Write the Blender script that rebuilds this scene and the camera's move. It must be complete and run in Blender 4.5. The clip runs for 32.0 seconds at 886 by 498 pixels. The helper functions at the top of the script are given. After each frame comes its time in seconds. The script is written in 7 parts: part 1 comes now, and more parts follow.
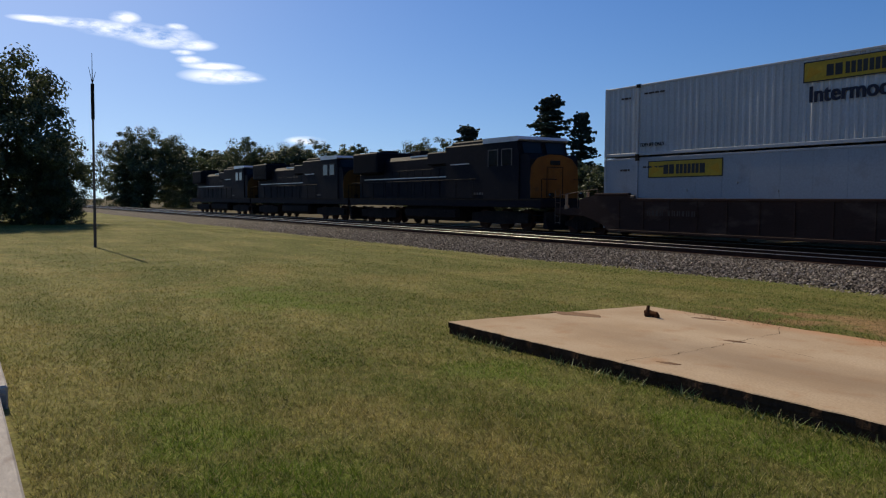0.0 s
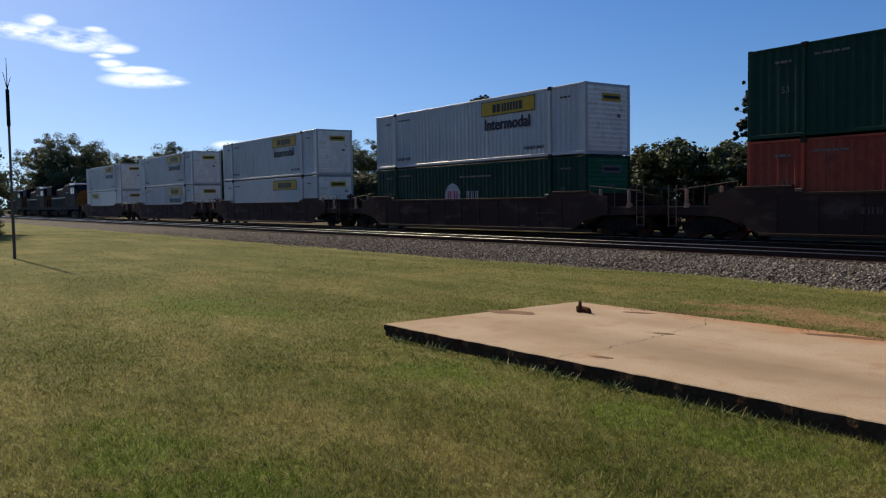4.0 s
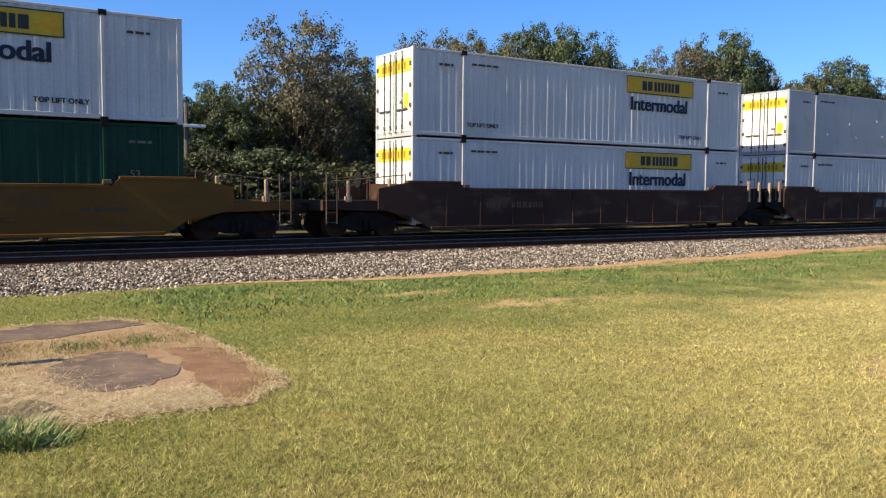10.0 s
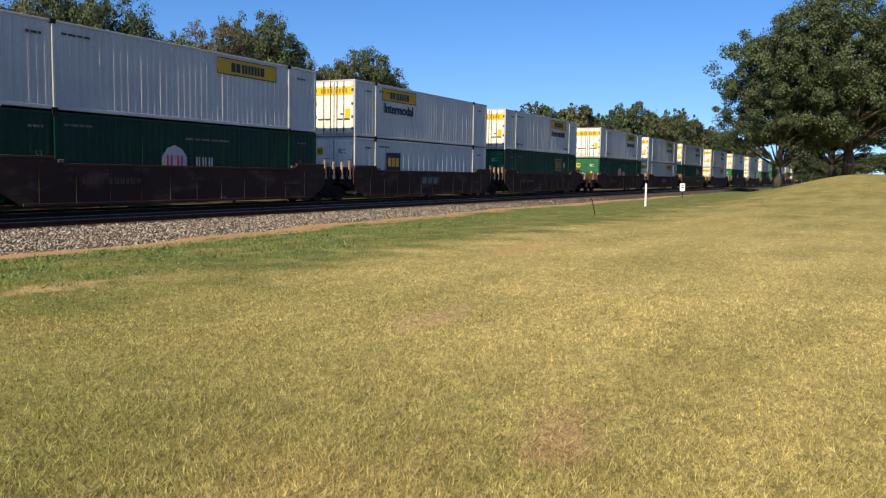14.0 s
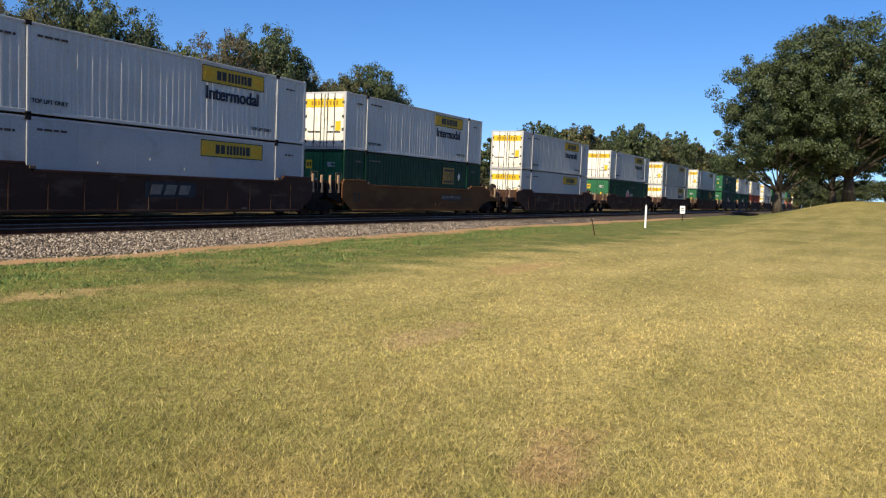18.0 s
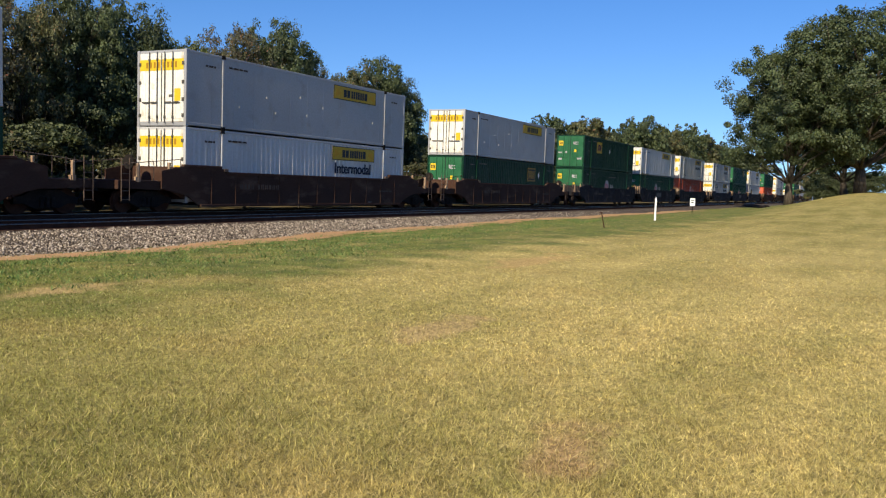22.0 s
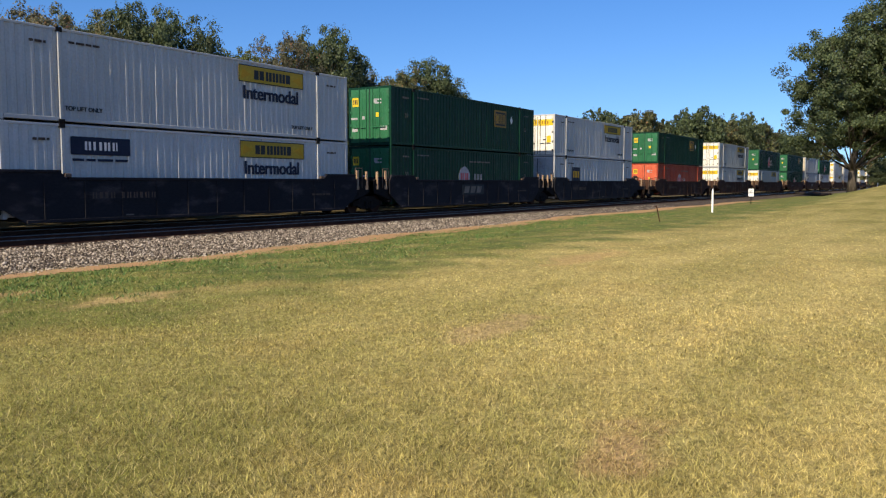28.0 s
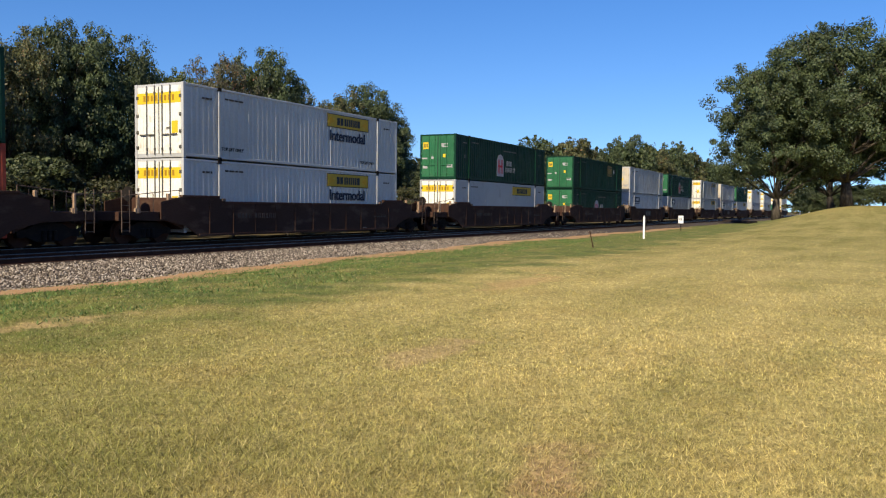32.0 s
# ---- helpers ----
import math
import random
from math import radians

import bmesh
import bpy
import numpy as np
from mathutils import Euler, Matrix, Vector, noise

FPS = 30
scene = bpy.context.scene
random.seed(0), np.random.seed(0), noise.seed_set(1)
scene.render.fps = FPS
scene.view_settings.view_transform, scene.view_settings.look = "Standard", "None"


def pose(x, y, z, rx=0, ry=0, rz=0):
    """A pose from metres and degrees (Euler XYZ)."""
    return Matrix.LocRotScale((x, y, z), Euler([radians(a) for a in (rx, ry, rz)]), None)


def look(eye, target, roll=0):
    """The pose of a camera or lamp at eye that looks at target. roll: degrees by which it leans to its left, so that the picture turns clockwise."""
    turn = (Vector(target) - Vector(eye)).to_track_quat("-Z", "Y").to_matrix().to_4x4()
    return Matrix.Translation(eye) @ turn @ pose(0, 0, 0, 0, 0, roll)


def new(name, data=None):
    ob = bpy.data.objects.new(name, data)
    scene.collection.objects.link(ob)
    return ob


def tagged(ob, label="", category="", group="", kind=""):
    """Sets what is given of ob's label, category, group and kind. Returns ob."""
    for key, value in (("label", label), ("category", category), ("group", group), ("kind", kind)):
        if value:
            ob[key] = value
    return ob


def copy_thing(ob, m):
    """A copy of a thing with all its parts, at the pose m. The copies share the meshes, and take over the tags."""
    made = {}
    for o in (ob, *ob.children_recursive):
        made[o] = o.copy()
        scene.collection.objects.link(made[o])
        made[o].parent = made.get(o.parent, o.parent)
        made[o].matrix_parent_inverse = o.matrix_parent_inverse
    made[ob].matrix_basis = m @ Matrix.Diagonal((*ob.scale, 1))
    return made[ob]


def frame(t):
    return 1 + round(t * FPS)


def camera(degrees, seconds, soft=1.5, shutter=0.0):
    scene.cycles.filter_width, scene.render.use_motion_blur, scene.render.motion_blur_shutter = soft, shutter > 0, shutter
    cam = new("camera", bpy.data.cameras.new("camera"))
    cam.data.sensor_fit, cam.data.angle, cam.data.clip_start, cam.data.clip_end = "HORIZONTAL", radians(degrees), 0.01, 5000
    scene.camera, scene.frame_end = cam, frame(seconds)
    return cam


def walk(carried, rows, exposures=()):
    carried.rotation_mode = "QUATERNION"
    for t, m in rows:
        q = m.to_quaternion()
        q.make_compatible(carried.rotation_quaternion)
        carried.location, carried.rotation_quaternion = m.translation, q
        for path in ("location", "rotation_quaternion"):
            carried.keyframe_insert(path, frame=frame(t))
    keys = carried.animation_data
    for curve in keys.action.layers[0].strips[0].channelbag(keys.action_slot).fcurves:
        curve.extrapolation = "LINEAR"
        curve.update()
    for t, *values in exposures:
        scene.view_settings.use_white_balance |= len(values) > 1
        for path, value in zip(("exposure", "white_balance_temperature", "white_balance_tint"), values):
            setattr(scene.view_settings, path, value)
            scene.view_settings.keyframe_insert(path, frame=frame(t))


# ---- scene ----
cam = camera(56.2, 32.0, soft=1.2)
# seconds, eye, yaw to the left of +y, pitch, roll
PATH = [
    (0, (0.007, 0.000, 1.467), 59.32, -3.34, 0.36),
    (0.5, (-0.010, 0.017, 1.451), 60.48, -3.46, 0.54),
    (1, (-0.002, -0.001, 1.460), 59.26, -3.01, -0.13),
    (1.5, (0.008, -0.013, 1.462), 58.87, -3.09, -0.26),
    (2, (0.009, 0.001, 1.456), 58.51, -2.64, -0.57),
    (2.5, (0.028, -0.027, 1.460), 56.95, -1.86, -0.81),
    (3, (0.033, -0.019, 1.454), 56.26, -3.27, -0.63),
    (3.5, (0.027, -0.026, 1.471), 55.13, -3.65, -0.54),
    (5.5, (0.052, -0.013, 1.469), 54.57, -2.29, -1.29),
    (6, (0.057, -0.022, 1.468), 54.54, -1.85, -1.26),
    (6.5, (0.093, 0.009, 1.496), 43.87, -0.78, 0.37),
    (7, (0.158, 0.019, 1.501), 31.61, -0.59, 0.59),
    (7.5, (0.167, 0.150, 1.469), 20.98, -0.58, 0.21),
    (8, (0.209, 0.197, 1.466), 10.34, -0.98, -0.02),
    (8.5, (0.298, 0.241, 1.470), -1.46, -1.43, 0.01),
    (9, (0.368, 0.292, 1.455), -12.39, -2.22, 0.10),
    (9.5, (0.457, 0.333, 1.450), -22.65, -3.41, -0.14),
    (10, (0.484, 0.333, 1.459), -32.19, -3.94, 0.42),
    (10.5, (0.552, 0.391, 1.423), -42.17, -4.40, 0.59),
    (11, (0.641, 0.412, 1.406), -50.30, -5.90, 0.16),
    (11.5, (0.641, 0.398, 1.421), -58.22, -6.36, 1.16),
    (12, (0.656, 0.393, 1.427), -60.51, -4.93, 0.44),
    (12.5, (0.671, 0.398, 1.413), -62.69, -4.70, 0.03),
    (13, (0.645, 0.387, 1.417), -62.70, -4.69, 0.44),
    (13.5, (0.648, 0.384, 1.412), -62.74, -5.03, 0.74),
    (14, (0.652, 0.386, 1.409), -62.83, -5.12, 0.85),
    (14.5, (0.650, 0.386, 1.414), -63.16, -4.93, 1.10),
    (16.5, (0.635, 0.390, 1.420), -62.03, -4.56, 1.94),
    (17, (0.645, 0.393, 1.422), -61.97, -4.02, 2.24),
    (17.5, (0.649, 0.392, 1.421), -62.41, -3.95, 2.28),
    (18, (0.640, 0.378, 1.419), -62.85, -3.99, 2.30),
    (18.5, (0.640, 0.379, 1.415), -62.92, -3.96, 2.34),
    (19, (0.644, 0.380, 1.418), -63.11, -3.87, 2.37),
    (19.5, (0.634, 0.374, 1.418), -63.05, -3.88, 2.22),
    (20, (0.639, 0.376, 1.419), -63.10, -4.11, 2.03),
    (20.5, (0.640, 0.375, 1.416), -62.83, -4.32, 1.88),
    (21, (0.647, 0.376, 1.419), -62.70, -4.43, 1.89),
    (21.5, (0.633, 0.371, 1.418), -62.41, -4.45, 1.92),
    (22, (0.636, 0.381, 1.417), -62.23, -4.46, 2.01),
    (22.5, (0.638, 0.385, 1.417), -61.96, -4.36, 1.95),
    (23, (0.631, 0.373, 1.421), -61.73, -4.21, 1.92),
    (23.5, (0.632, 0.377, 1.425), -61.15, -3.50, 1.66),
    (24, (0.617, 0.367, 1.423), -60.08, -2.24, 1.03),
    (24.5, (0.610, 0.368, 1.421), -58.54, -1.34, 0.66),
    (25, (0.625, 0.344, 1.418), -57.59, -3.65, 0.72),
    (25.5, (0.640, 0.354, 1.429), -59.02, -4.25, 1.20),
    (26, (0.647, 0.347, 1.422), -59.05, -3.98, 0.83),
    (26.5, (0.647, 0.354, 1.419), -58.97, -4.23, 0.66),
    (28.5, (0.663, 0.353, 1.423), -58.39, -4.53, -0.07),
    (29, (0.651, 0.338, 1.430), -58.59, -4.22, 0.23),
    (29.5, (0.656, 0.333, 1.425), -60.95, -2.90, 1.07),
    (30, (0.656, 0.332, 1.421), -61.69, -2.90, 1.02),
    (30.5, (0.658, 0.334, 1.420), -62.00, -2.80, 0.87),
    (31, (0.662, 0.333, 1.425), -62.00, -2.86, 0.58),
    (31.5, (0.662, 0.331, 1.430), -62.29, -2.81, 0.53),
    (32, (0.649, 0.318, 1.425), -62.80, -2.83, 0.58),
]


def aim(eye, yaw, pitch, roll):
    a, b = radians(yaw), radians(pitch)
    way = Vector((-math.sin(a) * math.cos(b), math.cos(a) * math.cos(b), math.sin(b)))
    return look(eye, Vector(eye) + 2 * way, roll)


EXPOSURES = [(0, -0.28), (1.0, -0.1), (2.0, -0.06), (3.5, -0.1), (6.0, -0.08), (7.0, 0.3), (8.0, 0.84), (9, 1.05), (10, 0.97), (11, 0.6), (12, 0.48), (32, 0.48)]
walk(cam, [(t, aim(eye, y, p, r)) for t, eye, y, p, r in PATH], EXPOSURES)

# ---- light ----
SUN_UP, SUN_SIDE = 36.0, 1.2
SUN_DIR = Vector((-math.cos(radians(SUN_UP)) * math.cos(radians(SUN_SIDE)),
                  -math.cos(radians(SUN_UP)) * math.sin(radians(SUN_SIDE)), math.sin(radians(SUN_UP))))
sun = new("sun", bpy.data.lights.new("sun", "SUN"))
sun.data.energy, sun.data.angle, sun.data.color = 5.0, radians(0.55), (1.0, 0.87, 0.64)
sun.matrix_world = look(SUN_DIR * 50, (0, 0, 0))

world = bpy.data.worlds.new("sky")
scene.world = world
world.use_nodes = True


def build_sky():
    nt = world.node_tree
    nt.nodes.clear()
    out = nt.nodes.new("ShaderNodeOutputWorld")
    bg = nt.nodes.new("ShaderNodeBackground")
    sky = nt.nodes.new("ShaderNodeTexSky")
    sky.sky_type, sky.sun_disc = "NISHITA", False
    sky.sun_elevation, sky.sun_rotation = radians(SUN_UP), radians(270 - SUN_SIDE)
    sky.air_density, sky.dust_density, sky.ozone_density = 1.0, 0.35, 3.0
    # thin clouds: a streak of stretched noise around one stretch of the sky
    tc = nt.nodes.new("ShaderNodeTexCoord")
    mp = nt.nodes.new("ShaderNodeMapping")
    mp.inputs["Scale"].default_value = (9.0, 14.0, 40.0)
    mp.inputs["Rotation"].default_value = (radians(8), 0, 0)
    nz = nt.nodes.new("ShaderNodeTexNoise")
    nz.inputs["Scale"].default_value, nz.inputs["Detail"].default_value = 1.0, 6.0
    nz.inputs["Roughness"].default_value = 0.62
    ramp = nt.nodes.new("ShaderNodeMapRange")
    ramp.inputs["From Min"].default_value, ramp.inputs["From Max"].default_value = 0.36, 0.56
    link = nt.links.new
    # the clear dry air keeps the sky blue down to the horizon
    lift = nt.nodes.new("ShaderNodeVectorMath")
    lift.operation = "MULTIPLY_ADD"
    lift.inputs[1].default_value, lift.inputs[2].default_value = (1, 1, 0.93), (0, 0, 0.09)
    link(tc.outputs["Generated"], lift.inputs[0])
    link(lift.outputs[0], sky.inputs["Vector"])
    link(tc.outputs["Generated"], mp.inputs["Vector"])
    link(mp.outputs["Vector"], nz.inputs["Vector"])
    link(nz.outputs["Fac"], ramp.inputs["Value"])
    near = None
    for centre, spread in CLOUDS:
        sub = nt.nodes.new("ShaderNodeVectorMath")
        sub.operation = "SUBTRACT"
        sub.inputs[1].default_value = centre
        div = nt.nodes.new("ShaderNodeVectorMath")
        div.operation = "DIVIDE"
        div.inputs[1].default_value = spread
        ln = nt.nodes.new("ShaderNodeVectorMath")
        ln.operation = "LENGTH"
        rng = nt.nodes.new("ShaderNodeMapRange")
        rng.inputs["From Min"].default_value, rng.inputs["From Max"].default_value = 1.0, 0.25
        link(tc.outputs["Generated"], sub.inputs[0])
        link(sub.outputs[0], div.inputs[0])
        link(div.outputs[0], ln.inputs[0])
        link(ln.outputs["Value"], rng.inputs["Value"])
        if near is None:
            near = rng.outputs["Result"]
        else:
            mx = nt.nodes.new("ShaderNodeMath")
            mx.operation = "MAXIMUM"
            link(near, mx.inputs[0])
            link(rng.outputs["Result"], mx.inputs[1])
            near = mx.outputs[0]
    mul = nt.nodes.new("ShaderNodeMath")
    mul.operation = "MULTIPLY"
    link(near, mul.inputs[0])
    link(ramp.outputs["Result"], mul.inputs[1])
    mix = nt.nodes.new("ShaderNodeMix")
    mix.data_type = "RGBA"
    mix.inputs[7].default_value = (14.0, 14.2, 15.0, 1)
    link(mul.outputs[0], mix.inputs[0])
    hsv = nt.nodes.new("ShaderNodeHueSaturation")
    hsv.inputs["Hue"].default_value, hsv.inputs["Saturation"].default_value = 0.512, 1.32
    link(sky.outputs["Color"], hsv.inputs["Color"])
    link(hsv.outputs["Color"], mix.inputs[6])
    link(mix.outputs[2], bg.inputs["Color"])
    bg.inputs["Strength"].default_value = 0.113
    link(bg.outputs[0], out.inputs["Surface"])


def sky_dir(yaw, up):
    a, b = radians(yaw), radians(up)
    return (-math.sin(a) * math.cos(b), math.cos(a) * math.cos(b), math.sin(b))


CLOUDS = [(sky_dir(a, b), (w, w, h)) for a, b, w, h in (
    (85.0, 10.83, 0.034, 0.0044), (83.1, 10.81, 0.040, 0.0062), (82.1, 10.76, 0.035, 0.0071), (80.8, 10.59, 0.043, 0.0097), (79.5, 10.52, 0.037, 0.0115),
    (77.8, 10.29, 0.043, 0.0133), (75.9, 9.95, 0.028, 0.0071), (80.1, 11.33, 0.018, 0.0080), (77.0, 11.00, 0.014, 0.0044), (76.6, 9.45, 0.015, 0.0035),
    (76.1, 9.01, 0.018, 0.0053), (74.7, 8.66, 0.037, 0.0053), (74.2, 8.03, 0.051, 0.0097), (72.8, 7.94, 0.028, 0.0053), (68.7, 3.96, 0.027, 0.0062))]
build_sky()

# ---- materials ----


def mat(name, a, b, scale=3.0, rough=0.6, metal=0.0, bump=0.15, fine=40.0, c=None, spread=(0.35, 0.65), vary=0.0, stretch=(1, 1, 1), depth=0.02, spec=0.12):
    """A surface of two colours mixed by broad noise, with fine grain, bump and a third colour for stains."""
    m = bpy.data.materials.new(name)
    m.use_nodes = True
    nt = m.node_tree
    bsdf = nt.nodes["Principled BSDF"]
    link = nt.links.new
    tc = nt.nodes.new("ShaderNodeTexCoord")
    mp = nt.nodes.new("ShaderNodeMapping")
    mp.inputs["Scale"].default_value = stretch
    link(tc.outputs["Object"], mp.inputs["Vector"])

    def noise_at(s, detail=5.0):
        n = nt.nodes.new("ShaderNodeTexNoise")
        n.inputs["Scale"].default_value, n.inputs["Detail"].default_value = s, detail
        link(mp.outputs["Vector"], n.inputs["Vector"])
        return n.outputs["Fac"]

    def ranged(v, lo, hi, to_lo=0.0, to_hi=1.0):
        r = nt.nodes.new("ShaderNodeMapRange")
        for key, value in (("From Min", lo), ("From Max", hi), ("To Min", to_lo), ("To Max", to_hi)):
            r.inputs[key].default_value = value
        link(v, r.inputs["Value"])
        return r.outputs["Result"]

    def mixed(f, one, two, mode="MIX"):
        x = nt.nodes.new("ShaderNodeMix")
        x.data_type, x.blend_type = "RGBA", mode
        for value, i in ((f, 0), (one, 6), (two, 7)):
            if isinstance(value, (tuple, float, int)):
                x.inputs[i].default_value = (*value, 1) if isinstance(value, tuple) else value
            else:
                link(value, x.inputs[i])
        return x.outputs[2]

    broad, grain = noise_at(scale), noise_at(fine, 3.0)
    col = mixed(ranged(broad, *spread), a, b)
    if c:
        col = mixed(ranged(noise_at(scale * 2.7), 0.55, 0.72, 0.0, 0.85), col, c)
    col = mixed(ranged(grain, 0.3, 0.7, 0.0, 0.35), col, tuple(0.55 * v for v in a))
    if vary:
        info = nt.nodes.new("ShaderNodeObjectInfo")
        hsv = nt.nodes.new("ShaderNodeHueSaturation")
        link(ranged(info.outputs["Random"], 0, 1, 1 - vary, 1 + vary), hsv.inputs["Value"])
        link(col, hsv.inputs["Color"])
        col = hsv.outputs["Color"]
    link(col, bsdf.inputs["Base Color"])
    link(ranged(grain, 0.2, 0.8, max(0.02, rough - 0.12), min(1, rough + 0.12)), bsdf.inputs["Roughness"])
    bsdf.inputs["Metallic"].default_value = metal
    bsdf.inputs["Specular IOR Level"].default_value = spec
    if bump:
        bp = nt.nodes.new("ShaderNodeBump")
        bp.inputs["Strength"].default_value, bp.inputs["Distance"].default_value = bump, depth
        link(grain, bp.inputs["Height"])
        link(bp.outputs["Normal"], bsdf.inputs["Normal"])
    return m


def leaf_mat(name, dark, light, autumn=None):
    m = bpy.data.materials.new(name)
    m.use_nodes = True
    nt = m.node_tree
    bsdf = nt.nodes["Principled BSDF"]
    geo = nt.nodes.new("ShaderNodeNewGeometry")
    ramp = nt.nodes.new("ShaderNodeValToRGB")
    ramp.color_ramp.elements[0].color, ramp.color_ramp.elements[1].color = (*dark, 1), (*light, 1)
    if autumn:
        e = ramp.color_ramp.elements.new(0.93)
        e.color = (*light, 1)
        ramp.color_ramp.elements[2].color = (*autumn, 1)
    nt.links.new(geo.outputs["Random Per Island"], ramp.inputs["Fac"])
    tc = nt.nodes.new("ShaderNodeTexCoord")
    nz = nt.nodes.new("ShaderNodeTexNoise")
    nz.inputs["Scale"].default_value = 0.5
    nt.links.new(tc.outputs["Object"], nz.inputs["Vector"])
    hsv = nt.nodes.new("ShaderNodeHueSaturation")
    rng = nt.nodes.new("ShaderNodeMapRange")
    rng.inputs["From Min"].default_value, rng.inputs["From Max"].default_value = 0.3, 0.7
    rng.inputs["To Min"].default_value, rng.inputs["To Max"].default_value = 0.65, 1.35
    nt.links.new(nz.outputs["Fac"], rng.inputs["Value"])
    nt.links.new(rng.outputs["Result"], hsv.inputs["Value"])
    nt.links.new(ramp.outputs["Color"], hsv.inputs["Color"])
    nt.links.new(hsv.outputs["Color"], bsdf.inputs["Base Color"])
    bsdf.inputs["Roughness"].default_value = 0.6
    trans = nt.nodes.new("ShaderNodeBsdfTranslucent")
    nt.links.new(hsv.outputs["Color"], trans.inputs["Color"])
    mix = nt.nodes.new("ShaderNodeMixShader")
    mix.inputs[0].default_value = 0.34
    nt.links.new(bsdf.outputs[0], mix.inputs[1])
    nt.links.new(trans.outputs[0], mix.inputs[2])
    nt.links.new(mix.outputs[0], nt.nodes["Material Output"].inputs["Surface"])
    return m


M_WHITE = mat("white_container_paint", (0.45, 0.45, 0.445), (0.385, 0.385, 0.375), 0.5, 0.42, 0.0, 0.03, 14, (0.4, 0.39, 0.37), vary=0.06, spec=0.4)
M_PLATE = mat("grey_white_plate_paint", (0.33, 0.335, 0.345), (0.29, 0.295, 0.305), 0.5, 0.42, 0.0, 0.03, 14, (0.25, 0.24, 0.23), vary=0.06, spec=0.4)
# Lighter copy of the container white, with the sun on the doors added.
M_CREAM = mat("lit_white_door_paint", (0.78, 0.76, 0.7), (0.68, 0.65, 0.58), 1.2, 0.5, 0.0, 0.03, 12, (0.5, 0.42, 0.3), vary=0.05)
M_GREEN = mat("green_container_paint", (0.004, 0.03, 0.017), (0.006, 0.038, 0.021), 0.7, 0.45, 0.0, 0.03, 9, (0.008, 0.028, 0.018), vary=0.12)
# Lit copy of the green paint: the doors' sunlight is in its colour.
M_GREENDOOR = mat("lit_green_door_paint", (0.022, 0.115, 0.052), (0.034, 0.14, 0.066), 1.2, 0.5, 0.0, 0.03, 12, (0.05, 0.12, 0.07), vary=0.1)
# Container red made brighter for doors that face the sun.
M_REDDOOR = mat("lit_red_door_paint", (0.5, 0.1, 0.05), (0.56, 0.14, 0.075), 1.2, 0.5, 0.0, 0.03, 12, (0.36, 0.1, 0.06), vary=0.08)
M_RED = mat("red_container_paint", (0.28, 0.045, 0.025), (0.34, 0.07, 0.035), 0.7, 0.45, 0.0, 0.03, 9, (0.18, 0.04, 0.03), vary=0.1)
M_GREY = mat("grey_container_paint", (0.42, 0.43, 0.44), (0.34, 0.34, 0.34), 0.8, 0.5, 0.0, 0.03, 9, (0.28, 0.25, 0.2), vary=0.08)
M_TAN = mat("tan_container_paint", (0.5, 0.44, 0.34), (0.42, 0.36, 0.28), 0.8, 0.5, 0.0, 0.03, 9, (0.3, 0.25, 0.2))
M_YELLOW = mat("yellow_panel", (0.7, 0.49, 0.03), (0.6, 0.41, 0.03), 1.5, 0.45, 0.0, 0.02, 12)
# Yellow dulled for the shaded container sides; also the faded emblem plates.
M_PANEL = mat("shaded_faded_yellow", (0.48, 0.32, 0.03), (0.4, 0.265, 0.03), 1.5, 0.5, 0.0, 0.02, 12, (0.36, 0.25, 0.04))
M_BLACK = mat("black_lettering", (0.02, 0.025, 0.03), (0.03, 0.035, 0.04), 2.0, 0.5, 0.0, 0.0, 12)
M_NAVY = mat("navy_lettering", (0.012, 0.017, 0.036), (0.015, 0.022, 0.046), 2.0, 0.5, 0.0, 0.0, 12)
M_FADED = mat("faded_lettering", (0.08, 0.06, 0.05), (0.05, 0.038, 0.03), 3.0, 0.6, 0.0, 0.0, 20)
M_MARK = mat("white_lettering", (0.7, 0.7, 0.7), (0.58, 0.58, 0.58), 3.0, 0.5, 0.0, 0.0, 20)
M_REDMARK = mat("red_lettering", (0.5, 0.03, 0.04), (0.42, 0.03, 0.04), 3.0, 0.5, 0.0, 0.0, 20)
M_DARKSTEEL = mat("dirty_steel", (0.009, 0.008, 0.008), (0.018, 0.015, 0.013), 2.0, 0.85, 0.0, 0.2, 30, (0.035, 0.024, 0.018))
M_DIM = mat("dusty_lettering", (0.16, 0.145, 0.13), (0.11, 0.1, 0.09), 3.0, 0.6, 0.0, 0.0, 20)
M_LOCK = mat("dull_galvanised_rod", (0.13, 0.12, 0.1), (0.08, 0.075, 0.065), 3.0, 0.55, 0.3, 0.05, 30)
M_GRAB = mat("worn_grab_iron_paint", (0.14, 0.1, 0.075), (0.08, 0.055, 0.04), 3.0, 0.6, 0.0, 0.05, 30)
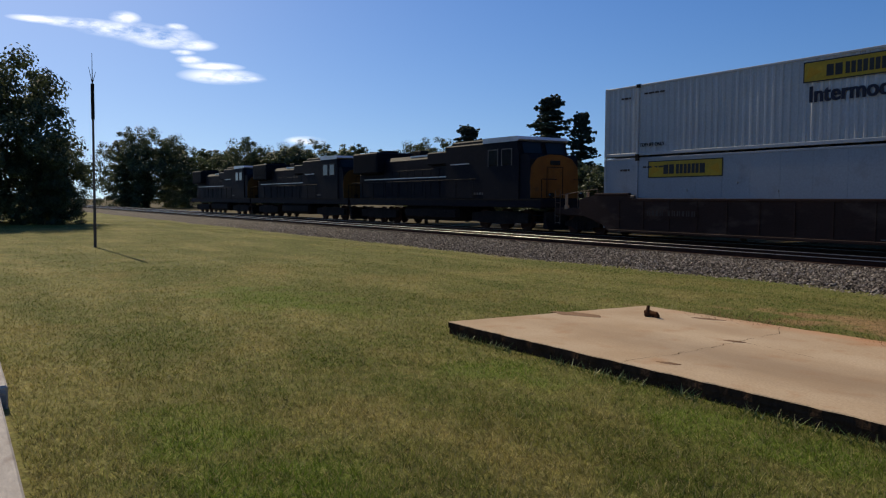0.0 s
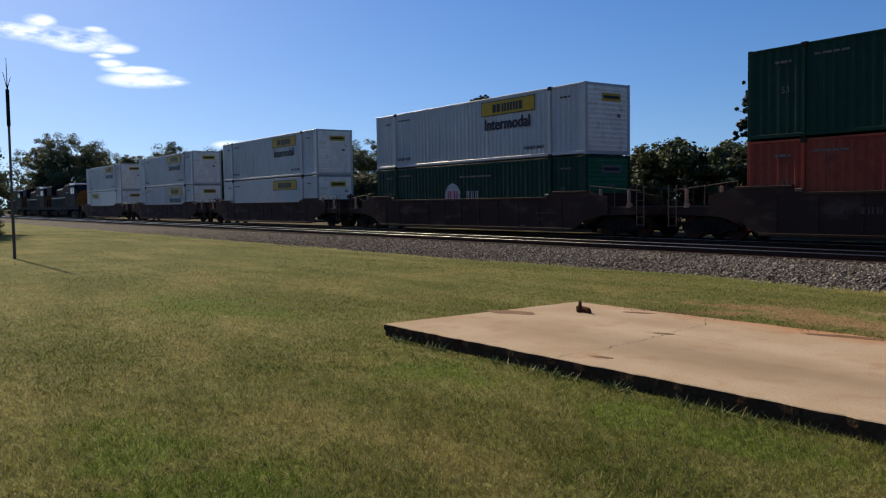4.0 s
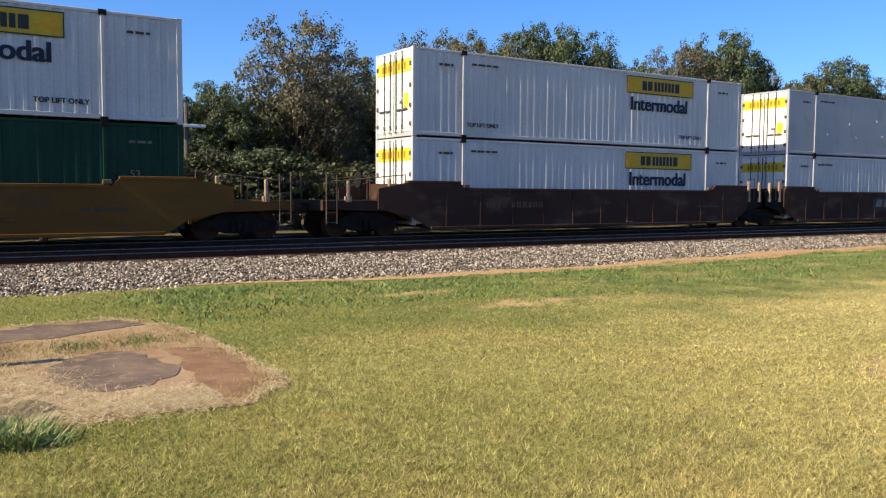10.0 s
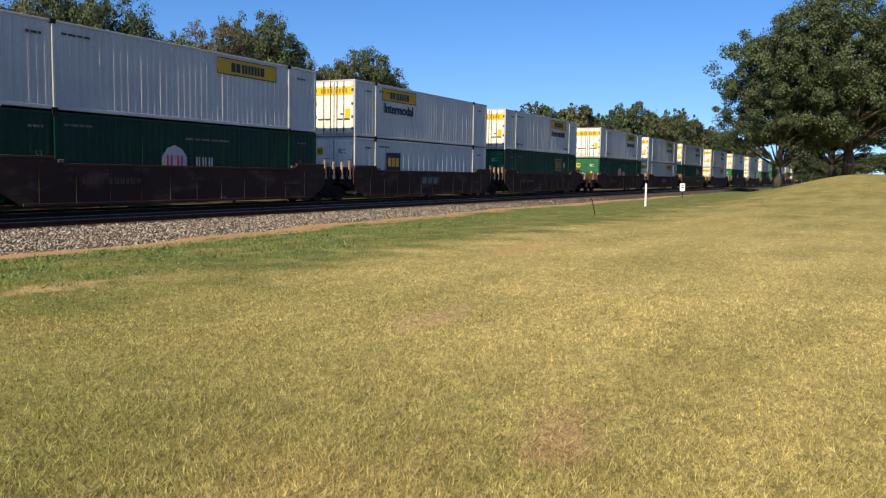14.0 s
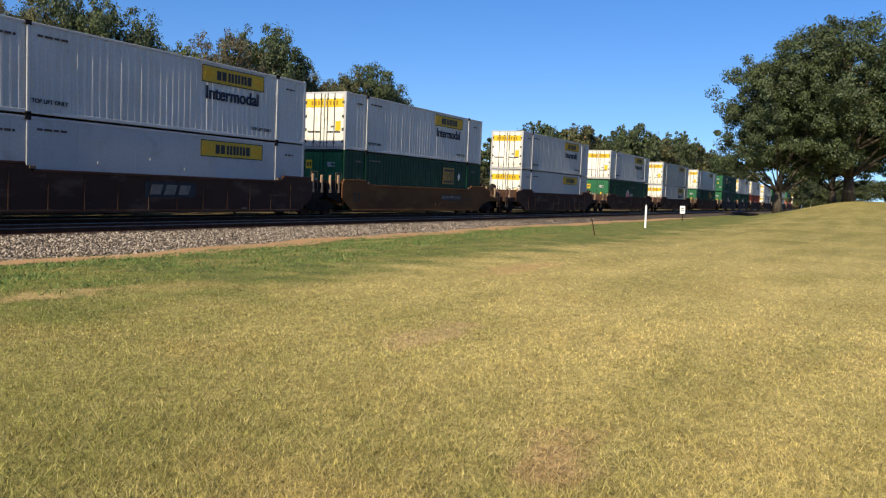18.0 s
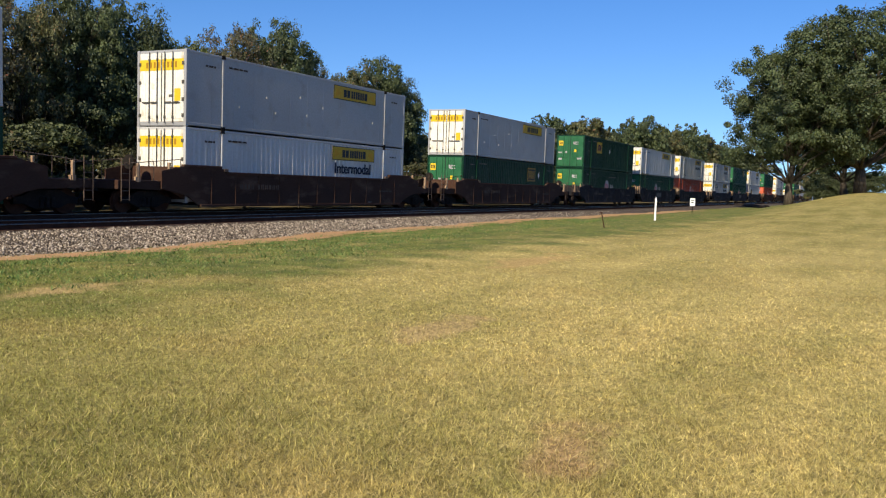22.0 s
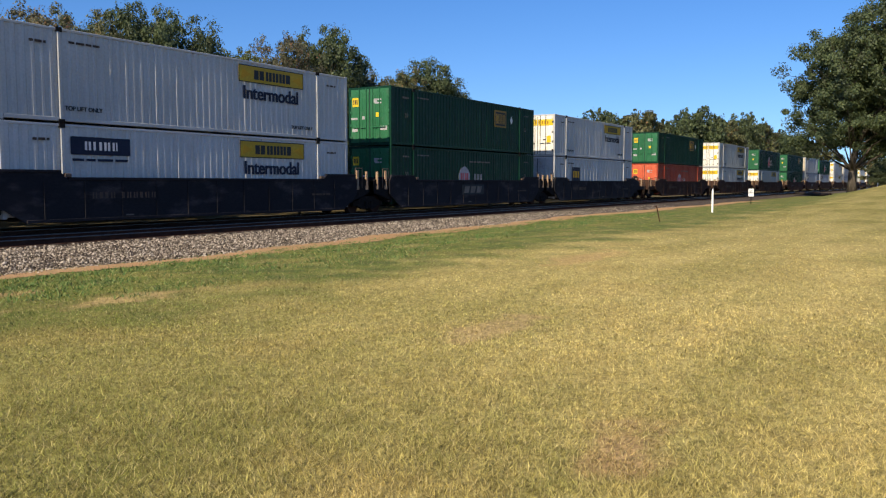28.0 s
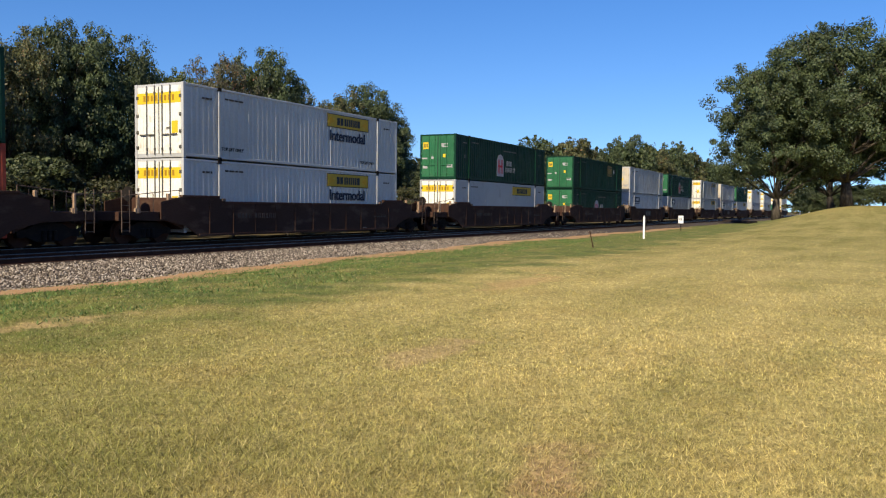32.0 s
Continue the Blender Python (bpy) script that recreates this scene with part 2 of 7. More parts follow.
M_CAR = {
    "rust": mat("rusty_brown_car_paint", (0.15, 0.064, 0.021), (0.085, 0.037, 0.014), 0.6, 0.75, 0.0, 0.1, 14, (0.15, 0.075, 0.024), stretch=(0.6, 1, 1.4)),
    "yellow": mat("dirty_yellow_car_paint", (0.15, 0.068, 0.012), (0.1, 0.045, 0.01), 0.6, 0.65, 0.0, 0.1, 14, (0.1, 0.05, 0.02), stretch=(0.6, 1, 1.4)),
    "brown": mat("dark_brown_car_paint", (0.06, 0.03, 0.02), (0.038, 0.02, 0.014), 0.6, 0.8, 0.0, 0.1, 14, (0.1, 0.062, 0.042), stretch=(0.6, 1, 1.4)),
    "dark": mat("blue_black_car_paint", (0.011, 0.011, 0.015), (0.018, 0.017, 0.02), 0.6, 0.7, 0.0, 0.1, 14, (0.06, 0.05, 0.05), stretch=(0.6, 1, 1.4)),
}
M_LOCO = mat("dark_blue_loco_paint", (0.005, 0.006, 0.011), (0.007, 0.007, 0.011), 0.8, 0.75, 0.0, 0.05, 14, (0.016, 0.014, 0.016))
M_LOCO_YELLOW = mat("yellow_loco_paint", (0.17, 0.075, 0.016), (0.12, 0.05, 0.012), 1.0, 0.65, 0.0, 0.03, 12, (0.09, 0.05, 0.02))
M_ROOF = mat("silver_grey_roof", (0.55, 0.55, 0.56), (0.45, 0.45, 0.46), 1.0, 0.35, 0.4, 0.03, 12)
M_GLASS = mat("dark_cab_glass", (0.01, 0.012, 0.015), (0.015, 0.018, 0.02), 1.0, 0.12, 0.0, 0.0, 10, spec=0.25)


def stain_concrete():
    """Pinkish concrete with an iron-orange stain, grey scuffs along the worn side and blotches."""
    m = mat("pinkish_concrete", (0.48, 0.335, 0.2), (0.58, 0.435, 0.285), 0.9, 0.88, 0.0, 0.35, 45, (0.46, 0.27, 0.14), depth=0.01)
    nt = m.node_tree
    link, bsdf = nt.links.new, nt.nodes["Principled BSDF"]
    col = bsdf.inputs["Base Color"].links[0].from_socket
    tc = nt.nodes.new("ShaderNodeTexCoord")
    for centre, spread, tint, most, scale, stretch in (
            ((-1.35, 7.8, 0), (0.95, 0.7, 1), (0.58, 0.33, 0.14), 0.5, 2.0, (1, 1, 1)), ((-4.6, 8.5, 0), (4.6, 0.4, 1), (0.5, 0.24, 0.11), 0.8, 1.5, (1, 1, 1)),
            ((-1.0, 6.1, 0), (1.1, 0.5, 1), (0.14, 0.115, 0.085), 0.9, 4.0, (0.5, 2.4, 1)), ((-0.9, 5.6, 0), (1.6, 0.35, 1), (0.3, 0.24, 0.17), 0.6, 3.0, (0.5, 1.5, 1)),
            ((-4.6, 6.3, 0), (3.6, 0.7, 1), (0.27, 0.19, 0.12), 0.6, 2.2, (0.5, 1.6, 1)), ((-6.8, 7.7, 0), (1.6, 0.4, 1), (0.38, 0.26, 0.16), 0.5, 2.0, (0.5, 1.5, 1)), ((0.2, 7.2, 0), (0.5, 1.0, 1), (0.34, 0.27, 0.18), 0.5, 3.0, (1, 1, 1))):
        away = nt.nodes.new("ShaderNodeVectorMath")
        away.operation = "SUBTRACT"
        away.inputs[1].default_value = centre
        part_of = nt.nodes.new("ShaderNodeVectorMath")
        part_of.operation = "DIVIDE"
        part_of.inputs[1].default_value = spread
        far = nt.nodes.new("ShaderNodeVectorMath")
        far.operation = "LENGTH"
        mp = nt.nodes.new("ShaderNodeMapping")
        mp.inputs["Scale"].default_value = stretch
        nz = nt.nodes.new("ShaderNodeTexNoise")
        nz.inputs["Scale"].default_value, nz.inputs["Detail"].default_value = scale, 6.0
        diff = nt.nodes.new("ShaderNodeMath")
        diff.operation = "SUBTRACT"
        grow = nt.nodes.new("ShaderNodeMapRange")
        for key, value in (("From Min", -0.55), ("From Max", 0.3), ("To Min", 0.0), ("To Max", most)):
            grow.inputs[key].default_value = value
        mix = nt.nodes.new("ShaderNodeMix")
        mix.data_type = "RGBA"
        mix.inputs[7].default_value = (*tint, 1)
        link(tc.outputs["Object"], away.inputs[0]), link(away.outputs[0], part_of.inputs[0]), link(part_of.outputs[0], far.inputs[0])
        link(tc.outputs["Object"], mp.inputs["Vector"]), link(mp.outputs["Vector"], nz.inputs["Vector"])
        link(nz.outputs["Fac"], diff.inputs[0]), link(far.outputs["Value"], diff.inputs[1]), link(diff.outputs[0], grow.inputs["Value"])
        link(grow.outputs["Result"], mix.inputs[0]), link(col, mix.inputs[6])
        col = mix.outputs[2]
    link(col, bsdf.inputs["Base Color"])
    return m


M_CONCRETE = stain_concrete()
M_DARKCONC = mat("dark_edge_concrete", (0.045, 0.028, 0.018), (0.08, 0.05, 0.033), 4.0, 0.95, 0.0, 0.9, 25, (0.03, 0.022, 0.016), depth=0.03, spec=0.0)
M_ASPHALT = mat("old_asphalt", (0.115, 0.083, 0.064), (0.19, 0.135, 0.095), 3.4, 0.92, 0.0, 0.6, 60, (0.3, 0.2, 0.12), depth=0.012)
M_DIRT = mat("bare_dirt", (0.27, 0.16, 0.09), (0.38, 0.265, 0.15), 1.6, 0.95, 0.0, 0.5, 50, (0.22, 0.12, 0.065), depth=0.02)
M_SOIL = mat("reddish_trodden_soil", (0.2, 0.11, 0.06), (0.3, 0.18, 0.1), 2.5, 0.95, 0.0, 0.6, 50, (0.14, 0.085, 0.055), depth=0.02)
M_CLAY = mat("orange_clay_edge", (0.46, 0.255, 0.125), (0.38, 0.25, 0.12), 2.4, 0.95, 0.0, 0.5, 50, (0.22, 0.2, 0.09), depth=0.02)
M_CRACK = mat("crack_and_shade_fill", (0.05, 0.034, 0.02), (0.085, 0.06, 0.034), 6.0, 0.95, 0.0, 0.3, 60, spec=0.0)
M_POST = mat("rust_red_paint", (0.36, 0.07, 0.035), (0.28, 0.055, 0.03), 5.0, 0.6, 0.0, 0.1, 30, (0.2, 0.08, 0.05))
M_BALLAST = mat("granite_ballast", (0.09, 0.07, 0.052), (0.05, 0.038, 0.03), 9.0, 0.9, 0.0, 1.0, 22, (0.34, 0.28, 0.23), depth=0.05)
M_TIE = mat("creosoted_tie", (0.035, 0.025, 0.02), (0.06, 0.045, 0.035), 3.0, 0.9, 0.0, 0.4, 25, (0.09, 0.07, 0.055), vary=0.25, stretch=(6, 1, 6))
M_RAIL = mat("rusty_rail_web", (0.045, 0.02, 0.013), (0.07, 0.032, 0.02), 3.0, 0.9, 0.0, 0.2, 30)
M_RAILTOP = mat("polished_rail_head", (0.16, 0.145, 0.13), (0.11, 0.1, 0.09), 4.0, 0.28, 1.0, 0.0, 30)
M_BARK = mat("tree_bark", (0.05, 0.04, 0.03), (0.085, 0.07, 0.055), 3.0, 0.95, 0.0, 0.8, 14, (0.16, 0.14, 0.11), stretch=(1, 1, 0.25), depth=0.05)
M_SCRAP = mat("weathered_brown_wood", (0.11, 0.055, 0.028), (0.06, 0.03, 0.017), 12.0, 0.9, 0.0, 0.5, 50, spec=0.0)
M_WHITEPOST = mat("white_plastic", (0.8, 0.8, 0.78), (0.72, 0.72, 0.7), 3.0, 0.5, 0.0, 0.02, 30)
M_CURB = mat("whitewashed_timber", (0.55, 0.5, 0.45), (0.42, 0.37, 0.32), 3.0, 0.85, 0.0, 0.5, 40, (0.25, 0.19, 0.15), stretch=(0.3, 1, 1))
M_POLE = mat("weathered_pole", (0.1, 0.085, 0.07), (0.14, 0.12, 0.1), 3.0, 0.9, 0.0, 0.4, 25, stretch=(1, 1, 0.2))
L_OAK = leaf_mat("oak_leaves", (0.028, 0.048, 0.018), (0.108, 0.134, 0.05))
L_DARK = leaf_mat("shaded_leaves", (0.03, 0.046, 0.018), (0.11, 0.128, 0.05))
L_LIME = leaf_mat("yellowing_leaves", (0.05, 0.07, 0.018), (0.16, 0.18, 0.04))
L_MIX = leaf_mat("turning_leaves", (0.042, 0.053, 0.02), (0.15, 0.15, 0.058), (0.32, 0.17, 0.08))
L_RUST = leaf_mat("autumn_leaves", (0.06, 0.064, 0.034), (0.165, 0.145, 0.08), (0.36, 0.15, 0.07))
L_NEEDLE = leaf_mat("cedar_needles", (0.016, 0.03, 0.018), (0.05, 0.065, 0.034))
L_BRUSH = leaf_mat("brush_leaves", (0.035, 0.045, 0.018), (0.11, 0.11, 0.04), (0.17, 0.11, 0.05))

# ---- mesh helpers ----


def thing(name, label, category, group="", kind="", at=(0, 0, 0)):
    ob = new(name)
    ob.empty_display_size = 0.2
    ob.location = at
    return tagged(ob, label, category, group, kind)


def mesh_of(name, verts, faces, material, smooth=False):
    me = bpy.data.meshes.new(name)
    me.from_pydata([tuple(v) for v in verts], [], faces)
    me.materials.append(material)
    if smooth:
        me.shade_smooth()
    me.update()
    return me


def put(name, me, parent=None, label="", at=(0, 0, 0), turn=(0, 0, 0)):
    ob = new(name, me)
    ob.location, ob.rotation_euler = at, [radians(a) for a in turn]
    ob.parent = parent
    return tagged(ob, label)


def part(name, bm, material, parent, label="", at=(0, 0, 0), smooth=False):
    me = bpy.data.meshes.new(name)
    bm.normal_update()
    bm.to_mesh(me)
    bm.free()
    me.materials.append(material)
    if smooth:
        me.shade_smooth()
    return put(name, me, parent, label, at)


def add_box(bm, x0, x1, y0, y1, z0, z1, bevel=0.0):
    r = bmesh.ops.create_cube(bm, size=1.0, matrix=Matrix.Translation(((x0 + x1) / 2, (y0 + y1) / 2, (z0 + z1) / 2)) @ Matrix.Diagonal((x1 - x0, y1 - y0, z1 - z0, 1)))
    if bevel:
        edges = {e for v in r["verts"] for e in v.link_edges}
        bmesh.ops.bevel(bm, geom=list(edges), offset=bevel, segments=1, affect="EDGES")


def boxes(*rows, bevel=0.0):
    bm = bmesh.new()
    for r in rows:
        add_box(bm, *r, bevel=bevel)
    return bm


def add_rod(bm, a, b, r0, r1=None, n=8):
    a, b = Vector(a), Vector(b)
    m = Matrix.Translation((a + b) / 2) @ (b - a).to_track_quat("Z", "Y").to_matrix().to_4x4()
    bmesh.ops.create_cone(bm, cap_ends=True, segments=n, radius1=r0, radius2=r0 if r1 is None else r1, depth=(b - a).length, matrix=m)


def rods(*rows, n=8):
    bm = bmesh.new()
    for r in rows:
        add_rod(bm, *r, n=n)
    return bm


def slab(outline, z0, z1, axis="z"):
    """A prism over an outline of (u, v) points: axis z: u, v are x, y; axis y: u, v are x, z, and z0, z1 are its y range."""
    bm = bmesh.new()
    low = [bm.verts.new((u, v, z0) if axis == "z" else (u, z0, v)) for u, v in outline]
    high = [bm.verts.new((u, v, z1) if axis == "z" else (u, z1, v)) for u, v in outline]
    n = len(outline)
    bm.faces.new(low), bm.faces.new(high)
    for i in range(n):
        bm.faces.new((low[i], low[(i + 1) % n], high[(i + 1) % n], high[i]))
    bmesh.ops.recalc_face_normals(bm, faces=bm.faces)
    return bm


def text_mesh(words, size, material, fat=0.0):
    cu = bpy.data.curves.new("lettering", "FONT")
    cu.body, cu.size, cu.offset, cu.extrude = words, size, fat, 0.002
    ob = bpy.data.objects.new("lettering", cu)
    scene.collection.objects.link(ob)
    bpy.context.view_layer.update()
    me = bpy.data.meshes.new_from_object(ob.evaluated_get(bpy.context.evaluated_depsgraph_get()))
    bpy.data.objects.remove(ob)
    bpy.data.curves.remove(cu)
    if fat:
        bm = bmesh.new()
        bm.from_mesh(me)
        twin = bmesh.ops.duplicate(bm, geom=bm.verts[:] + bm.edges[:] + bm.faces[:])
        bmesh.ops.translate(bm, verts=[v for v in twin["geom"] if isinstance(v, bmesh.types.BMVert)], vec=(fat * 3, 0, 0.0004))
        bm.to_mesh(me), bm.free()
    me.materials.clear()
    me.materials.append(material)
    return me

# ---- ground ----


def sstep(a, b, v):
    t = np.clip((v - a) / (b - a), 0, 1)
    return t * t * (3 - 2 * t)


def ground_z(x, y):
    """The lawn: nearly flat, rising to a low crest far along the line; the roadbed strip lies a little lower."""
    x, y = np.asarray(x, float), np.asarray(y, float)
    z = -0.15 - 0.13 * sstep(11, 15.5, y) - 0.1 * sstep(24, 34, y)
    z = z + 2.45 * sstep(45, 125, x) * (1 - sstep(1.5, 15, y))
    z = z + 0.008 * np.sin(x * 0.45 + 1) * np.sin(y * 0.6) * (1 - sstep(14, 16, y)) * sstep(6, 14, np.hypot(x, y - 3))
    return z


def steps(*runs):
    vals = []
    for a, b, d in runs:
        vals += list(np.arange(a, b, d))
    return np.array(vals + [runs[-1][1]])


def build_ground():
    xs = steps((-3000, -300, 300), (-300, -60, 12), (-60, -14, 2), (-14, 20, 0.5), (20, 160, 2.5), (160, 400, 20), (400, 3000, 260))
    ys = steps((-1500, -60, 160), (-60, -4, 4), (-4, 16, 0.5), (16, 40, 2), (40, 100, 10), (100, 2500, 200))
    gx, gy = np.meshgrid(xs, ys, indexing="ij")
    gz = ground_z(gx, gy)
    verts = np.stack([gx, gy, gz], -1).reshape(-1, 3)
    n = len(ys)
    i, j = np.meshgrid(np.arange(len(xs) - 1), np.arange(n - 1), indexing="ij")
    a = (i * n + j).ravel()
    faces = np.stack([a, a + n, a + n + 1, a + 1], -1).tolist()
    ob = put("ground", mesh_of("ground", verts.tolist(), faces, lawn_mat(), True))
    tagged(ob, "mown lawn of green and straw-coloured grass, rising gently", "lawn", kind="structure")


LUSH = [(-4.2, 1.6, 1.1, 0.8), (-5.6, 1.5, 1.0, 0.6), (-6.3, 4.4, 1.3, 0.5), (-3.4, 4.6, 2.2, 0.5), (-13.0, 4.5, 3.0, 1.2)]
SPOTS = [(-6.2, 10.4, 2.3, 0.75, (0.34, 0.2, 0.1)), (-3.8, 11.2, 2.2, 0.6, (0.4, 0.3, 0.16)), (-4.4, 8.75, 5.5, 0.5, (0.38, 0.2, 0.1)), (-2.6, 9.9, 1.8, 0.45, (0.42, 0.3, 0.15)),
         (8.0, 10.0, 1.2, 0.5, (0.46, 0.33, 0.15)), (7.2, 11.8, 0.9, 0.3, (0.42, 0.3, 0.14)), (17.3, 7.0, 2.3, 0.55, (0.48, 0.33, 0.14)), (5.4, 1.9, 0.55, 0.38, (0.4, 0.26, 0.13)), (8.6, 4.6, 1.0, 0.4, (0.44, 0.32, 0.15))]


def lawn_mat(blades=False):
    m = bpy.data.materials.new("grass_blades" if blades else "mown_grass")
    m.use_nodes = True
    nt = m.node_tree
    bsdf = nt.nodes["Principled BSDF"]
    link = nt.links.new
    tc = nt.nodes.new("ShaderNodeTexCoord")

    def noise_at(s, detail, stretch=(1, 1, 1)):
        mp = nt.nodes.new("ShaderNodeMapping")
        mp.inputs["Scale"].default_value = stretch
        link(tc.outputs["Object"], mp.inputs["Vector"])
        n = nt.nodes.new("ShaderNodeTexNoise")
        n.inputs["Scale"].default_value, n.inputs["Detail"].default_value = s, detail
        link(mp.outputs["Vector"], n.inputs["Vector"])
        return n.outputs["Fac"]

    def ranged(v, lo, hi, a=0.0, b=1.0):
        r = nt.nodes.new("ShaderNodeMapRange")
        r.interpolation_type = "SMOOTHSTEP"
        for key, value in (("From Min", lo), ("From Max", hi), ("To Min", a), ("To Max", b)):
            r.inputs[key].default_value = value
        link(v, r.inputs["Value"])
        return r.outputs["Result"]

    def op(kind, a, b):
        n = nt.nodes.new("ShaderNodeMath")
        n.operation = kind
        for i, v in enumerate((a, b)):
            if isinstance(v, float):
                n.inputs[i].default_value = v
            else:
                link(v, n.inputs[i])
        return n.outputs[0]

    def mixed(f, a, b):
        x = nt.nodes.new("ShaderNodeMix")
        x.data_type = "RGBA"
        for value, i in ((f, 0), (a, 6), (b, 7)):
            if isinstance(value, tuple):
                x.inputs[i].default_value = (*value, 1)
            elif isinstance(value, float):
                x.inputs[i].default_value = value
            else:
                link(value, x.inputs[i])
        return x.outputs[2]

    sep = nt.nodes.new("ShaderNodeSeparateXYZ")
    link(tc.outputs["Object"], sep.inputs[0])
    # dry grass spreads over the open lawn, greener in the damp strip beside the roadbed
    dry = op("ADD", ranged(sep.outputs["X"], -4.0, 8.0, 0.12, 0.71), ranged(noise_at(0.3, 5), 0.35, 0.68, -0.1, 0.1))
    damp = op("ADD", sep.outputs["Y"], ranged(noise_at(0.5, 4), 0.3, 0.7, -1.2, 1.2))
    damp = op("MULTIPLY", ranged(damp, 7.4, 10.0, 0.0, 0.9), ranged(sep.outputs["X"], -1.0, 4.0, 0.15, 1.0))
    dry = op("ADD", dry, ranged(noise_at(0.9, 3, (0.16, 1.0, 1.0)), 0.3, 0.7, -0.13, 0.13))
    dry = op("SUBTRACT", dry, ranged(sep.outputs["X"], 12.0, 50.0, 0.0, 0.25))
    dry = op("ADD", dry, ranged(noise_at(5.0, 4), 0.3, 0.7, -0.09, 0.09))
    col = mixed(dry, (0.105, 0.135, 0.022), (0.66, 0.53, 0.21))
    weed = mixed(ranged(noise_at(1.6, 5), 0.4, 0.62), (0.13, 0.19, 0.04), (0.045, 0.11, 0.03))
    weed = mixed(ranged(noise_at(0.8, 5, (0.5, 1.0, 1.0)), 0.52, 0.68, 0.0, 0.75), weed, (0.3, 0.27, 0.1))
    col = mixed(damp, col, weed)
    lush = op("MULTIPLY", ranged(sep.outputs["Y"], 2.5, 6.0, 0.0, 0.55), ranged(sep.outputs["X"], 5.0, 13.0, 1.0, 0.0))
    lush = op("MULTIPLY", lush, ranged(sep.outputs["X"], -1.0, 2.0, 0.0, 1.0))
    col = mixed(lush, col, (0.18, 0.2, 0.045))
    col = mixed(ranged(noise_at(2.4, 5), 0.5, 0.72, 0.0, 0.2), col, (0.3, 0.21, 0.075))
    col = mixed(ranged(noise_at(0.55, 6), 0.5, 0.7, 0.0, 0.25), col, (0.46, 0.32, 0.12))
    col = mixed(ranged(noise_at(26, 3), 0.35, 0.7, 0.0, 0.1 if blades else 0.5), col, (0.08, 0.08, 0.028))
    # lush green patches near the timber edging and round the slab
    for cx, cy, rx, ry in LUSH:
        sub = nt.nodes.new("ShaderNodeVectorMath")
        sub.operation = "SUBTRACT"
        sub.inputs[1].default_value = (cx, cy, -0.15)
        div = nt.nodes.new("ShaderNodeVectorMath")
        div.operation = "DIVIDE"
        div.inputs[1].default_value = (rx, ry, 5.0)
        ln = nt.nodes.new("ShaderNodeVectorMath")
        ln.operation = "LENGTH"
        link(tc.outputs["Object"], sub.inputs[0])
        link(sub.outputs[0], div.inputs[0])
        link(div.outputs[0], ln.inputs[0])
        fresh = op("SUBTRACT", op("ADD", ranged(noise_at(1.3, 5), 0.25, 0.75, 0.0, 1.0), 0.2), ln.outputs["Value"])
        col = mixed(ranged(fresh, -0.4, 0.5, 0.0, 0.8), col, (0.11, 0.17, 0.018))
    # worn bare spots
    for cx, cy, rx, ry, tint in SPOTS:
        sub = nt.nodes.new("ShaderNodeVectorMath")
        sub.operation = "SUBTRACT"
        sub.inputs[1].default_value = (cx, cy, -0.15)
        div = nt.nodes.new("ShaderNodeVectorMath")
        div.operation = "DIVIDE"
        div.inputs[1].default_value = (rx, ry, 5.0)
        ln = nt.nodes.new("ShaderNodeVectorMath")
        ln.operation = "LENGTH"
        link(tc.outputs["Object"], sub.inputs[0])
        link(sub.outputs[0], div.inputs[0])
        link(div.outputs[0], ln.inputs[0])
        worn = op("SUBTRACT", op("ADD", ranged(noise_at(1.7, 5), 0.25, 0.75, 0.0, 1.3), 0.2), ln.outputs["Value"])
        col = mixed(ranged(worn, -0.25, 0.5, 0.0, 0.5 if blades else 0.85), col, tint)
    # leaf litter and shade-killed ground beyond the tracks
    col = mixed(ranged(sep.outputs["Y"], 26.0, 30.0), col, (0.09, 0.075, 0.045))
    # tufts: light and dark tussocks of a hand's and of a finger's width
    tuft = nt.nodes.new("ShaderNodeHueSaturation")
    link(op("MULTIPLY", ranged(noise_at(30, 2), 0.32, 0.68, 0.66, 1.3), ranged(noise_at(9, 3), 0.3, 0.7, 0.85, 1.14)), tuft.inputs["Value"])
    link(col, tuft.inputs["Color"])
    col = tuft.outputs["Color"]
    if not blades:
        col = mixed(ranged(noise_at(60, 2), 0.35, 0.65, 0.1, 0.4), col, (0.19, 0.135, 0.05))
    bsdf.inputs["Roughness"].default_value = 0.9
    if blades:
        geo = nt.nodes.new("ShaderNodeNewGeometry")
        tone = nt.nodes.new("ShaderNodeHueSaturation")
        # dead blades among the living ones: pale straw, brown thatch and a few fresh green
        col = mixed(ranged(geo.outputs["Random Per Island"], 0.72, 0.8, 0.0, 0.55), col, (0.5, 0.4, 0.2))
        link(ranged(op("FRACT", op("MULTIPLY", geo.outputs["Random Per Island"], 17.3), 0.0), 0.0, 1.0, 0.76, 1.52), tone.inputs["Value"])
        link(col, tone.inputs["Color"])
        col = mixed(ranged(geo.outputs["Random Per Island"], 0.12, 0.05, 0.0, 0.5), tone.outputs["Color"], (0.11, 0.085, 0.035))
        trans = nt.nodes.new("ShaderNodeBsdfTranslucent")
        link(col, trans.inputs["Color"])
        both = nt.nodes.new("ShaderNodeMixShader")
        both.inputs[0].default_value = 0.35
        link(bsdf.outputs[0], both.inputs[1])
        link(trans.outputs[0], both.inputs[2])
        link(both.outputs[0], nt.nodes["Material Output"].inputs["Surface"])
    link(col, bsdf.inputs["Base Color"])
    bsdf.inputs["Specular IOR Level"].default_value = 0.05
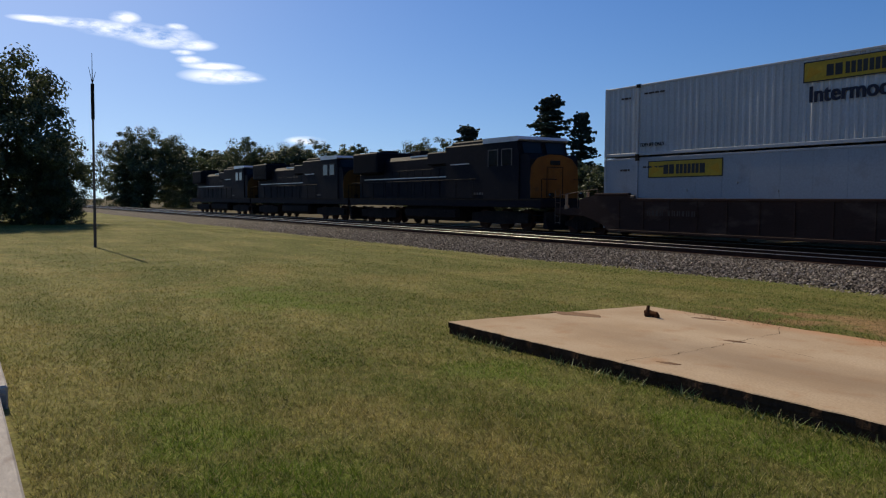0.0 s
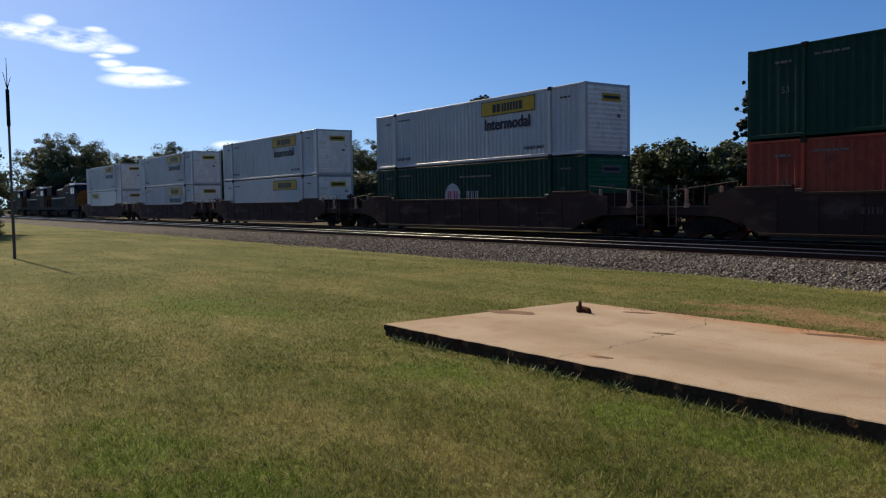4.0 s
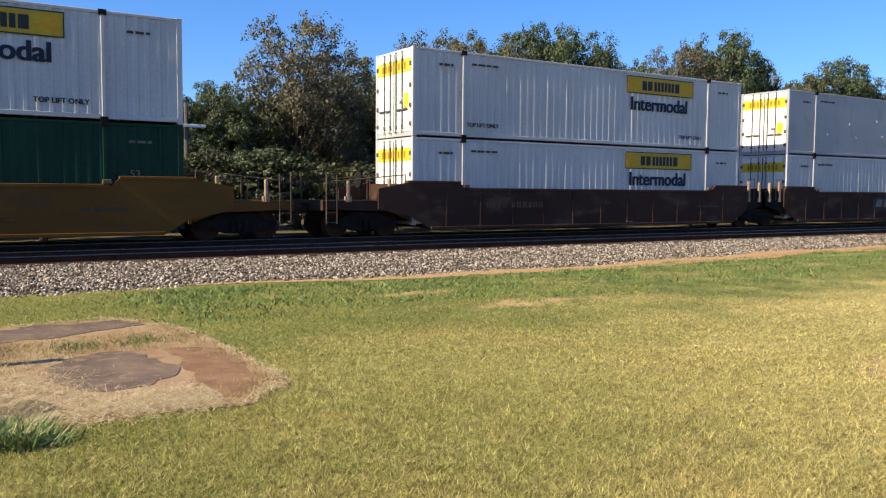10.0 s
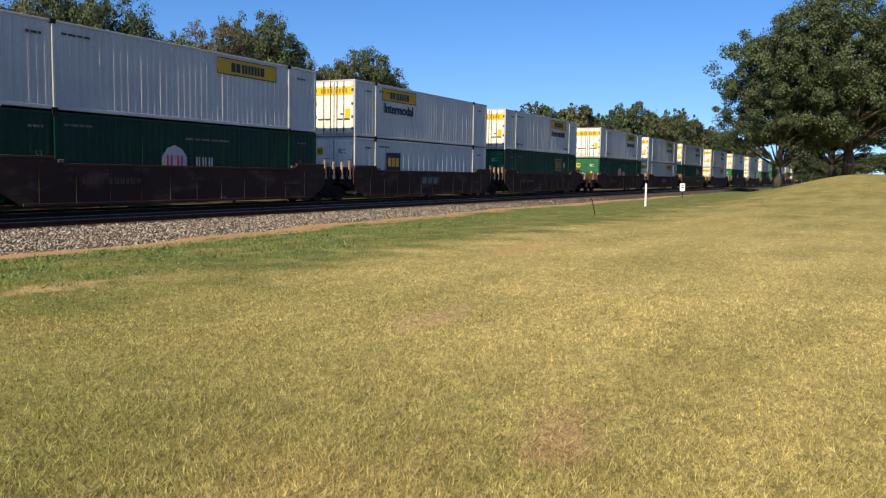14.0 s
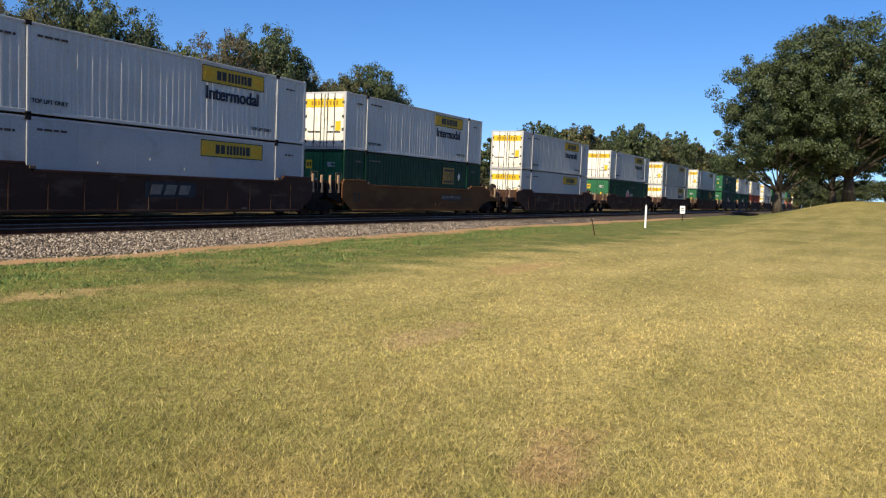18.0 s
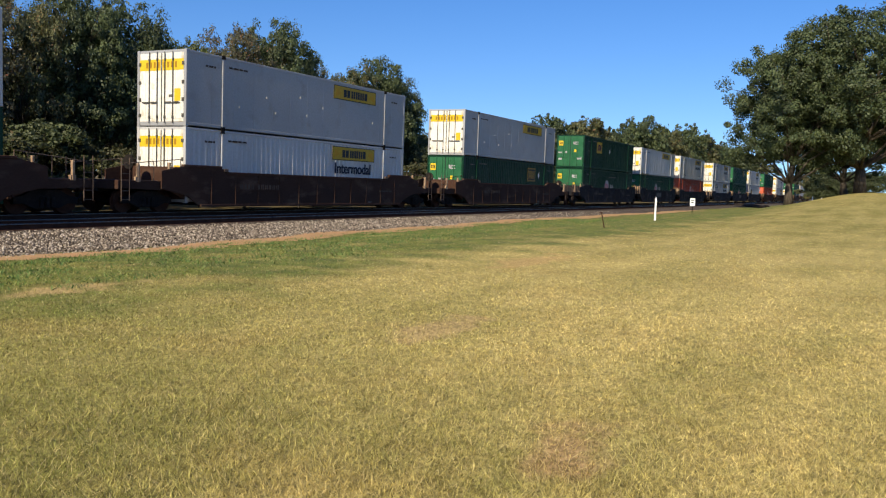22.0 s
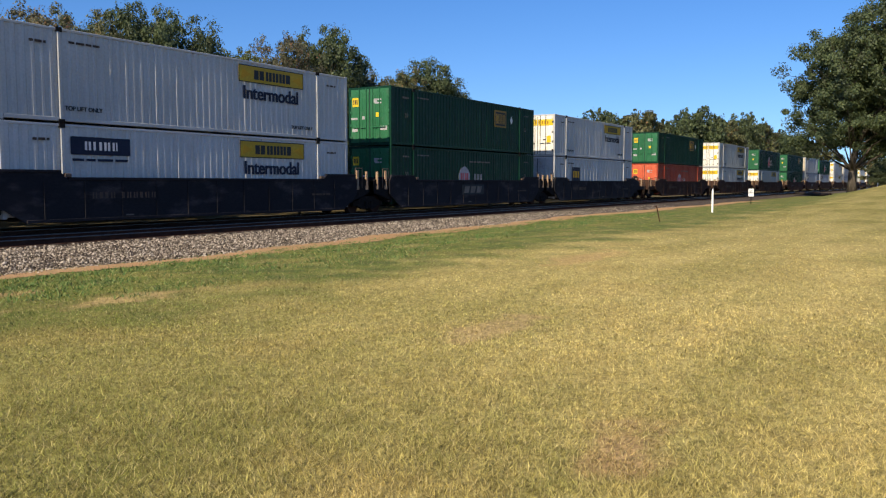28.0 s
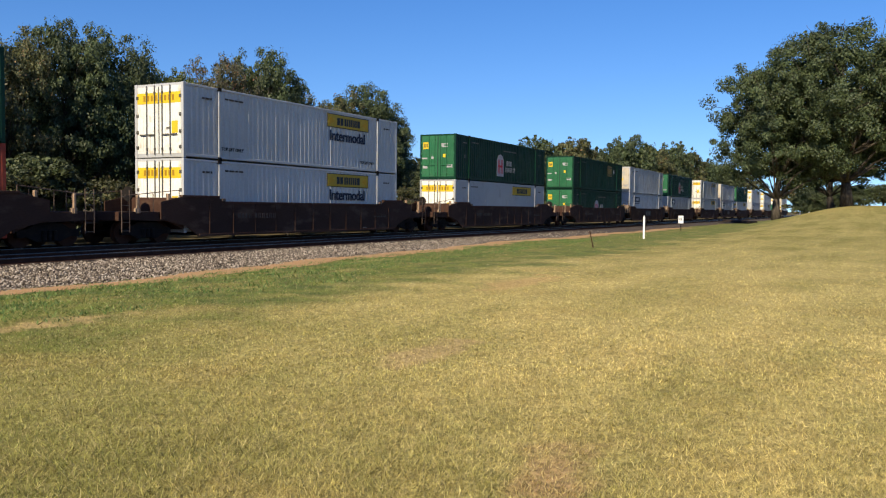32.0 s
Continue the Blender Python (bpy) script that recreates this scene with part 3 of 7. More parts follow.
    if not blades:
        bp = nt.nodes.new("ShaderNodeBump")
        bp.inputs["Strength"].default_value, bp.inputs["Distance"].default_value = 0.5, 0.03
        link(noise_at(35, 4), bp.inputs["Height"])
        link(bp.outputs["Normal"], bsdf.inputs["Normal"])
    return m


def ragged(cx, cy, rx, ry, n=40, rough=0.2, seed=0, turn=0.0):
    pts = []
    for k in range(n):
        a = 2 * math.pi * k / n
        r = 1 + rough * noise.noise((math.cos(a) * 2 + seed * 7, math.sin(a) * 2, seed)) + rough * 0.5 * noise.noise((math.cos(a) * 6 + seed, math.sin(a) * 6, seed * 3))
        u, v = rx * r * math.cos(a), ry * r * math.sin(a)
        pts.append((cx + u * math.cos(turn) - v * math.sin(turn), cy + u * math.sin(turn) + v * math.cos(turn)))
    return pts


build_ground()

# ---- roadbed and tracks ----
NEAR_Y, FAR_Y = 21.05, 25.12


def toe(x):
    return 14.9 - 0.7 * sstep(12, 35, -x) + 1.9 * sstep(6, 42, x) + 0.25 * np.sin(x * 0.35) + 0.18 * np.sin(x * 1.1 + 2)


def build_ballast():
    xs = steps((-900, -120, 60), (-120, -40, 2.0), (-40, 70, 0.5), (70, 200, 3), (200, 1200, 60))
    prof = [(0.0, -0.42), (0.15, -0.27), (0.55, -0.22), (0.8, -0.2), (1.0, -0.19)]
    ys_rest = [19.9, 22.4, 23.2, 24.0, 26.8, 28.0, 30.0]
    z_rest = [-0.18, -0.18, -0.24, -0.18, -0.18, -0.24, -0.6]
    verts, rows = [], len(prof) + len(ys_rest)
    for x in xs:
        t = float(toe(x))
        for u, z in prof:
            verts.append((x, t + (19.4 - t) * u, z + 0.02 * noise.noise((x * 1.5, u * 9, 0))))
        verts += [(x, y, z) for y, z in zip(ys_rest, z_rest)]
    faces = [(i * rows + j, (i + 1) * rows + j, (i + 1) * rows + j + 1, i * rows + j + 1) for i in range(len(xs) - 1) for j in range(rows - 1)]
    ob = put("ballast_bed", mesh_of("ballast_bed", verts, faces, M_BALLAST, True))
    tagged(ob, "grey crushed-stone roadbed under two railway tracks", "ballast", kind="structure")


def stone_shapes():
    out = []
    for k in range(5):
        rng = random.Random(k)
        pts = [(1, 0, 0), (-1, 0, 0), (0, 1, 0), (0, -1, 0), (0, 0, 1), (0, 0, -1)]
        out.append(np.array([[c * rng.uniform(0.6, 1.2) + rng.uniform(-0.25, 0.25) for c in p] for p in pts]))
    return out


OCT = np.array([(0, 2, 4), (2, 1, 4), (1, 3, 4), (3, 0, 4), (2, 0, 5), (1, 2, 5), (3, 1, 5), (0, 3, 5)])


def build_stones():
    rng = np.random.default_rng(3)
    n = 85000
    x = rng.normal(2, 22, n)
    x = np.where(np.abs(x - 2) > 60, rng.uniform(-30, 40, n), x)
    u = rng.random(n)
    t = toe(x)
    y = t + 0.05 + (20.0 - t) * u
    z = np.interp(u, [0, 0.15, 0.55, 1], [-0.3, -0.255, -0.21, -0.185]) + rng.uniform(-0.01, 0.02, n)
    shapes = stone_shapes()
    which = rng.integers(0, 5, n)
    size = 0.015 + 0.027 * rng.random(n) ** 1.6
    ang = rng.uniform(0, 6.28, (n, 2))
    base = np.stack(shapes)[which] * size[:, None, None]
    ca, sa = np.cos(ang[:, 0])[:, None], np.sin(ang[:, 0])[:, None]
    px, py, pz = base[..., 0] * ca - base[..., 1] * sa, base[..., 0] * sa + base[..., 1] * ca, base[..., 2] * 0.8
    verts = np.stack([px + x[:, None], py + y[:, None], pz + z[:, None]], -1).reshape(-1, 3)
    faces = (OCT[None] + 6 * np.arange(n)[:, None, None]).reshape(-1, 3)
    ob = put("ballast_stones", fast_mesh("ballast_stones", verts, faces, M_STONE))
    tagged(ob, "loose grey and pinkish crushed granite ballast stones", "ballast", kind="stuff")


def fast_mesh(name, verts, faces, material):
    me = bpy.data.meshes.new(name)
    k = faces.shape[1]
    me.vertices.add(len(verts))
    me.vertices.foreach_set("co", np.ascontiguousarray(verts, dtype=np.float32).ravel())
    me.loops.add(faces.size)
    me.loops.foreach_set("vertex_index", np.ascontiguousarray(faces, dtype=np.int32).ravel())
    me.polygons.add(len(faces))
    me.polygons.foreach_set("loop_start", np.arange(0, faces.size, k, dtype=np.int32))
    me.update(calc_edges=True)
    me.materials.append(material)
    return me


def island_mat(name, stops, rough=0.9):
    m = bpy.data.materials.new(name)
    m.use_nodes = True
    nt = m.node_tree
    bsdf = nt.nodes["Principled BSDF"]
    geo = nt.nodes.new("ShaderNodeNewGeometry")
    ramp = nt.nodes.new("ShaderNodeValToRGB")
    el = ramp.color_ramp.elements
    while len(el) < len(stops):
        el.new(0.5)
    for e, (p, c) in zip(el, stops):
        e.position, e.color = p, (*c, 1)
    nt.links.new(geo.outputs["Random Per Island"], ramp.inputs["Fac"])
    nt.links.new(ramp.outputs["Color"], bsdf.inputs["Base Color"])
    bsdf.inputs["Roughness"].default_value = rough
    bsdf.inputs["Specular IOR Level"].default_value = 0.2
    return m


M_STONE = island_mat("ballast_stone", [(0.0, (0.022, 0.017, 0.013)), (0.36, (0.125, 0.098, 0.075)), (0.7, (0.28, 0.228, 0.175)), (1.0, (0.56, 0.485, 0.395))])
RAIL_OUT = [(-0.075, -0.18), (0.075, -0.18), (0.075, -0.165), (0.012, -0.145), (0.01, -0.045), (0.036, -0.032), (0.036, -0.006), (0.03, -0.001), (-0.03, -0.001), (-0.036, -0.006), (-0.036, -0.032), (-0.01, -0.045), (-0.012, -0.145), (-0.075, -0.165)]


def build_track(name, yc, label):
    tr = thing(name, label, "railway track", kind="structure")
    for s in (-1, 1):
        y = yc + s * 0.752
        n = len(RAIL_OUT)
        verts = [(x, y + u, v) for x in (-900, 1200) for u, v in RAIL_OUT]
        faces = [(k, (k + 1) % n, n + (k + 1) % n, n + k) for k in range(n)]
        rail = put("rail", mesh_of("rail", verts, faces, M_RAIL), tr)
        # the wheel-polished running band, slightly crowned
        arc = [(-0.0385, -0.02), (-0.0385, -0.012), (-0.0365, -0.006), (-0.0325, -0.001), (-0.026, 0.0015), (-0.012, 0.0028)]
        arc += [(-u, z) for u, z in arc[::-1]]
        n = len(arc)
        verts = [(x, y + u, z) for x in (-900, 1200) for u, z in arc]
        put("running_surface", mesh_of("running_surface", verts, [(k, k + 1, n + k + 1, n + k) for k in range(n - 1)], M_RAILTOP, True), rail, "shiny wheel-polished rail head")
    return tr


def build_ties(tr, yc, x0, x1):
    rng = random.Random(int(yc * 10))
    bm = boxes((-0.115, 0.115, -1.3, 1.3, -0.18, 0.0), bevel=0.012)
    me = bpy.data.meshes.new("tie")
    bm.to_mesh(me), bm.free()
    me.materials.append(M_TIE)
    bm = boxes((-0.1, 0.1, -0.93, -0.57, 0, 0.015), (-0.1, 0.1, 0.57, 0.93, 0, 0.015))
    plate = bpy.data.meshes.new("tie_plates")
    bm.to_mesh(plate), bm.free()
    plate.materials.append(M_RAIL)
    x = x0
    while x < x1:
        ob = put("tie", me, tr, "", (x + rng.uniform(-0.03, 0.03), yc + rng.uniform(-0.04, 0.04), -0.155 - rng.uniform(0, 0.012)), (0, 0, rng.uniform(-1, 1)))
        x += 0.53
    joined = bmesh.new()
    for a, b in ((-300, x0), (x1, 330)):
        v = a
        while v < b - 0.3:
            add_box(joined, v - 0.115, v + 0.115, yc - 1.3, yc + 1.3, -0.335, -0.155)
            v += 0.53
    ob = part("distant_ties", joined, M_TIE, tr)
    tagged(ob, kind="stuff")


build_ballast()
build_stones()
track_near = build_track("track_near", NEAR_Y, "empty near railway track with rusty rails and shiny heads")
track_far = build_track("track_far", FAR_Y, "far railway track under the passing freight train")

# ---- concrete pad, post and bare ground ----


def build_pad():
    pad = thing("concrete_pad", "cracked pinkish concrete slab standing proud of the lawn", "slab")
    rng = random.Random(5)

    def edge(a, b, n, w):
        return [(a[0] + (b[0] - a[0]) * k / n + rng.uniform(-w, w), a[1] + (b[1] - a[1]) * k / n + rng.uniform(-w, w)) for k in range(n)]

    c = [(-8.57, 5.16), (-0.32, 5.41), (-0.21, 5.52), (-0.22, 8.63), (-8.58, 8.43)]
    out = edge(c[0], c[1], 70, 0.013) + edge(c[1], c[2], 4, 0.03) + edge(c[2], c[3], 20, 0.012) + edge(c[3], c[4], 40, 0.015) + edge(c[4], c[0], 18, 0.01)
    bm = slab(out, -0.07, 0.0)
    top = [e for e in bm.edges if all(v.co.z > -0.01 for v in e.verts)]
    bmesh.ops.bevel(bm, geom=top, offset=0.008, segments=1, affect="EDGES")
    bm.normal_update()
    # side faces take the darker concrete colour, the top stays pale
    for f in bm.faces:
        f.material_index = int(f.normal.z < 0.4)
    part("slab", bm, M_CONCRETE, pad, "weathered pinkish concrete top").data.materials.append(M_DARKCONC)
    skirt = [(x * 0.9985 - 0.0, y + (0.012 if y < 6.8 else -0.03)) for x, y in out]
    part("skirt", slab(skirt, -0.34, -0.072), M_DARKCONC, pad, "dark concrete edge")
    # cracks: thin winding ribbons of dirt
    for broad, pts in CRACKS:
        line = []
        for (a, b) in zip(pts, pts[1:]):
            n = max(2, int(math.hypot(b[0] - a[0], b[1] - a[1]) / 0.09))
            line += [(a[0] + (b[0] - a[0]) * k / n + rng.uniform(-0.03, 0.03), a[1] + (b[1] - a[1]) * k / n + rng.uniform(-0.03, 0.03)) for k in range(n)]
        line.append(pts[-1])
        verts, faces = [], []
        for k, (x, y) in enumerate(line):
            w = broad * (0.003 + 0.008 * rng.random())
            q = line[min(k + 1, len(line) - 1)], line[max(k - 1, 0)]
            d = Vector((q[0][0] - q[1][0], q[0][1] - q[1][1], 0)).normalized()
            verts += [(x - d.y * w, y + d.x * w, 0.003), (x + d.y * w, y - d.x * w, 0.003)]
            if k:
                faces.append((2 * k - 2, 2 * k - 1, 2 * k + 1, 2 * k))
        put("crack", mesh_of("crack", verts, faces, M_CRACK), pad, "dirt-filled crack")
    return pad


CRACKS = [(1.0, [(-3.17, 8.53), (-3.02, 7.9), (-2.8, 7.5), (-2.5, 7.2), (-2.36, 7.1), (-2.2, 6.8), (-2.02, 6.2), (-1.93, 5.8), (-1.82, 5.38)]),
          (0.45, [(-2.36, 7.1), (-2.1, 7.09), (-1.85, 7.1)]), (0.4, [(-2.2, 7.4), (-2.3, 7.9), (-2.2, 8.4)]),
          (0.4, [(-6.35, 8.46), (-6.01, 7.94), (-5.87, 7.15), (-5.7, 6.2), (-5.63, 5.28)]), (0.3, [(-5.87, 7.15), (-4.9, 7.0)])]
build_pad()


def build_bare_ground():
    def sheet(name, label, outline, z, material, category):
        bm = slab(outline, z - 0.06, z)
        ob = part(name, bm, material, None)
        tagged(ob, label, category)

    def jagged(pts, seed, w=0.1):
        rng, out = random.Random(seed), []
        for a, b in zip(pts, pts[1:] + pts[:1]):
            n = max(2, int(math.hypot(b[0] - a[0], b[1] - a[1]) / 0.07))
            for k in range(n):
                p = Vector((a[0] + (b[0] - a[0]) * k / n, a[1] + (b[1] - a[1]) * k / n, seed * 3.3))
                out.append((p.x + w * noise.noise(p * 2.3) + 0.35 * w * noise.noise(p * 8), p.y + w * noise.noise(p * 2.3 + Vector((9, 5, 0))) + 0.35 * w * noise.noise(p * 8 + Vector((3, 7, 0)))))
        return out

    sheet("dirt_patch", "bare trampled dirt with straw at its edges", jagged([(-0.18, 10.0), (0.6, 10.9), (1.6, 11.15), (2.4, 11.2), (2.85, 10.6), (3.05, 9.7), (3.1, 8.5), (3.15, 7.3), (3.05, 6.8), (2.5, 6.3), (1.4, 6.4), (0.9, 6.7), (0.4, 7.6), (-0.18, 8.8)], 1), -0.144, M_DIRT, "bare ground")
    sheet("dirt_patch", "dark reddish trodden soil inside the bare patch", jagged([(2.45, 8.9), (3.0, 8.6), (2.98, 7.5), (2.95, 7.0), (2.65, 6.45), (2.3, 6.6), (2.35, 7.4), (2.5, 8.0)], 4, 0.14), -0.141, M_SOIL, "bare ground")
    sheet("asphalt_patch", "dark worn remnant of old asphalt paving", jagged([(1.5, 8.75), (2.0, 8.95), (2.3, 8.7), (2.42, 7.9), (2.05, 7.3), (1.6, 7.3), (1.38, 7.8)], 2, 0.16), -0.138, M_ASPHALT, "paving")
    sheet("asphalt_patch", "long dark remnant of old asphalt paving", jagged([(0.0, 9.95), (0.9, 10.5), (1.6, 11.0), (2.3, 11.1), (2.7, 10.5), (2.0, 10.15), (0.8, 9.95)], 3, 0.24), -0.138, M_ASPHALT, "paving")
    # a lower broken slab that dips away from the pad under the straw
    verts, faces, nc, nr = [], [], 12, 30
    for j in range(nr + 1):
        y = 6.12 + 2.46 * j / nr
        far = float(np.interp(y, [6.12, 6.4, 6.8, 7.2, 7.6, 8.1, 8.58], [0.15, 0.55, 1.0, 1.15, 0.85, 0.4, -0.1])) + 0.12 * noise.noise((y * 5, 1, 0))
        for i in range(nc + 1):
            u = i / nc
            x = -0.25 + (far + 0.25) * u
            edge_y = 0.03 * noise.noise((x * 6, 4, 0)) if j == 0 else 0
            verts.append((x, y + edge_y + 0.12 * u * (j == 0), -0.008 - 0.035 * u - 0.11 * u ** 5 + 0.006 * noise.noise((x * 3, y * 3, 7))))
    w = nc + 1
    faces = [(j * w + i, j * w + i + 1, (j + 1) * w + i + 1, (j + 1) * w + i) for j in range(nr) for i in range(nc)]
    low = len(verts)
    verts += [(verts[i][0], verts[i][1] + 0.03, -0.3) for i in range(w)]
    faces += [(i, low + i, low + i + 1, i + 1) for i in range(nc)]
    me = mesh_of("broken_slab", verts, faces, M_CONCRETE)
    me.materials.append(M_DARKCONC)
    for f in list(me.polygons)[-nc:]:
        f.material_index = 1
    ob = put("broken_slab", me)
    tagged(ob, "low broken concrete slab dipping away from the pad", "slab")
    # dark sheet that paints the pad's shadow on the soil at its corner
    sheet("soil_hollow", "dark sheet standing in for shaded soil at the slab's corner", ragged(-0.1, 5.76, 0.13, 0.33, 40, 0.3, 5), -0.142, M_CRACK, "bare ground")
    # clay washed out along the foot of the roadbed
    up, low = [], []
    for k in range(401):
        x = 4 + k * 0.2
        w = 0.55 + 0.25 * noise.noise((x * 0.8, 3, 0)) + 0.3 * noise.noise((x * 2.6, 9, 0)) + 0.2 * noise.noise((x * 7, 2, 0))
        t = float(toe(x))
        up.append((x, t + 0.35)), low.append((x, t + 0.3 - (1.7 * w + 0.3) * min(1, k / 50)))
    verts = [(x, y, float(ground_z(x, y)) + 0.008) for x, y in up + low]
    n = len(up)
    ob = put("clay_strip", mesh_of("clay_strip", verts, [(k, n + k, n + k + 1, k + 1) for k in range(n - 1)], M_CLAY))
    tagged(ob, "strip of orange clay along the foot of the ballast", "bare ground", kind="structure")


build_bare_ground()


def build_post():
    post = thing("bollard", "square rust-red painted steel post at the slab's corner", "post", at=(-0.26, 8.74, -0.17))
    part("shaft", boxes((-0.075, 0.075, -0.075, 0.075, 0, 1.3), bevel=0.008), M_POST, post)
    part("cap", boxes((-0.08, 0.08, -0.08, 0.08, 1.3, 1.316), bevel=0.005), M_POST, post, "sun-bleached top plate")
    part("number_tag", boxes((-0.02, 0.02, -0.08, -0.074, 1.18, 1.25)), M_DARKSTEEL, post, "small faded tag")


build_post()

# ---- trees ----


def crown_mesh(name, seed, lobes, leaves, size, material, flat=0.8, puff=170):
    """Leaves in clumps: lobes are (x, y, z, radius)."""
    rng = np.random.default_rng(seed)
    lob = np.array(lobes)
    w = lob[:, 3] ** 2
    pick = rng.choice(len(lob), leaves // puff, p=w / w.sum())
    d = rng.normal(size=(len(pick), 3))
    d /= np.linalg.norm(d, axis=1)[:, None]
    d[:, 2] = np.where(d[:, 2] < -0.5, -d[:, 2] * 0.4, d[:, 2])
    rad = lob[pick, 3] * rng.uniform(0.5, 1.16, len(pick))
    clump = lob[pick, :3] + d * rad[:, None] * [1, 1, flat]
    cr = lob[pick, 3] * rng.uniform(0.16, 0.36, len(pick))
    n = leaves
    own = rng.integers(0, len(pick), n)
    off = rng.normal(size=(n, 3))
    off *= (rng.random(n) ** 0.4 / np.linalg.norm(off, axis=1))[:, None]
    pos = clump[own] + off * (cr[own] * 1.15)[:, None] * [1, 1, flat * 0.94]
    nor = off * 1.1 + d[own] * 0.4 + rng.normal(size=(n, 3)) * 0.5 + [0, 0, 0.25]
    nor /= np.linalg.norm(nor, axis=1)[:, None]
    tan = np.cross(nor, rng.normal(size=(n, 3)))
    tan /= np.linalg.norm(tan, axis=1)[:, None] + 1e-9
    bit = np.cross(nor, tan)
    s = size * rng.uniform(0.6, 1.35, n)[:, None]
    a, b = tan * s, bit * s * 0.62
    verts = np.stack([pos - a, pos + b + nor * s * 0.15, pos + a, pos - b + nor * s * 0.15], 1).reshape(-1, 3)
    faces = np.arange(4 * n).reshape(-1, 4)
    return fast_mesh(name, verts, faces, material)


def trunk_mesh(seed, height, radius, lobes):
    rng = random.Random(seed)
    bm = bmesh.new()
    p, r = Vector((0, 0, -0.3)), radius * 1.35
    top = height * 0.62
    n = 5
    pts = [p]
    for k in range(n):
        q = Vector((rng.uniform(-0.15, 0.15) * radius * 4, rng.uniform(-0.15, 0.15) * radius * 4, top * (k + 1) / n))
        r2 = radius * (1 - 0.75 * (k + 1) / n)
        add_rod(bm, pts[-1], q, r, r2, n=10)
        pts.append(q)
        r = r2
    for x, y, z, lr in lobes:
        base = pts[min(n, max(1, int(n * min(0.9, (z * 0.62) / top))))]
        tip = Vector((x, y, z))
        mid = base.lerp(tip, 0.5) + Vector((0, 0, 0.08 * height * rng.uniform(-0.3, 0.6)))
        add_rod(bm, base, mid, radius * 0.34, radius * 0.2, n=6)
        add_rod(bm, mid, tip, radius * 0.2, radius * 0.06, n=6)
        for _ in range(2):
            d = Vector((rng.uniform(-1, 1), rng.uniform(-1, 1), rng.uniform(-0.2, 1))).normalized() * lr * 0.9
            add_rod(bm, mid.lerp(tip, 0.6), tip + d, radius * 0.1, radius * 0.03, n=5)
    return bm


def make_tree(name, label, seed, height, spread, low, lobes_n, leaves, size, material, radius, category="tree"):
    """A full rounded crown: lobes spread evenly over a squarish dome, open underneath, and a few inside it."""
    rng = random.Random(seed)
    lobes, mid, half = [], (low + height) / 2, (height - low) / 2
    for k in range(lobes_n):
        dz = 1 - 1.94 * (k + 0.5) / lobes_n
        a = k * 2.399 + rng.uniform(-0.3, 0.3)
        flat_r = math.sqrt(max(0.0, 1 - dz * dz)) ** (0.7 if dz > 0 else 0.4)
        r = rng.uniform(0.6, 0.78)
        lr = min(spread, half) * rng.uniform(0.33, 0.46)
        lobes.append((math.cos(a) * flat_r * spread * r, math.sin(a) * flat_r * spread * r, mid + dz * half * (rng.uniform(0.62, 0.76) if dz > 0 else 0.84), lr))
    for k in range(lobes_n // 4):
        a = rng.uniform(0, 6.28)
        lobes.append((math.cos(a) * spread * 0.3, math.sin(a) * spread * 0.3, mid + half * rng.uniform(-0.4, 0.4), min(spread, half) * 0.4))
    t = thing(name, label, category)
    part("trunk", trunk_mesh(seed, height, radius, lobes), M_BARK, t, "", smooth=True)
    put("crown", crown_mesh("crown", seed, lobes, leaves, size, material, puff=leaves // 560), t)
    return t


def make_cedar(label, seed, height, spread, leaves, size, flat=0.22, taper=0.75):
    rng = random.Random(seed)
    t = thing("cedar_tree", label, "tree")
    bm = bmesh.new()
    add_rod(bm, (0, 0, -0.3), (0, 0, height * 0.98), height * 0.028, 0.03, n=8)
    lobes = []
    z = height * 0.18
    while z < height * 0.97:
        u = z / height
        reach = spread * 1.12 * (1.03 - u) ** taper * rng.uniform(0.75, 1.0)
        for k in range(7):
            a = rng.uniform(0, 6.28)
            out = reach * rng.uniform(0.65, 1.1)
            tip = Vector((math.cos(a) * out, math.sin(a) * out, z + 0.05 * out + rng.uniform(-0.35, 0.35)))
            add_rod(bm, (0, 0, z - 0.1), tip, 0.05, 0.015, n=5)
            for f in (0.2, 0.35, 0.5, 0.65, 0.8, 0.92, 1.0):
                lobes.append((tip.x * f, tip.y * f, z + (tip.z - z) * f, (0.12 if taper > 0.5 else 0.2) * spread * (1.35 - 0.8 * f)))
        z += height * 0.045
    part("trunk", bm, M_BARK, t)
    put("crown", crown_mesh("crown", seed, lobes, leaves, size, L_NEEDLE, flat, 60), t)
    return t


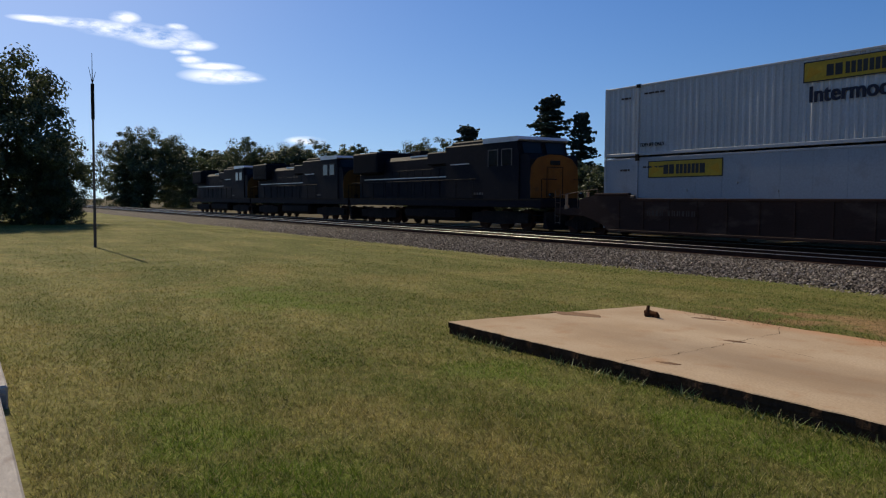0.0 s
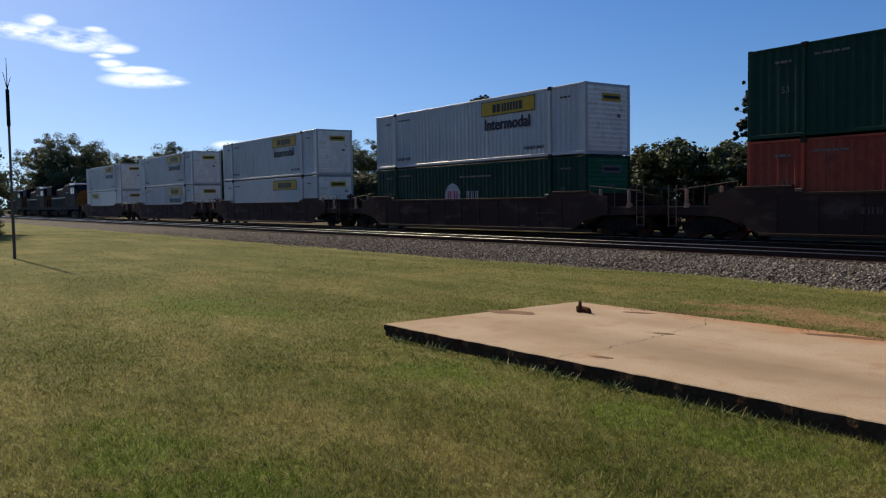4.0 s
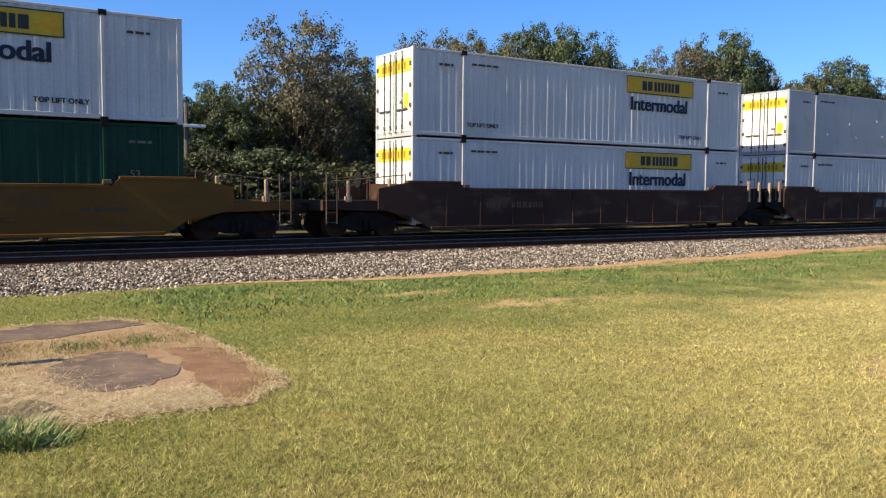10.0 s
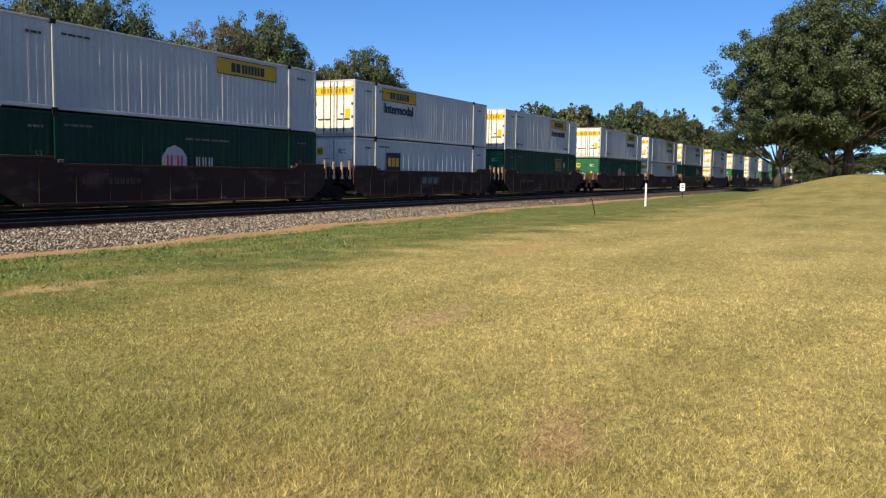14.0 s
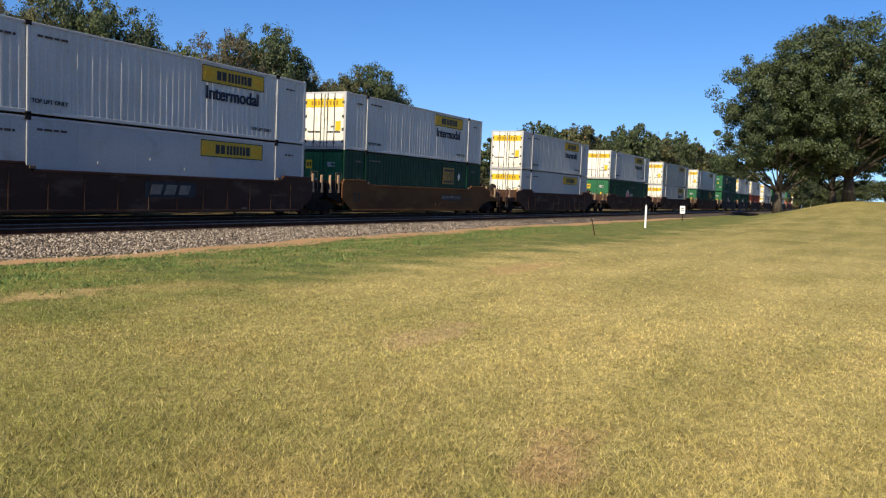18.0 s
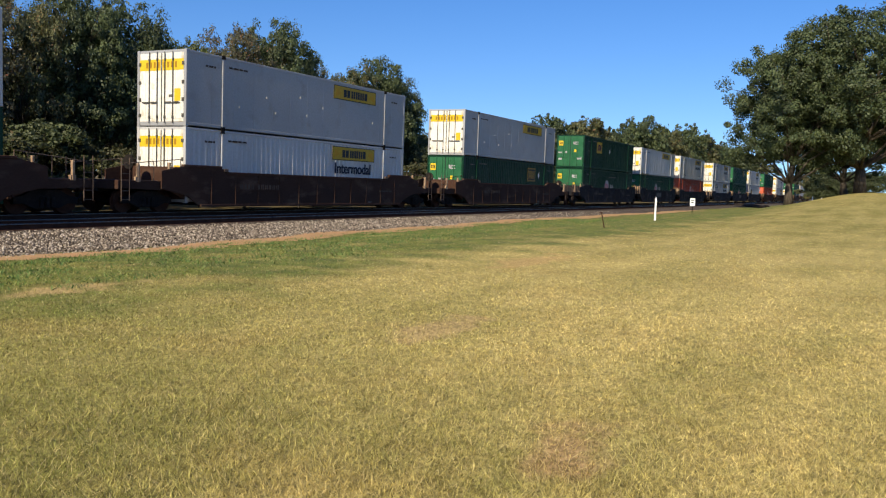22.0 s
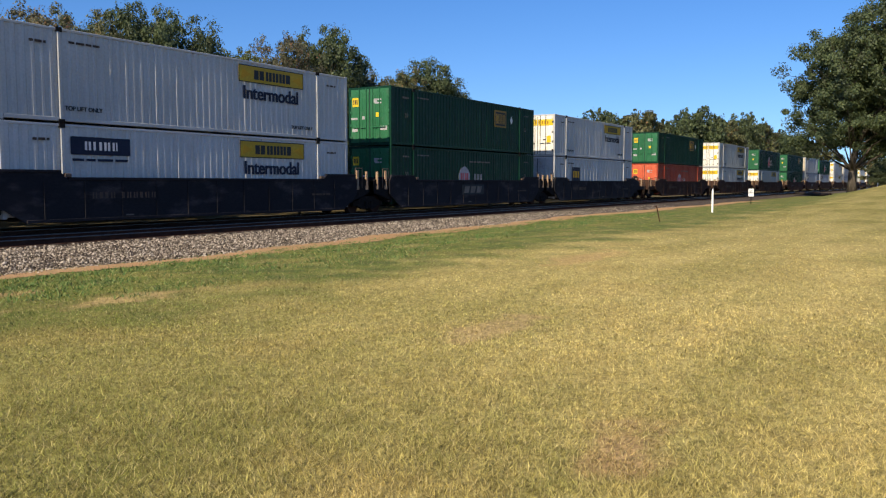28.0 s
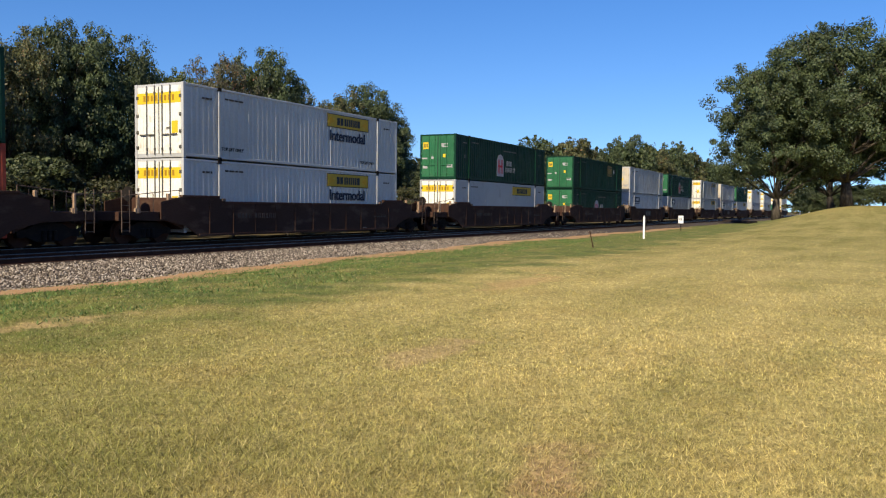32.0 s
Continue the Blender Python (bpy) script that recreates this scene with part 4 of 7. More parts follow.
FOREST_GROUP = "trees along the line"
protos = {
    "oak": make_tree("oak_tree", "broad dark green oak with a full rounded crown", 11, 20, 9.0, 2.4, 38, 110000, 0.135, L_OAK, 0.5),
    "oak2": make_tree("oak_tree", "tall spreading dark green oak on the lawn", 23, 21, 10.5, 2.4, 40, 120000, 0.135, L_OAK, 0.6),
    "low": make_tree("oak_tree", "broad dark tree with foliage down to the ground", 67, 12, 7.0, -2.2, 24, 70000, 0.12, L_DARK, 0.45),
    "green": make_tree("forest_tree", "leafy green tree at the wood's edge", 31, 11, 4.6, 2.2, 20, 42000, 0.085, L_OAK, 0.26),
    "dark": make_tree("forest_tree", "dark green tree in shade at the wood's edge", 37, 10, 4.4, 1.2, 20, 42000, 0.085, L_DARK, 0.26),
    "mixed": make_tree("forest_tree", "green tree with some leaves turning brown", 41, 11, 4.2, 2.0, 19, 40000, 0.085, L_MIX, 0.24),
    "far": make_tree("forest_tree", "green tree of the distant wood", 71, 11, 4.6, 1.0, 22, 16000, 0.18, L_OAK, 0.26),
    "fardark": make_tree("forest_tree", "dark green tree of the distant wood", 73, 10.5, 4.4, 0.6, 22, 16000, 0.18, L_DARK, 0.26),
    "farmixed": make_tree("forest_tree", "distant tree with some brown leaves", 79, 11, 4.3, 1.0, 22, 15000, 0.18, L_MIX, 0.25),
    "lime": make_tree("forest_tree", "small tree with yellowing green leaves", 83, 10.4, 4.0, 2.0, 18, 30000, 0.085, L_LIME, 0.22),
    "rust": make_tree("forest_tree", "thin tree with reddish brown autumn leaves", 43, 11, 3.4, 3.2, 17, 15000, 0.075, L_RUST, 0.2),
    "brush": make_tree("bush", "tangled brown and green brush", 47, 3.4, 2.0, 0.2, 12, 9000, 0.07, L_BRUSH, 0.08, "bush"),
    "redbush": make_tree("bush", "low bush with red autumn leaves", 53, 2.6, 1.6, 0.3, 10, 5000, 0.065, L_RUST, 0.07, "bush"),
    "cedar": make_cedar("dark layered cedar beyond the tracks", 59, 9.0, 4.9, 90000, 0.085, 0.28),
}
protos["juniper"] = make_cedar("dense dark juniper beyond the tracks", 61, 9.0, 3.0, 100000, 0.1, 0.9, 0.34)
NATURAL = {"juniper": 9.0, "oak": 20, "oak2": 21, "low": 12, "green": 11, "dark": 10, "mixed": 11, "rust": 11, "lime": 10.4, "far": 11, "fardark": 10.5, "farmixed": 11, "brush": 3.4, "redbush": 2.6, "cedar": 9.0}
USED = set()


def plant(kind, x, y, height, wide=1.0, turn=0.0):
    """A tree of the kind with its foot on the ground and its top at the height over the rails."""
    z = float(ground_z(x, y))
    k = (height - z) / (NATURAL[kind] * 1.0)
    p = protos[kind]
    m = pose(x, y, z, 0, 0, turn)
    if kind in USED:
        ob = copy_thing(p, m)
    else:
        USED.add(kind)
        ob = p
        ob.matrix_basis = m
    ob.scale = (k * wide, k * wide, k)
    tagged(ob, group=FOREST_GROUP)
    return ob


def plant_all():
    rng = random.Random(77)
    distant = {"green": "far", "dark": "fardark", "mixed": "farmixed"}
    for row in TREES:
        if row[1] > 70 or row[1] < -70:
            row = (distant.get(row[0], row[0]), *row[1:])
        plant(*row[:4], row[4] if len(row) > 4 else 1.0, rng.uniform(0, 360))
    # wood's edge far behind the tracks
    for k in range(46):
        x = -70 + k * 4.2 + rng.uniform(-1.5, 1.5)
        plant(rng.choice(["fardark", "far", "farmixed", "fardark"]), x, 52 + rng.uniform(0, 8), rng.uniform(4.9, 5.5) if x < -15 else rng.uniform(6.6, 8.0) if x < 13 else rng.uniform(5.0, 5.8) if x < 20 else rng.uniform(8.5, 10.5) if x < 75 else rng.uniform(7, 9), 1.1, rng.uniform(0, 360))
    for k in range(46):
        x = -60 + k * 3.6 + rng.uniform(-1.2, 1.2)
        plant(rng.choice(["brush", "brush", "brush", "fardark", "redbush"] if x > 4 else ["fardark"]), x, 33.5 + rng.uniform(-1.5, 2.5), rng.uniform(2.2, 4.0) if x > -20 else rng.uniform(3.4, 4.6), 1.2, rng.uniform(0, 360))


# kind, x, y, top over the rails, width
TREES = [
    ("oak", 112, 10.8, 20.8, 0.88), ("oak2", 116, 3.0, 25.6, 0.95), ("oak2", 150, 6.0, 20, 1.0), ("oak", 128, -6, 24, 1.0),
    ("low", -60, 1.0, 11.5, 1.0), ("low", -57, 4.8, 5.6, 0.85), ("low", -66, -4.0, 12.5, 1.0), ("low", -58, -4.0, 8.0, 1.0),
    ("low", -172, 33.5, 15.4, 1.05), ("green", -160, 44, 11.5, 1.3), ("low", -150, 47, 12.4, 1.0), ("low", -145, 56, 12.3, 1.0), ("green", -140, 63, 12, 1.3), ("dark", -140, 52, 11, 1.3), ("low", -190, 46, 13, 1.0), ("low", -130, 74, 12.5, 1.0),
    ("cedar", -49.2, 38.5, 9.4, 0.85), ("cedar", -46.4, 39, 8.0, 0.62), ("cedar", -60, 38, 8.0, 0.8), ("fardark", -33.5, 39, 4.6, 0.9), ("cedar", -38, 39, 7.0, 0.9),
    ("juniper", -25.3, 39, 8.0, 1.0), ("dark", -20.5, 40, 4.3, 1.1), ("fardark", -17.0, 40, 4.1, 1.1), ("dark", -12.5, 39, 4.9, 0.6), ("dark", -10.2, 39, 4.8, 0.8), ("dark", -7.5, 39, 8.0, 0.62), ("green", -14, 60, 6.5, 1.2), ("mixed", -10, 60, 6.2, 1.2),
    ("dark", -3.7, 38.5, 7.9, 0.7), ("dark", -1.4, 38.5, 8.1, 0.75), ("redbush", -2.3, 32, 2.5, 1.1), ("dark", 2.4, 39.5, 7.6, 0.9), ("dark", 4.6, 38.5, 7.0, 0.8), ("green", 6.6, 38, 6.7, 0.7), ("mixed", 8.8, 40, 5.6, 0.9), ("green", 11.4, 38.5, 6.4, 0.9), ("dark", 13.6, 40, 6.6, 0.9),
    ("rust", 15.9, 38, 10.4, 0.86), ("rust", 17.6, 39, 8.8, 0.92), ("mixed", 21.5, 41, 9.2, 0.80), ("rust", 24.5, 39, 10.7, 0.86), ("mixed", 27.9, 39, 10.6, 0.57), ("mixed", 25.8, 41, 9.4, 0.80),
    ("green", 31.3, 39, 11.3, 0.67), ("green", 33.8, 39.5, 11.6, 0.69), ("dark", 36.2, 40, 10.4, 0.57), ("lime", 38.4, 38.5, 10.4, 0.57), ("dark", 40.8, 40, 8.6, 0.69), ("rust", 43.0, 39, 12.0, 0.71), ("mixed", 44.6, 40, 10.8, 0.63),
    ("green", 47.2, 39, 12.7, 0.63), ("green", 50.0, 39.5, 11.5, 0.57), ("mixed", 52.2, 39, 10.4, 0.57), ("dark", 54.6, 40, 9.0, 0.69), ("mixed", 57.6, 39, 10.8, 0.69), ("green", 60.8, 39, 12.0, 0.76), ("dark", 64.2, 39.5, 10.8, 0.63), ("dark", 67, 41, 9.0, 0.69),
    ("dark", 110, 46, 10.5, 1.17), ("green", 118, 45, 12.8, 0.78), ("dark", 125, 47, 11.4, 1.17), ("mixed", 135, 45, 14.2, 0.78), ("dark", 143, 47, 13.4, 0.91), ("green", 152, 45, 13.6, 0.78), ("dark", 161, 48, 13.2, 1.04),
    ("green", 171, 45, 17.6, 0.72), ("dark", 180, 48, 15.0, 1.04), ("mixed", 191, 45, 16.9, 0.78), ("dark", 201, 48, 15.5, 1.04), ("green", 214, 45, 19.4, 0.65), ("lime", 223, 48, 17.0, 0.91), ("mixed", 233, 46, 18.4, 0.91), ("green", 247, 46, 17.2, 1.04), ("dark", 262, 46, 17.0, 1.04), ("dark", 290, 46, 17, 1.30), ("mixed", 320, 44, 17, 1.30),
    ("dark", 190, -2, 7.5, 1.3), ("green", 186, -12, 8, 1.4), ("dark", 182, -24, 8, 1.4), ("mixed", 178, -36, 8, 1.4), ("low", 205, 5, 7.5, 1.2), ("low", 210, 11, 7, 1.2), ("low", 200, -16, 8, 1.3), ("dark", 230, 14, 8, 1.2), ("dark", 250, 8, 9, 1.4), ("green", 240, 2, 9, 1.4), ("dark", 235, -6, 9, 1.4), ("mixed", 260, 17, 10, 1.4),
]
plant_all()

# ---- the train: containers ----
LEN, HALF, TALL = 16.15, 1.295, 2.896


def ribbed(length, z0, z1, y, period=0.3, depth=0.036, out=-1, start=0.12, uneven=1.0):
    """A ribbed steel wall along x at the outer plane y: each rib pressed and dented a little differently."""
    rng = random.Random(int(period * 100) + (7 if out > 0 else 0))
    cols, x, levels = [(0.0, [0.0] * 5)], start, 5
    crest = [0.0] * levels
    while x + period < length - start + 0.01:
        deep = [min(1.0, max(0.3, 1.0 + uneven * (rng.gauss(-0.12, 0.18)))) for _ in range(levels)]
        f0, f1 = 0.04 + uneven * rng.uniform(-0.01, 0.02), 0.04 + uneven * rng.uniform(-0.026, 0.03)
        sunk = abs(rng.gauss(0.0, 0.22)) * uneven
        after = [0.0] + [sunk * rng.uniform(0.5, 1.2) for _ in range(levels - 2)] + [0.0]
        cols += [(x, crest), (x + f0, deep), (x + period - 0.08 - f1, deep), (x + period - 0.08, after)]
        crest = after
        x += period
    cols.append((length, [0.0] * levels))
    verts = [(x, y - out * depth * d, z0 + (z1 - z0) * k / (levels - 1)) for x, ds in cols for k, d in enumerate(ds)]
    faces = []
    for c in range(len(cols) - 1):
        for k in range(levels - 1):
            a = c * levels + k
            f = (a, a + levels, a + levels + 1, a + 1)
            faces.append(f if out < 0 else f[::-1])
    return verts, faces


def side_meshes(kind, material):
    got = []
    for out in (-1, 1):
        if kind == "ribbed":
            v, f = ribbed(LEN - 0.3, 0.16, TALL - 0.1, out * (HALF - 0.012), out=out)
            got.append(mesh_of("side_wall", v, f, material))
        elif kind == "posts":
            v, f = ribbed(LEN - 0.3, 0.16, TALL - 0.1, out * (HALF - 0.012), period=0.6, depth=0.045, out=out)
            got.append(mesh_of("side_wall", v, f, material))
        else:
            xs, n = [], 13
            w = (LEN - 0.3) / n
            for k in range(n):
                xs += [(k * w + 0.006, 0.0), ((k + 1) * w - 0.006, 0.0), ((k + 1) * w, 0.006)]
            xs = [(0.0, 0.0)] + xs[:-1] + [(LEN - 0.3, 0.0)]
            v, f = [], []
            for x, d in xs:
                v += [(x, out * (HALF - 0.012 - d), 0.16), (x, out * (HALF - 0.012 - d), TALL - 0.1)]
            for k in range(len(xs) - 1):
                q = (2 * k, 2 * k + 2, 2 * k + 3, 2 * k + 1)
                f.append(q if out < 0 else q[::-1])
            got.append(mesh_of("side_wall", v, f, material))
    return got


def bars(parent, name, x0, x1, z0, z1, y, pattern, material, label=""):
    """Plain bars in place of writing: pattern gives runs of bar and gap."""
    total = sum(pattern)
    x, bm = x0, bmesh.new()
    for k, p in enumerate(pattern):
        w = (x1 - x0) * p / total
        if k % 2 == 0:
            add_box(bm, x, x + w, y - 0.004, y, z0, z1)
        x += w
    return part(name, bm, material, parent, label)


def lettering(parent, words, size, x, z, y, material, fat=0.0, label=""):
    me = TEXTS.get((words, size, material.name, fat))
    if me is None:
        me = TEXTS[(words, size, material.name, fat)] = text_mesh(words, size, material, fat)
    return put("lettering", me, parent, label, (x, y, z), (90, 0, 0))


TEXTS = {}
FACE = -HALF - 0.004


def yellow_panel(c, x, z, wide=3.7):
    p = part("logo_panel", boxes((x, x + wide, FACE - 0.006, FACE, z, z + 0.66)), M_PANEL, c, "yellow company panel")
    y = FACE - 0.007
    rim = boxes((x, x + wide, y - 0.003, y, z, z + 0.035), (x, x + wide, y - 0.003, y, z + 0.625, z + 0.66), (x, x + 0.035, y - 0.003, y, z, z + 0.66), (x + wide - 0.035, x + wide, y - 0.003, y, z, z + 0.66))
    part("panel_rim", rim, M_BLACK, p)
    bars(p, "panel_print", x + 0.82, x + 2.88, z + 0.14, z + 0.5, y, (5, 1, 5, 2, 3, 0.8, 3, 1, 3, 0.8, 3, 1, 3, 0.8, 3, 1, 5), M_BLACK)
    for s, a in ((1, x + 0.1), (-1, x + wide - 0.1)):
        part("panel_wedge", slab([(a, z + 0.1), (a + s * 0.55, z + 0.3), (a + s * 0.12, z + 0.5)], y - 0.003, y, "y"), mat_ochre(), p)


OCHRE = []


def mat_ochre():
    if not OCHRE:
        OCHRE.append(mat("ochre_print", (0.5, 0.28, 0.02), (0.44, 0.25, 0.02), 2.0, 0.5, 0.0, 0.0, 20))
    return OCHRE[0]


def hub_logo(c, x, z):
    y = FACE - 0.004
    arch = [(x, z), (x + 1.25, z), (x + 1.25, z + 1.12), (x + 1.0, z + 1.42), (x + 0.625, z + 1.56), (x + 0.25, z + 1.42), (x, z + 1.12)]
    h = part("logo_shield", slab(arch, y - 0.004, y, "y"), M_FADEDMARK, c, "pale house-shaped emblem")
    y -= 0.005
    rows_ = [(x + a, x + a + 0.09, y - 0.004, y, z + 0.2, z + 1.18) for a in (0.22, 0.42, 0.74, 0.94)] + [(x + 0.33, x + 0.94, y - 0.004, y, z + 0.62, z + 0.78)]
    part("emblem_print", boxes(*rows_[:4]), M_REDMARK, h)
    part("emblem_bar", boxes(rows_[4]), M_REDMARK, h)
    y = FACE - 0.004
    bars(c, "name_print", x + 1.75, x + 2.65, z + 0.78, z + 1.14, y, (1, 1, 1, 2, 1, 1, 1, 2, 1, 1, 1), M_FADEDMARK, "white strokes of a name")
    bars(c, "name_print", x + 1.55, x + 3.35, z + 0.34, z + 0.66, y, (1, 1, 1, 2, 1, 1, 1, 2, 1, 1, 1, 2, 1, 1, 1, 2, 1, 1, 1, 4, 1, 2, 1, 1, 1), M_FADEDMARK, "white strokes of a name")
    bars(c, "small_print", x + 1.2, x + 3.6, z + 1.78, z + 1.86, y, (5, 1, 3, 1, 6, 1, 4, 1, 7), M_DIM)


def square_logo(c, x, z, field=False):
    y = FACE - 0.004
    p = part("logo_panel", boxes((x, x + 1.5, y - 0.004, y, z, z + 1.0)), M_PANEL if field else M_SHADEYELLOW, c, "yellow framed emblem")
    y -= 0.005
    if not field:
        part("emblem_field", boxes((x + 0.1, x + 1.4, y - 0.004, y, z + 0.1, z + 0.9)), M_BLACK, p)
    bars(p, "emblem_print", x + 0.2, x + 1.3, z + 0.2, z + 0.78, y - 0.004, (2, 0.8, 1, 0.8, 2, 1.5, 1.6, 1, 1.6, 1, 1.6, 1.5, 1.6, 0.8, 2.4), M_PLUM if field else M_SHADEYELLOW)


def dark_sign(c, x, z):
    y = FACE - 0.004
    p = part("logo_panel", boxes((x, x + 2.2, y - 0.004, y, z, z + 0.56)), M_NAVY, c, "dark blue sign")
    bars(p, "sign_print", x + 0.5, x + 1.7, z + 0.15, z + 0.42, y - 0.004, (1.4, 1, 1.4, 1.6, 1.4, 2.4, 1.6, 1.6, 1.4, 1, 1.4, 1.6, 1.4, 1, 0.8), M_MARK)
    bars(c, "small_print", x + 0.05, x + 2.1, z - 0.2, z - 0.12, y, (5, 1, 4, 1, 7, 1, 6), M_NAVY)


def navy_square(c, x, z):
    y = FACE - 0.004
    p = part("logo_panel", boxes((x, x + 1.5, y - 0.004, y, z, z + 1.05)), M_NAVY, c, "dark square emblem")
    bars(p, "emblem_print", x + 0.2, x + 1.3, z + 0.3, z + 0.78, y - 0.004, (2, 1, 3, 1, 2), mat_ochre())


def diamond(c, x, z):
    y = FACE - 0.004
    part("placard", slab([(x, z), (x + 0.18, z + 0.24), (x, z + 0.48), (x - 0.18, z + 0.24)], y - 0.004, y, "y"), M_MARK, c, "small pale diamond mark")


def end_wall(c, paint, left, band, marks):
    """Doors at the leading end; a wall of shallow level corrugations at the trailing end."""
    x, s = (0.06, -1) if left else (LEN - 0.06, 1)

    def at(d0, d1, y0, y1, z0, z1):
        a, b = sorted((x + s * d0, x + s * d1))
        return (a, b, *sorted((y0, y1)), z0, z1)

    if not left:
        edge_x, z = [(x, 0.17), (x + s * 0.03, 0.17)], 0.3
        while z < TALL - 0.3:
            edge_x += [(x + s * 0.03, z), (x + s * 0.05, z + 0.03), (x + s * 0.05, z + 0.08), (x + s * 0.03, z + 0.11)]
            z += 0.19
        edge_x += [(x + s * 0.03, TALL - 0.12), (x, TALL - 0.12)]
        bm = slab(edge_x, -HALF + 0.12, HALF - 0.12, "y")
        wall = part("end_panel", bm, paint, c, "corrugated end wall")
        p = part("end_plate", boxes(at(0.05, 0.056, -0.35, 0.75, TALL - 0.72, TALL - 0.4)), M_PANEL if band else M_DIM, wall, "faded name plate")
        part("plate_print", boxes(at(0.056, 0.06, -0.26, 0.66, TALL - 0.62, TALL - 0.5)), M_BLACK, p)
        rng = random.Random(LEFT_SEED[0])
        LEFT_SEED[0] += 1
        yy, zz, w = rng.uniform(-1.0, 0.8), rng.uniform(0.4, 1.9), rng.uniform(0.15, 0.3)
        part("end_sticker", boxes(at(0.05, 0.055, yy, yy + w, zz, zz + rng.uniform(0.1, 0.22))), M_DIM, wall, "small dirty sticker")
        return
    rod_paint = M_LOCK if band else paint
    for k in (-1, 1):
        y0, y1 = sorted((k * 0.015, k * (HALF - 0.12)))
        bm = boxes(at(0, 0.04, y0, y1, 0.17, TALL - 0.12), bevel=0.01)
        for j in range(3):
            yy = y0 + (y1 - y0) * (j + 0.5) / 3
            add_box(bm, *at(0.035, 0.05, yy - 0.14, yy + 0.14, 0.28, TALL - 0.24), bevel=0.012)
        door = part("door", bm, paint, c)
        part("hinges", boxes(*[at(0.03, 0.085, k * (HALF - 0.22), k * (HALF - 0.1), z, z + 0.13) for z in (0.35, 0.95, 1.6, 2.3)], bevel=0.01), rod_paint, door)
        part("door_gasket", boxes(at(0.04, 0.05, k * 0.004, k * 0.02, 0.18, TALL - 0.13), at(0.04, 0.048, k * (HALF - 0.135), k * (HALF - 0.118), 0.18, TALL - 0.13)), M_BLACK, door, "black rubber door seal")
        for yy in (k * 0.2, k * 0.62):
            bm = boxes(at(0.08, 0.11, yy, yy + k * 0.36, 0.88, 0.93), at(0.05, 0.1, yy - 0.04, yy + 0.04, 0.3, 0.4), at(0.05, 0.1, yy - 0.04, yy + 0.04, TALL - 0.42, TALL - 0.32), bevel=0.006)
            add_rod(bm, (x + s * 0.085, yy, 0.12), (x + s * 0.085, yy, TALL - 0.08), 0.019, n=6)
            part("lock_rod", bm, rod_paint, door)
        if band:
            part("door_band", boxes(at(0.05, 0.056, y0 + 0.03, y1 - 0.03, TALL - 0.78, TALL - 0.36)), M_YELLOW, door, "yellow band across the door")
            part("band_print", boxes(*[at(0.056, 0.06, k * (0.1 + 0.2 * j), k * (0.21 + 0.2 * j), TALL - 0.68, TALL - 0.46) for j in range(4)]), M_OCHREPRINT, door)
            if k < 0:
                part("door_label", boxes(at(0.05, 0.056, -1.0, -0.68, 0.95, 1.42)), M_YELLOW, door, "small yellow label")
                part("door_label", boxes(at(0.05, 0.056, -0.58, -0.4, 1.1, 1.2)), M_DIM, door, "small worn label")
        if marks:
            if k > 0:
                p = part("door_emblem", boxes(at(0.05, 0.056, 0.68, 1.06, 1.95, 2.38)), M_YELLOW, door, "small yellow emblem plate")
                part("emblem_print", boxes(*[at(0.056, 0.06, 0.74 + 0.1 * j, 0.8 + 0.1 * j, 2.05, 2.28) for j in range(3)]), M_BLACK, p)
                spots = ((0.3, 0.16, 1.3, 0.16), (0.75, 0.4, 1.3, 0.1), (0.75, 0.34, 0.7, 0.16), (0.3, 0.2, 0.55, 0.2))
            else:
                part("door_placard", boxes(at(0.05, 0.056, -0.46, -0.26, 2.1, 2.3)), M_FADEDMARK, door, "pale placard")
                part("door_label", boxes(at(0.05, 0.056, -0.55, -0.38, 1.4, 1.62)), M_YELLOW, door, "yellow label")
                spots = ((-0.72, 0.4, 2.22, 0.07), (-0.72, 0.4, 2.05, 0.07), (-1.05, 0.4, 0.75, 0.2), (-0.6, 0.26, 1.0, 0.07))
            for a, w, z, h in spots[:3]:
                part("door_print", boxes(at(0.05, 0.056, a, a + w, z, z + h)), M_FADEDMARK, door, "white bar of small print")


LEFT_SEED = [0]
M_OCHREPRINT = mat("ochre_band_print", (0.36, 0.2, 0.02), (0.3, 0.17, 0.02), 2.0, 0.5, 0.0, 0.0, 20)
M_FADEDMARK = mat("chalky_white_print", (0.4, 0.4, 0.41), (0.3, 0.3, 0.31), 4.0, 0.6, 0.0, 0.0, 20, (0.2, 0.2, 0.2))
# Yellow emblem print darkened to carry the shade on the container sides.
M_SHADEYELLOW = mat("shaded_yellow_print", (0.3, 0.2, 0.05), (0.24, 0.16, 0.045), 2.0, 0.6, 0.0, 0.0, 20)
M_PLUM = mat("plum_print", (0.05, 0.012, 0.06), (0.04, 0.01, 0.05), 3.0, 0.6, 0.0, 0.0, 20)


